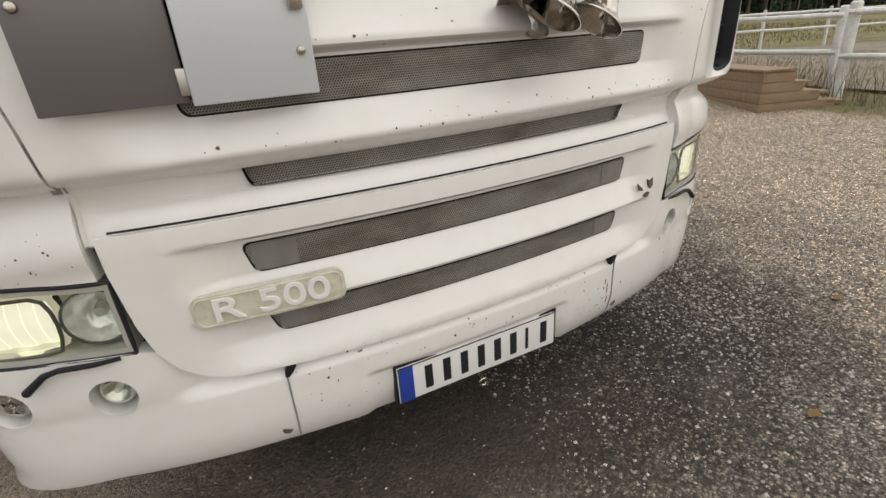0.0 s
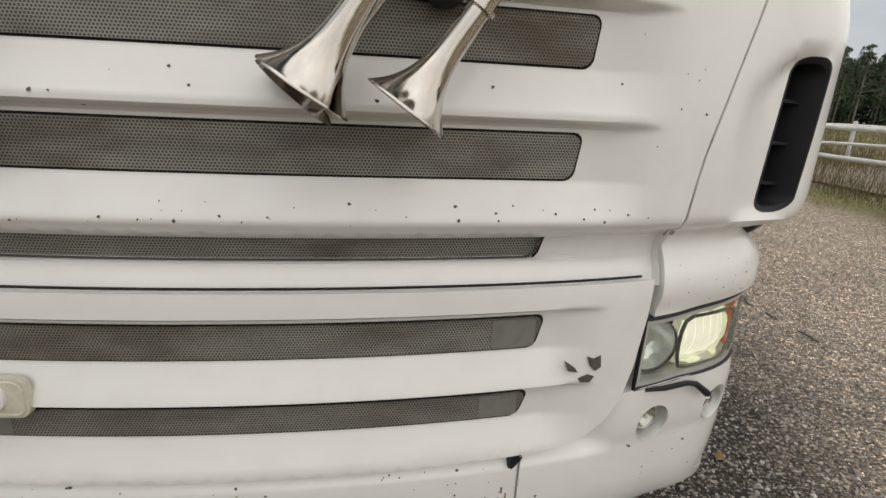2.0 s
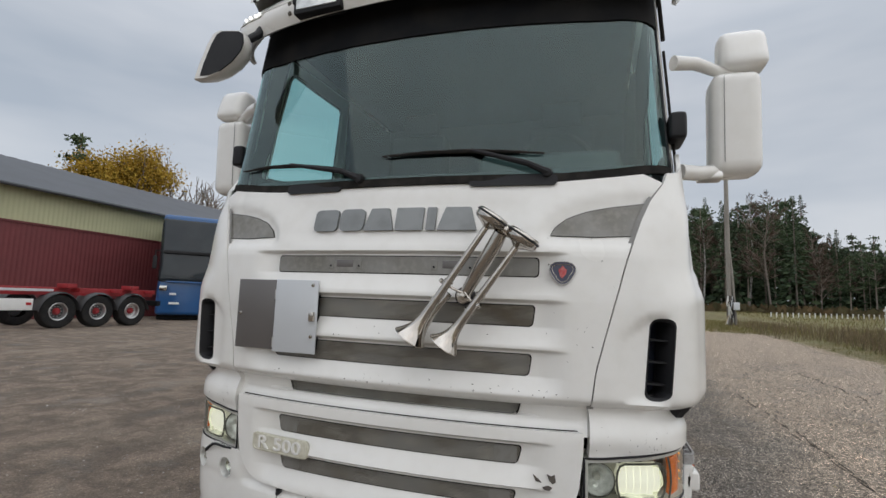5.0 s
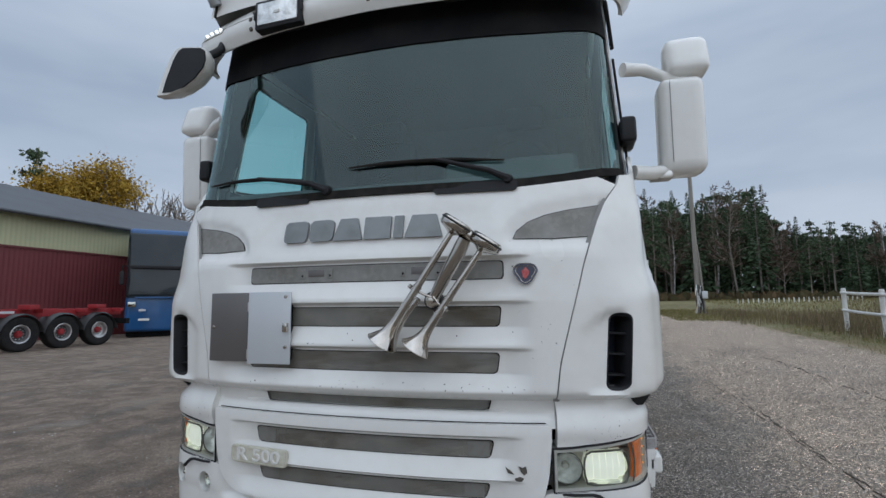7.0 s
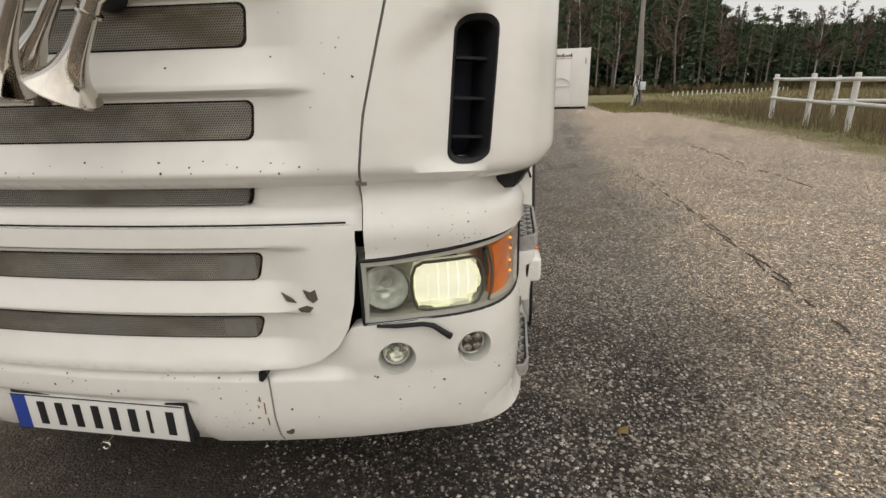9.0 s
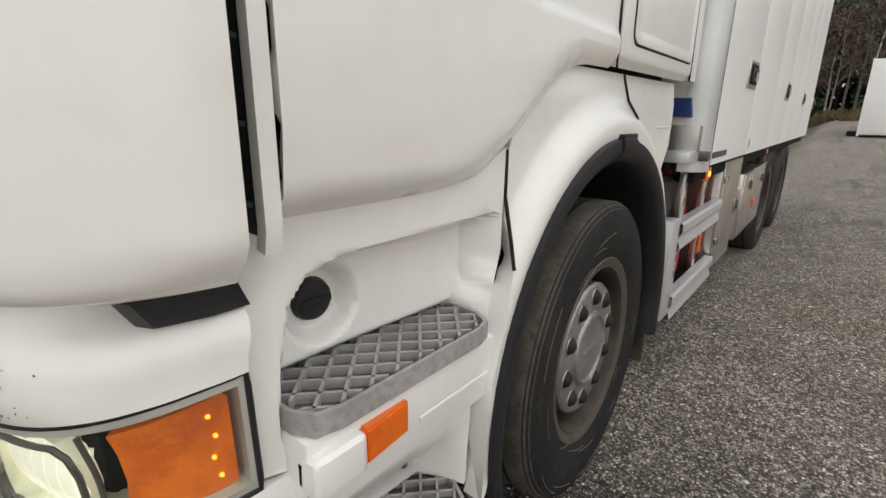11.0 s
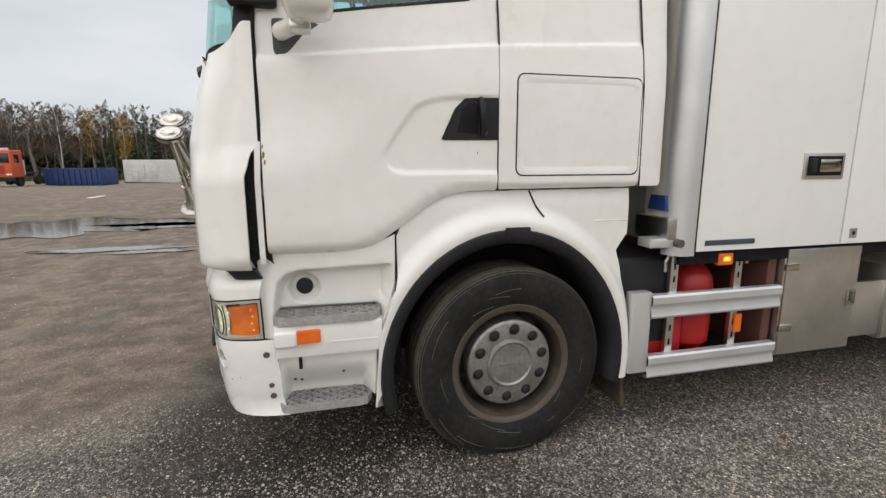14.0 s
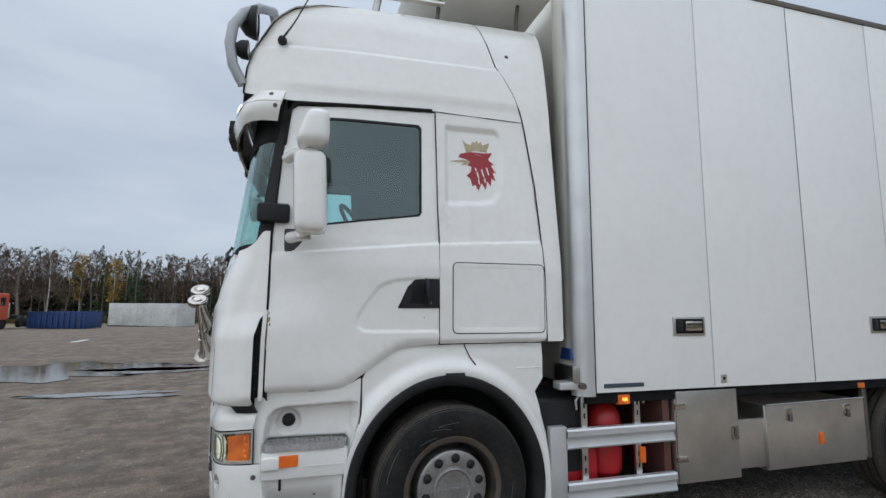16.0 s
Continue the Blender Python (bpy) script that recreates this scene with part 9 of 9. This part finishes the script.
part("hatch_arch", tube([(-1.62, -0.03, 1.02), (-1.58, -0.04, 1.18), (-1.42, -0.045, 1.33), (-1.23, -0.05, 1.38), (-1.04, -0.045, 1.33), (-0.88, -0.04, 1.18), (-0.84, -0.03, 1.02)], 0.02, 8), SILVER_PANEL, cont)
part("hatch_sill", box((-1.64, -0.06, 0.98), (-0.82, -0.01, 1.03), 0.008), SILVER_PANEL, cont)
part("roof_unit", box((-2.2, 0.2, 2.62), (-1.75, 0.8, 2.86), 0.04), DARK, cont)
part("latch", box((-0.20, -0.05, 1.95), (-0.17, -0.02, 2.2), 0.004), CHIP, cont)
for k, w in enumerate((0.13, 0.12, 0.10, 0.13, 0.09, 0.11, 0.12, 0.13)):
    x = -1.52 + 0.093 * k
    part("sign_bar", box((x, -0.028, 2.26), (x + w * 0.55, -0.019, 2.26 + (0.14 if k in (0, 3, 7) else 0.10)), 0.001), BLACK, cont)
part("sign_line", box((-1.52, -0.028, 2.19), (-0.82, -0.019, 2.21), 0.001), LOGO_RED, cont)

# ==== SHED, TRAILER, BUS ====
def corrugated(x, y0, y1, z0, z1, pitch=0.20, depth=0.018):
    bm = bmesh.new()
    prev = None
    n_ = int((y1 - y0) / (pitch / 4))
    for i in range(n_ + 1):
        y = y0 + (y1 - y0) * i / n_
        xx = x + (depth if (i % 4) in (1, 2) else 0.0)
        cur = (bm.verts.new((xx, y, z0)), bm.verts.new((xx, y, z1)))
        if prev:
            bm.faces.new((prev[0], cur[0], cur[1], prev[1]))
        prev = cur
    return bm


shed = thing("long_shed", "long sheet-metal shed, wine-red below and pale green above", "shed")
SHED_RED = mat("wine_red_sheet", (0.165, 0.035, 0.038), 0.6, var=(0.12, 0.028, 0.03), vscale=0.6, vmix=0.5, fine=(0.19, 0.05, 0.05), fscale=8, fmix=0.3)
SHED_GREEN = mat("pale_green_sheet", (0.50, 0.50, 0.31), 0.6, var=(0.42, 0.42, 0.26), vscale=0.6, vmix=0.5)
ROOF_GREY = mat("dark_roof_sheet", (0.075, 0.08, 0.09), 0.55, var=(0.05, 0.055, 0.06), vscale=0.7, vmix=0.5)
part("lower_wall", corrugated(-23.0, 4, 46, -0.4, 4.10), SHED_RED, shed, "", 20)
part("upper_wall", corrugated(-23.02, 4, 46, 4.10, 5.70), SHED_GREEN, shed, "", 20)
part("wall_flashing", box((-22.99, 4, 4.06), (-22.93, 46, 4.14), 0.0), SHED_RED, shed)
bm = bmesh.new()
for i in range(130):
    y = 3.4 + 43.2 * i / 129
    z_ = 0.03 if i % 2 else 0.0
    bm.verts.new((-22.45, y, 5.58 + z_))
    bm.verts.new((-30.0, y, 8.35 + z_))
bm.verts.ensure_lookup_table()
for i in range(129):
    a = 2 * i
    bm.faces.new((bm.verts[a], bm.verts[a + 1], bm.verts[a + 3], bm.verts[a + 2]))
part("roof", bm, ROOF_GREY, shed, "", 10)
part("back_roof", box((-37.5, 3.4, 5.5), (-37.3, 46.6, 5.6)), ROOF_GREY, shed)
part("gutter", tube([(-22.42, 3.4, 5.56), (-22.42, 46.6, 5.56)], 0.08, 8), ROOF_GREY, shed)
bm = bmesh.new()
vs_ = [bm.verts.new(p) for p in ((-23.0, 4, -0.4), (-37, 4, -0.8), (-37, 4, 5.6), (-30, 4, 8.3), (-23, 4, 5.65))]
bm.faces.new(vs_)
part("gable", bm, SHED_RED, shed, "", 0)

trailer = thing("trailer_chassis", "red three-axle skeletal trailer parked beside the shed", "trailer")
TRAILER_RED = mat("trailer_red", (0.30, 0.02, 0.025), 0.5, var=(0.2, 0.02, 0.02), vscale=3, vmix=0.5)
FENDER_GREY = mat("grey_plastic_fender", (0.06, 0.062, 0.065), 0.6, var=(0.09, 0.09, 0.09), vscale=4, vmix=0.5)
RIM_BRIGHT = mat("silver_rim", (0.62, 0.62, 0.62), 0.3, 0.8, var=(0.4, 0.4, 0.4), vscale=6, vmix=0.4)
TX = -16.25
for dx in (-0.25, -1.55):
    part("beam", box((TX + dx - 0.08, 1.0, 1.10), (TX + dx + 0.08, 13.0, 1.34), 0.01), TRAILER_RED, trailer)
for y in np.arange(1.5, 13.0, 1.4):
    part("cross_member", box((TX - 2.2, y - 0.06, 1.22), (TX + 0.25, y + 0.06, 1.36), 0.01), TRAILER_RED, trailer)
part("side_stripe", box((TX + 0.22, 1.0, 1.22), (TX + 0.27, 9.0, 1.30), 0.005), SILVER_PANEL, trailer)
part("rear_light_bar", box((TX - 2.2, 12.9, 0.75), (TX + 0.25, 13.05, 0.95), 0.01), DARK, trailer)
for k, y in enumerate((9.38, 10.70, 12.02)):
    for dx in (0.0, -2.0):
        m = Matrix.Translation((TX + dx - 0.12, y, 0.56)) @ Vector((1 if dx == 0 else -1, 0, 0)).to_track_quat('Z', 'Y').to_matrix().to_4x4()
        w_ = part("wheel", lathe(tyre_bm(0.56, 0.36, 0.292), m, 36), RUBBER, trailer, "black trailer tyre", 40)
        rim_t = part("rim", lathe([(0.300, 0.15), (0.29, 0.158), (0.262, 0.15), (0.25, 0.08), (0.235, 0.03)], m, 28), RIM_BRIGHT, w_, "bright rim")
        part("rim_dish", lathe([(0.24, 0.032), (0.20, 0.020), (0.10, 0.030), (0.0, 0.030)], m, 24), FENDER_GREY if k < 2 else RIM_BRIGHT, rim_t)
        for q in range(10):
            a_ = 0.6283 * q
            part("wheel_nut", lathe([(0.0, 0.05), (0.016, 0.048), (0.018, 0.02)], m @ Matrix.Translation((0.165 * math.cos(a_), 0.165 * math.sin(a_), 0.0)), 6), RIM_BRIGHT if k < 2 else FENDER_GREY, rim_t)
        part("hub", lathe([(0.12, 0.02), (0.115, 0.07), (0.07, 0.13), (0.0, 0.13)], m, 20), TRAILER_RED, w_)
        bm = bmesh.new()
        prev = None
        for a in np.linspace(8, 172, 16):
            c, s_ = math.cos(radians(a)), math.sin(radians(a))
            cur = [bm.verts.new((TX + dx - 0.12 + q, y + 0.66 * c, 0.50 + 0.72 * s_ + (0.0 if abs(q) < 0.2 else -0.05))) for q in (-0.24, -0.19, 0.19, 0.24)]
            if prev:
                for i in range(3):
                    bm.faces.new((prev[i], prev[i + 1], cur[i + 1], cur[i]))
            prev = cur
        part("mudguard", bm, FENDER_GREY, trailer, "dark grey mudguard")

for y in (3.2, 6.3, 9.6, 11.9):
    part("twist_lock", box((TX - 0.30, y - 0.16, 1.34), (TX + 0.22, y + 0.16, 1.50), 0.02), TRAILER_RED, trailer)
part("side_board", box((TX + 0.10, 5.2, 0.62), (TX + 0.20, 8.5, 0.98), 0.02), PLATE_WHITE, trailer, "white side board")
part("side_lamp", box((TX + 0.20, 8.30, 0.78), (TX + 0.22, 8.44, 0.86), 0.005), RED, trailer)

bus = thing("coach", "blue double-deck coach with dark glass front, parked by the shed", "bus", at=pose(-17.48, 15.74, 0.45, 0, 0, 45))
BUS_BLUE = mat("coach_blue", (0.012, 0.085, 0.24), 0.3, coat=0.5, var=(0.010, 0.055, 0.16), vscale=1, vmix=0.4)
BUS_GLASS = mat("coach_dark_glass", (0.015, 0.022, 0.028), 0.06, var=(0.03, 0.04, 0.045), vscale=0.8, vmix=0.5)
bm = box((-1.27, 0.0, -0.20), (1.27, 12.0, 4.55), 0.18, 4)
for v in bm.verts:
    if v.co.y < 2:
        v.co.y += 0.35 * max(0, (v.co.z - 0.9) / 3.6) ** 2
        v.co.y += 0.22 * (v.co.x / 1.27) ** 4
part("body", bm, BUS_BLUE, bus, "", 40)
bm = box((-1.282, -0.014, 1.32), (1.282, 4.0, 4.40), 0.18, 4)
for v in bm.verts:
    if v.co.y < 2:
        v.co.y += 0.35 * max(0, (v.co.z - 0.9) / 3.6) ** 2
        v.co.y += 0.22 * (v.co.x / 1.27) ** 4
part("windscreen", bm, BUS_GLASS, bus, "dark coach glass front", 40)
part("glass_band", box((-1.15, 0.10, 2.66), (1.15, 0.30, 2.80), 0.02), BLACK, bus)
part("driver_shade", box((-0.9, 0.06, 1.30), (0.9, 0.20, 1.38), 0.02), BUS_BLUE, bus)
for s_ in (-1, 1):
    part("side_glass", box((s_ * 1.275 - 0.01, 0.5, 1.5), (s_ * 1.275 + 0.01, 11.5, 4.1), 0.0), BUS_GLASS, bus)
    part("coach_lamp", box((s_ * 1.0 - 0.16, 0.02, 0.92), (s_ * 1.0 + 0.16, 0.20, 1.15), 0.04), REFLECTOR, bus)
    part("mirror", box((s_ * 1.42 - 0.09, -0.10, 1.9), (s_ * 1.42 + 0.09, 0.05, 2.5), 0.05, 3), BLACK, bus)
    part("mirror_arm", tube([(s_ * 1.2, 0.12, 2.75), (s_ * 1.42, -0.02, 2.75), (s_ * 1.42, -0.02, 2.45)], 0.03, 6), BLACK, bus)
    part("coach_wheel", lathe([(0.0, 0.0), (0.28, 0.0), (0.5, 0.02), (0.5, 0.3)], Matrix.Translation((s_ * 1.25, 2.6, 0.05)) @ Vector((-s_, 0, 0)).to_track_quat('Z', 'Y').to_matrix().to_4x4(), 24), RUBBER, bus)
part("skirt", box((-1.2, 0.5, -0.42), (1.2, 11.8, -0.1), 0.05), DARK, bus)
part("badge_bar", box((-0.72, -0.012, 0.72), (-0.45, 0.03, 0.82), 0.01), SILVER_PANEL, bus)
part("number_plate", box((-0.72, -0.005, 0.30), (-0.30, 0.03, 0.40), 0.004), PLATE_WHITE, bus)
for k in range(2):
    part("coach_wiper", tube([(-0.2 + 0.9 * k, 0.0, 1.45), (-0.8 + 0.9 * k, 0.02, 1.62)], 0.015, 6), BLACK, bus)

# ==== ACROSS THE YARD ====
far = thing("long_container", "weathered white long container across the yard", "container", at=Matrix.Translation((-56.2, -20.4, gz(-56, -20))) @ pose(0, 0, 0, 0, 0, math.degrees(math.atan2(10.2, 6.8))))
OLD_WHITE = mat("weathered_white_wall", (0.58, 0.59, 0.57), 0.7, var=(0.36, 0.37, 0.35), vscale=0.7, vmix=0.55, fine=(0.30, 0.32, 0.30), fscale=3, fmix=0.35)
part("body", box((0, 0.0, 0.08), (9.6, 2.4, 2.5), 0.03), OLD_WHITE, far)
for k in range(10):
    part("wall_rib", box((0.1 + k, -0.03, 0.15), (0.16 + k, 0.0, 2.42), 0.005), OLD_WHITE, far)
part("foot_rail", box((0, -0.04, -0.15), (9.6, 2.4, 0.12), 0.01), DARK, far)

skip = thing("blue_skip", "open blue ribbed steel skip container", "skip", at=Matrix.Translation((-46.0, -23.0, gz(-46, -22))) @ pose(0, 0, 0, 0, 0, 78))
SKIP_BLUE = mat("skip_blue", (0.012, 0.045, 0.16), 0.55, var=(0.02, 0.03, 0.08), vscale=2, vmix=0.6)
part("floor_pan", box((0, 0, 0.05), (4.9, 2.3, 0.20), 0.01), SKIP_BLUE, skip)
for y in (0.0, 2.24):
    part("side_wall", box((0, y, 0.1), (4.9, y + 0.06, 1.45), 0.01), SKIP_BLUE, skip)
    part("top_rim", box((-0.03, y - 0.05, 1.40), (4.93, y + 0.11, 1.52), 0.01), SKIP_BLUE, skip)
for x in (0.0, 4.84):
    part("end_wall", box((x, 0, 0.1), (x + 0.06, 2.3, 1.45), 0.01), SKIP_BLUE, skip)
for k in range(10):
    part("side_rib", box((0.15 + 0.48 * k, -0.10, 0.1), (0.25 + 0.48 * k, 0.0, 1.42), 0.01), SKIP_BLUE, skip)
    
lorry = thing("orange_lorry", "orange hook-lift lorry parked at the yard's far side", "truck", at=Matrix.Translation((-43.5, -25.2, gz(-43, -26))) @ pose(0, 0, 0, 0, 0, 95))
ORANGE = mat("orange_lorry_paint", (0.62, 0.085, 0.02), 0.4, var=(0.45, 0.06, 0.02), vscale=2, vmix=0.4, coat=0.3)
bm = box((-1.22, 0.0, 0.75), (1.22, 1.95, 3.0), 0.12, 3)
part("cab", bm, ORANGE, lorry)
part("windscreen", box((-1.08, -0.015, 1.95), (1.08, 0.03, 2.72), 0.02), BUS_GLASS, lorry)
for s_ in (-1, 1):
    part("side_window", box((s_ * 1.22 - 0.012, 0.45, 1.95), (s_ * 1.22 + 0.012, 1.25, 2.65), 0.01), BUS_GLASS, lorry)
    part("headlamp", box((s_ * 0.95 - 0.2, -0.03, 0.85), (s_ * 0.95 + 0.2, 0.05, 1.08), 0.03), REFLECTOR, lorry)
    for y in (1.3, 4.6, 5.9):
        part("wheel", lathe([(0.0, 0.02), (0.25, 0.02), (0.29, 0.0), (0.5, 0.0), (0.5, 0.3)], Matrix.Translation((s_ * 1.2, y, 0.5)) @ Vector((-s_, 0, 0)).to_track_quat('Z', 'Y').to_matrix().to_4x4(), 24), RUBBER, lorry)
part("bumper", box((-1.2, -0.06, 0.45), (1.2, 0.3, 0.80), 0.03), BLACK, lorry)
for k in range(4):
    part("grille_bar", box((-0.7, -0.02, 1.15 + 0.16 * k), (0.7, 0.01, 1.20 + 0.16 * k), 0.005), DARK, lorry)
part("roof_lamps", box((-1.0, 0.25, 3.0), (1.0, 0.45, 3.16), 0.03), SILVER_PANEL, lorry)
part("frame", box((-0.5, 1.9, 0.75), (0.5, 7.0, 1.05), 0.02), DARK, lorry)
part("tank", box((-1.15, 2.0, 0.9), (1.15, 2.35, 2.2), 0.05), ALU, lorry)
bm = box((-0.3, 0.0, 0.0), (1.1, 0.22, 0.03), 0.004)
tagged(part("plank_debris", bm, PLATE_WHITE, None), "pale plank lying on the yard", "plank").location = (-22.0, -9.5, gz(-22, -9) + 0.012)
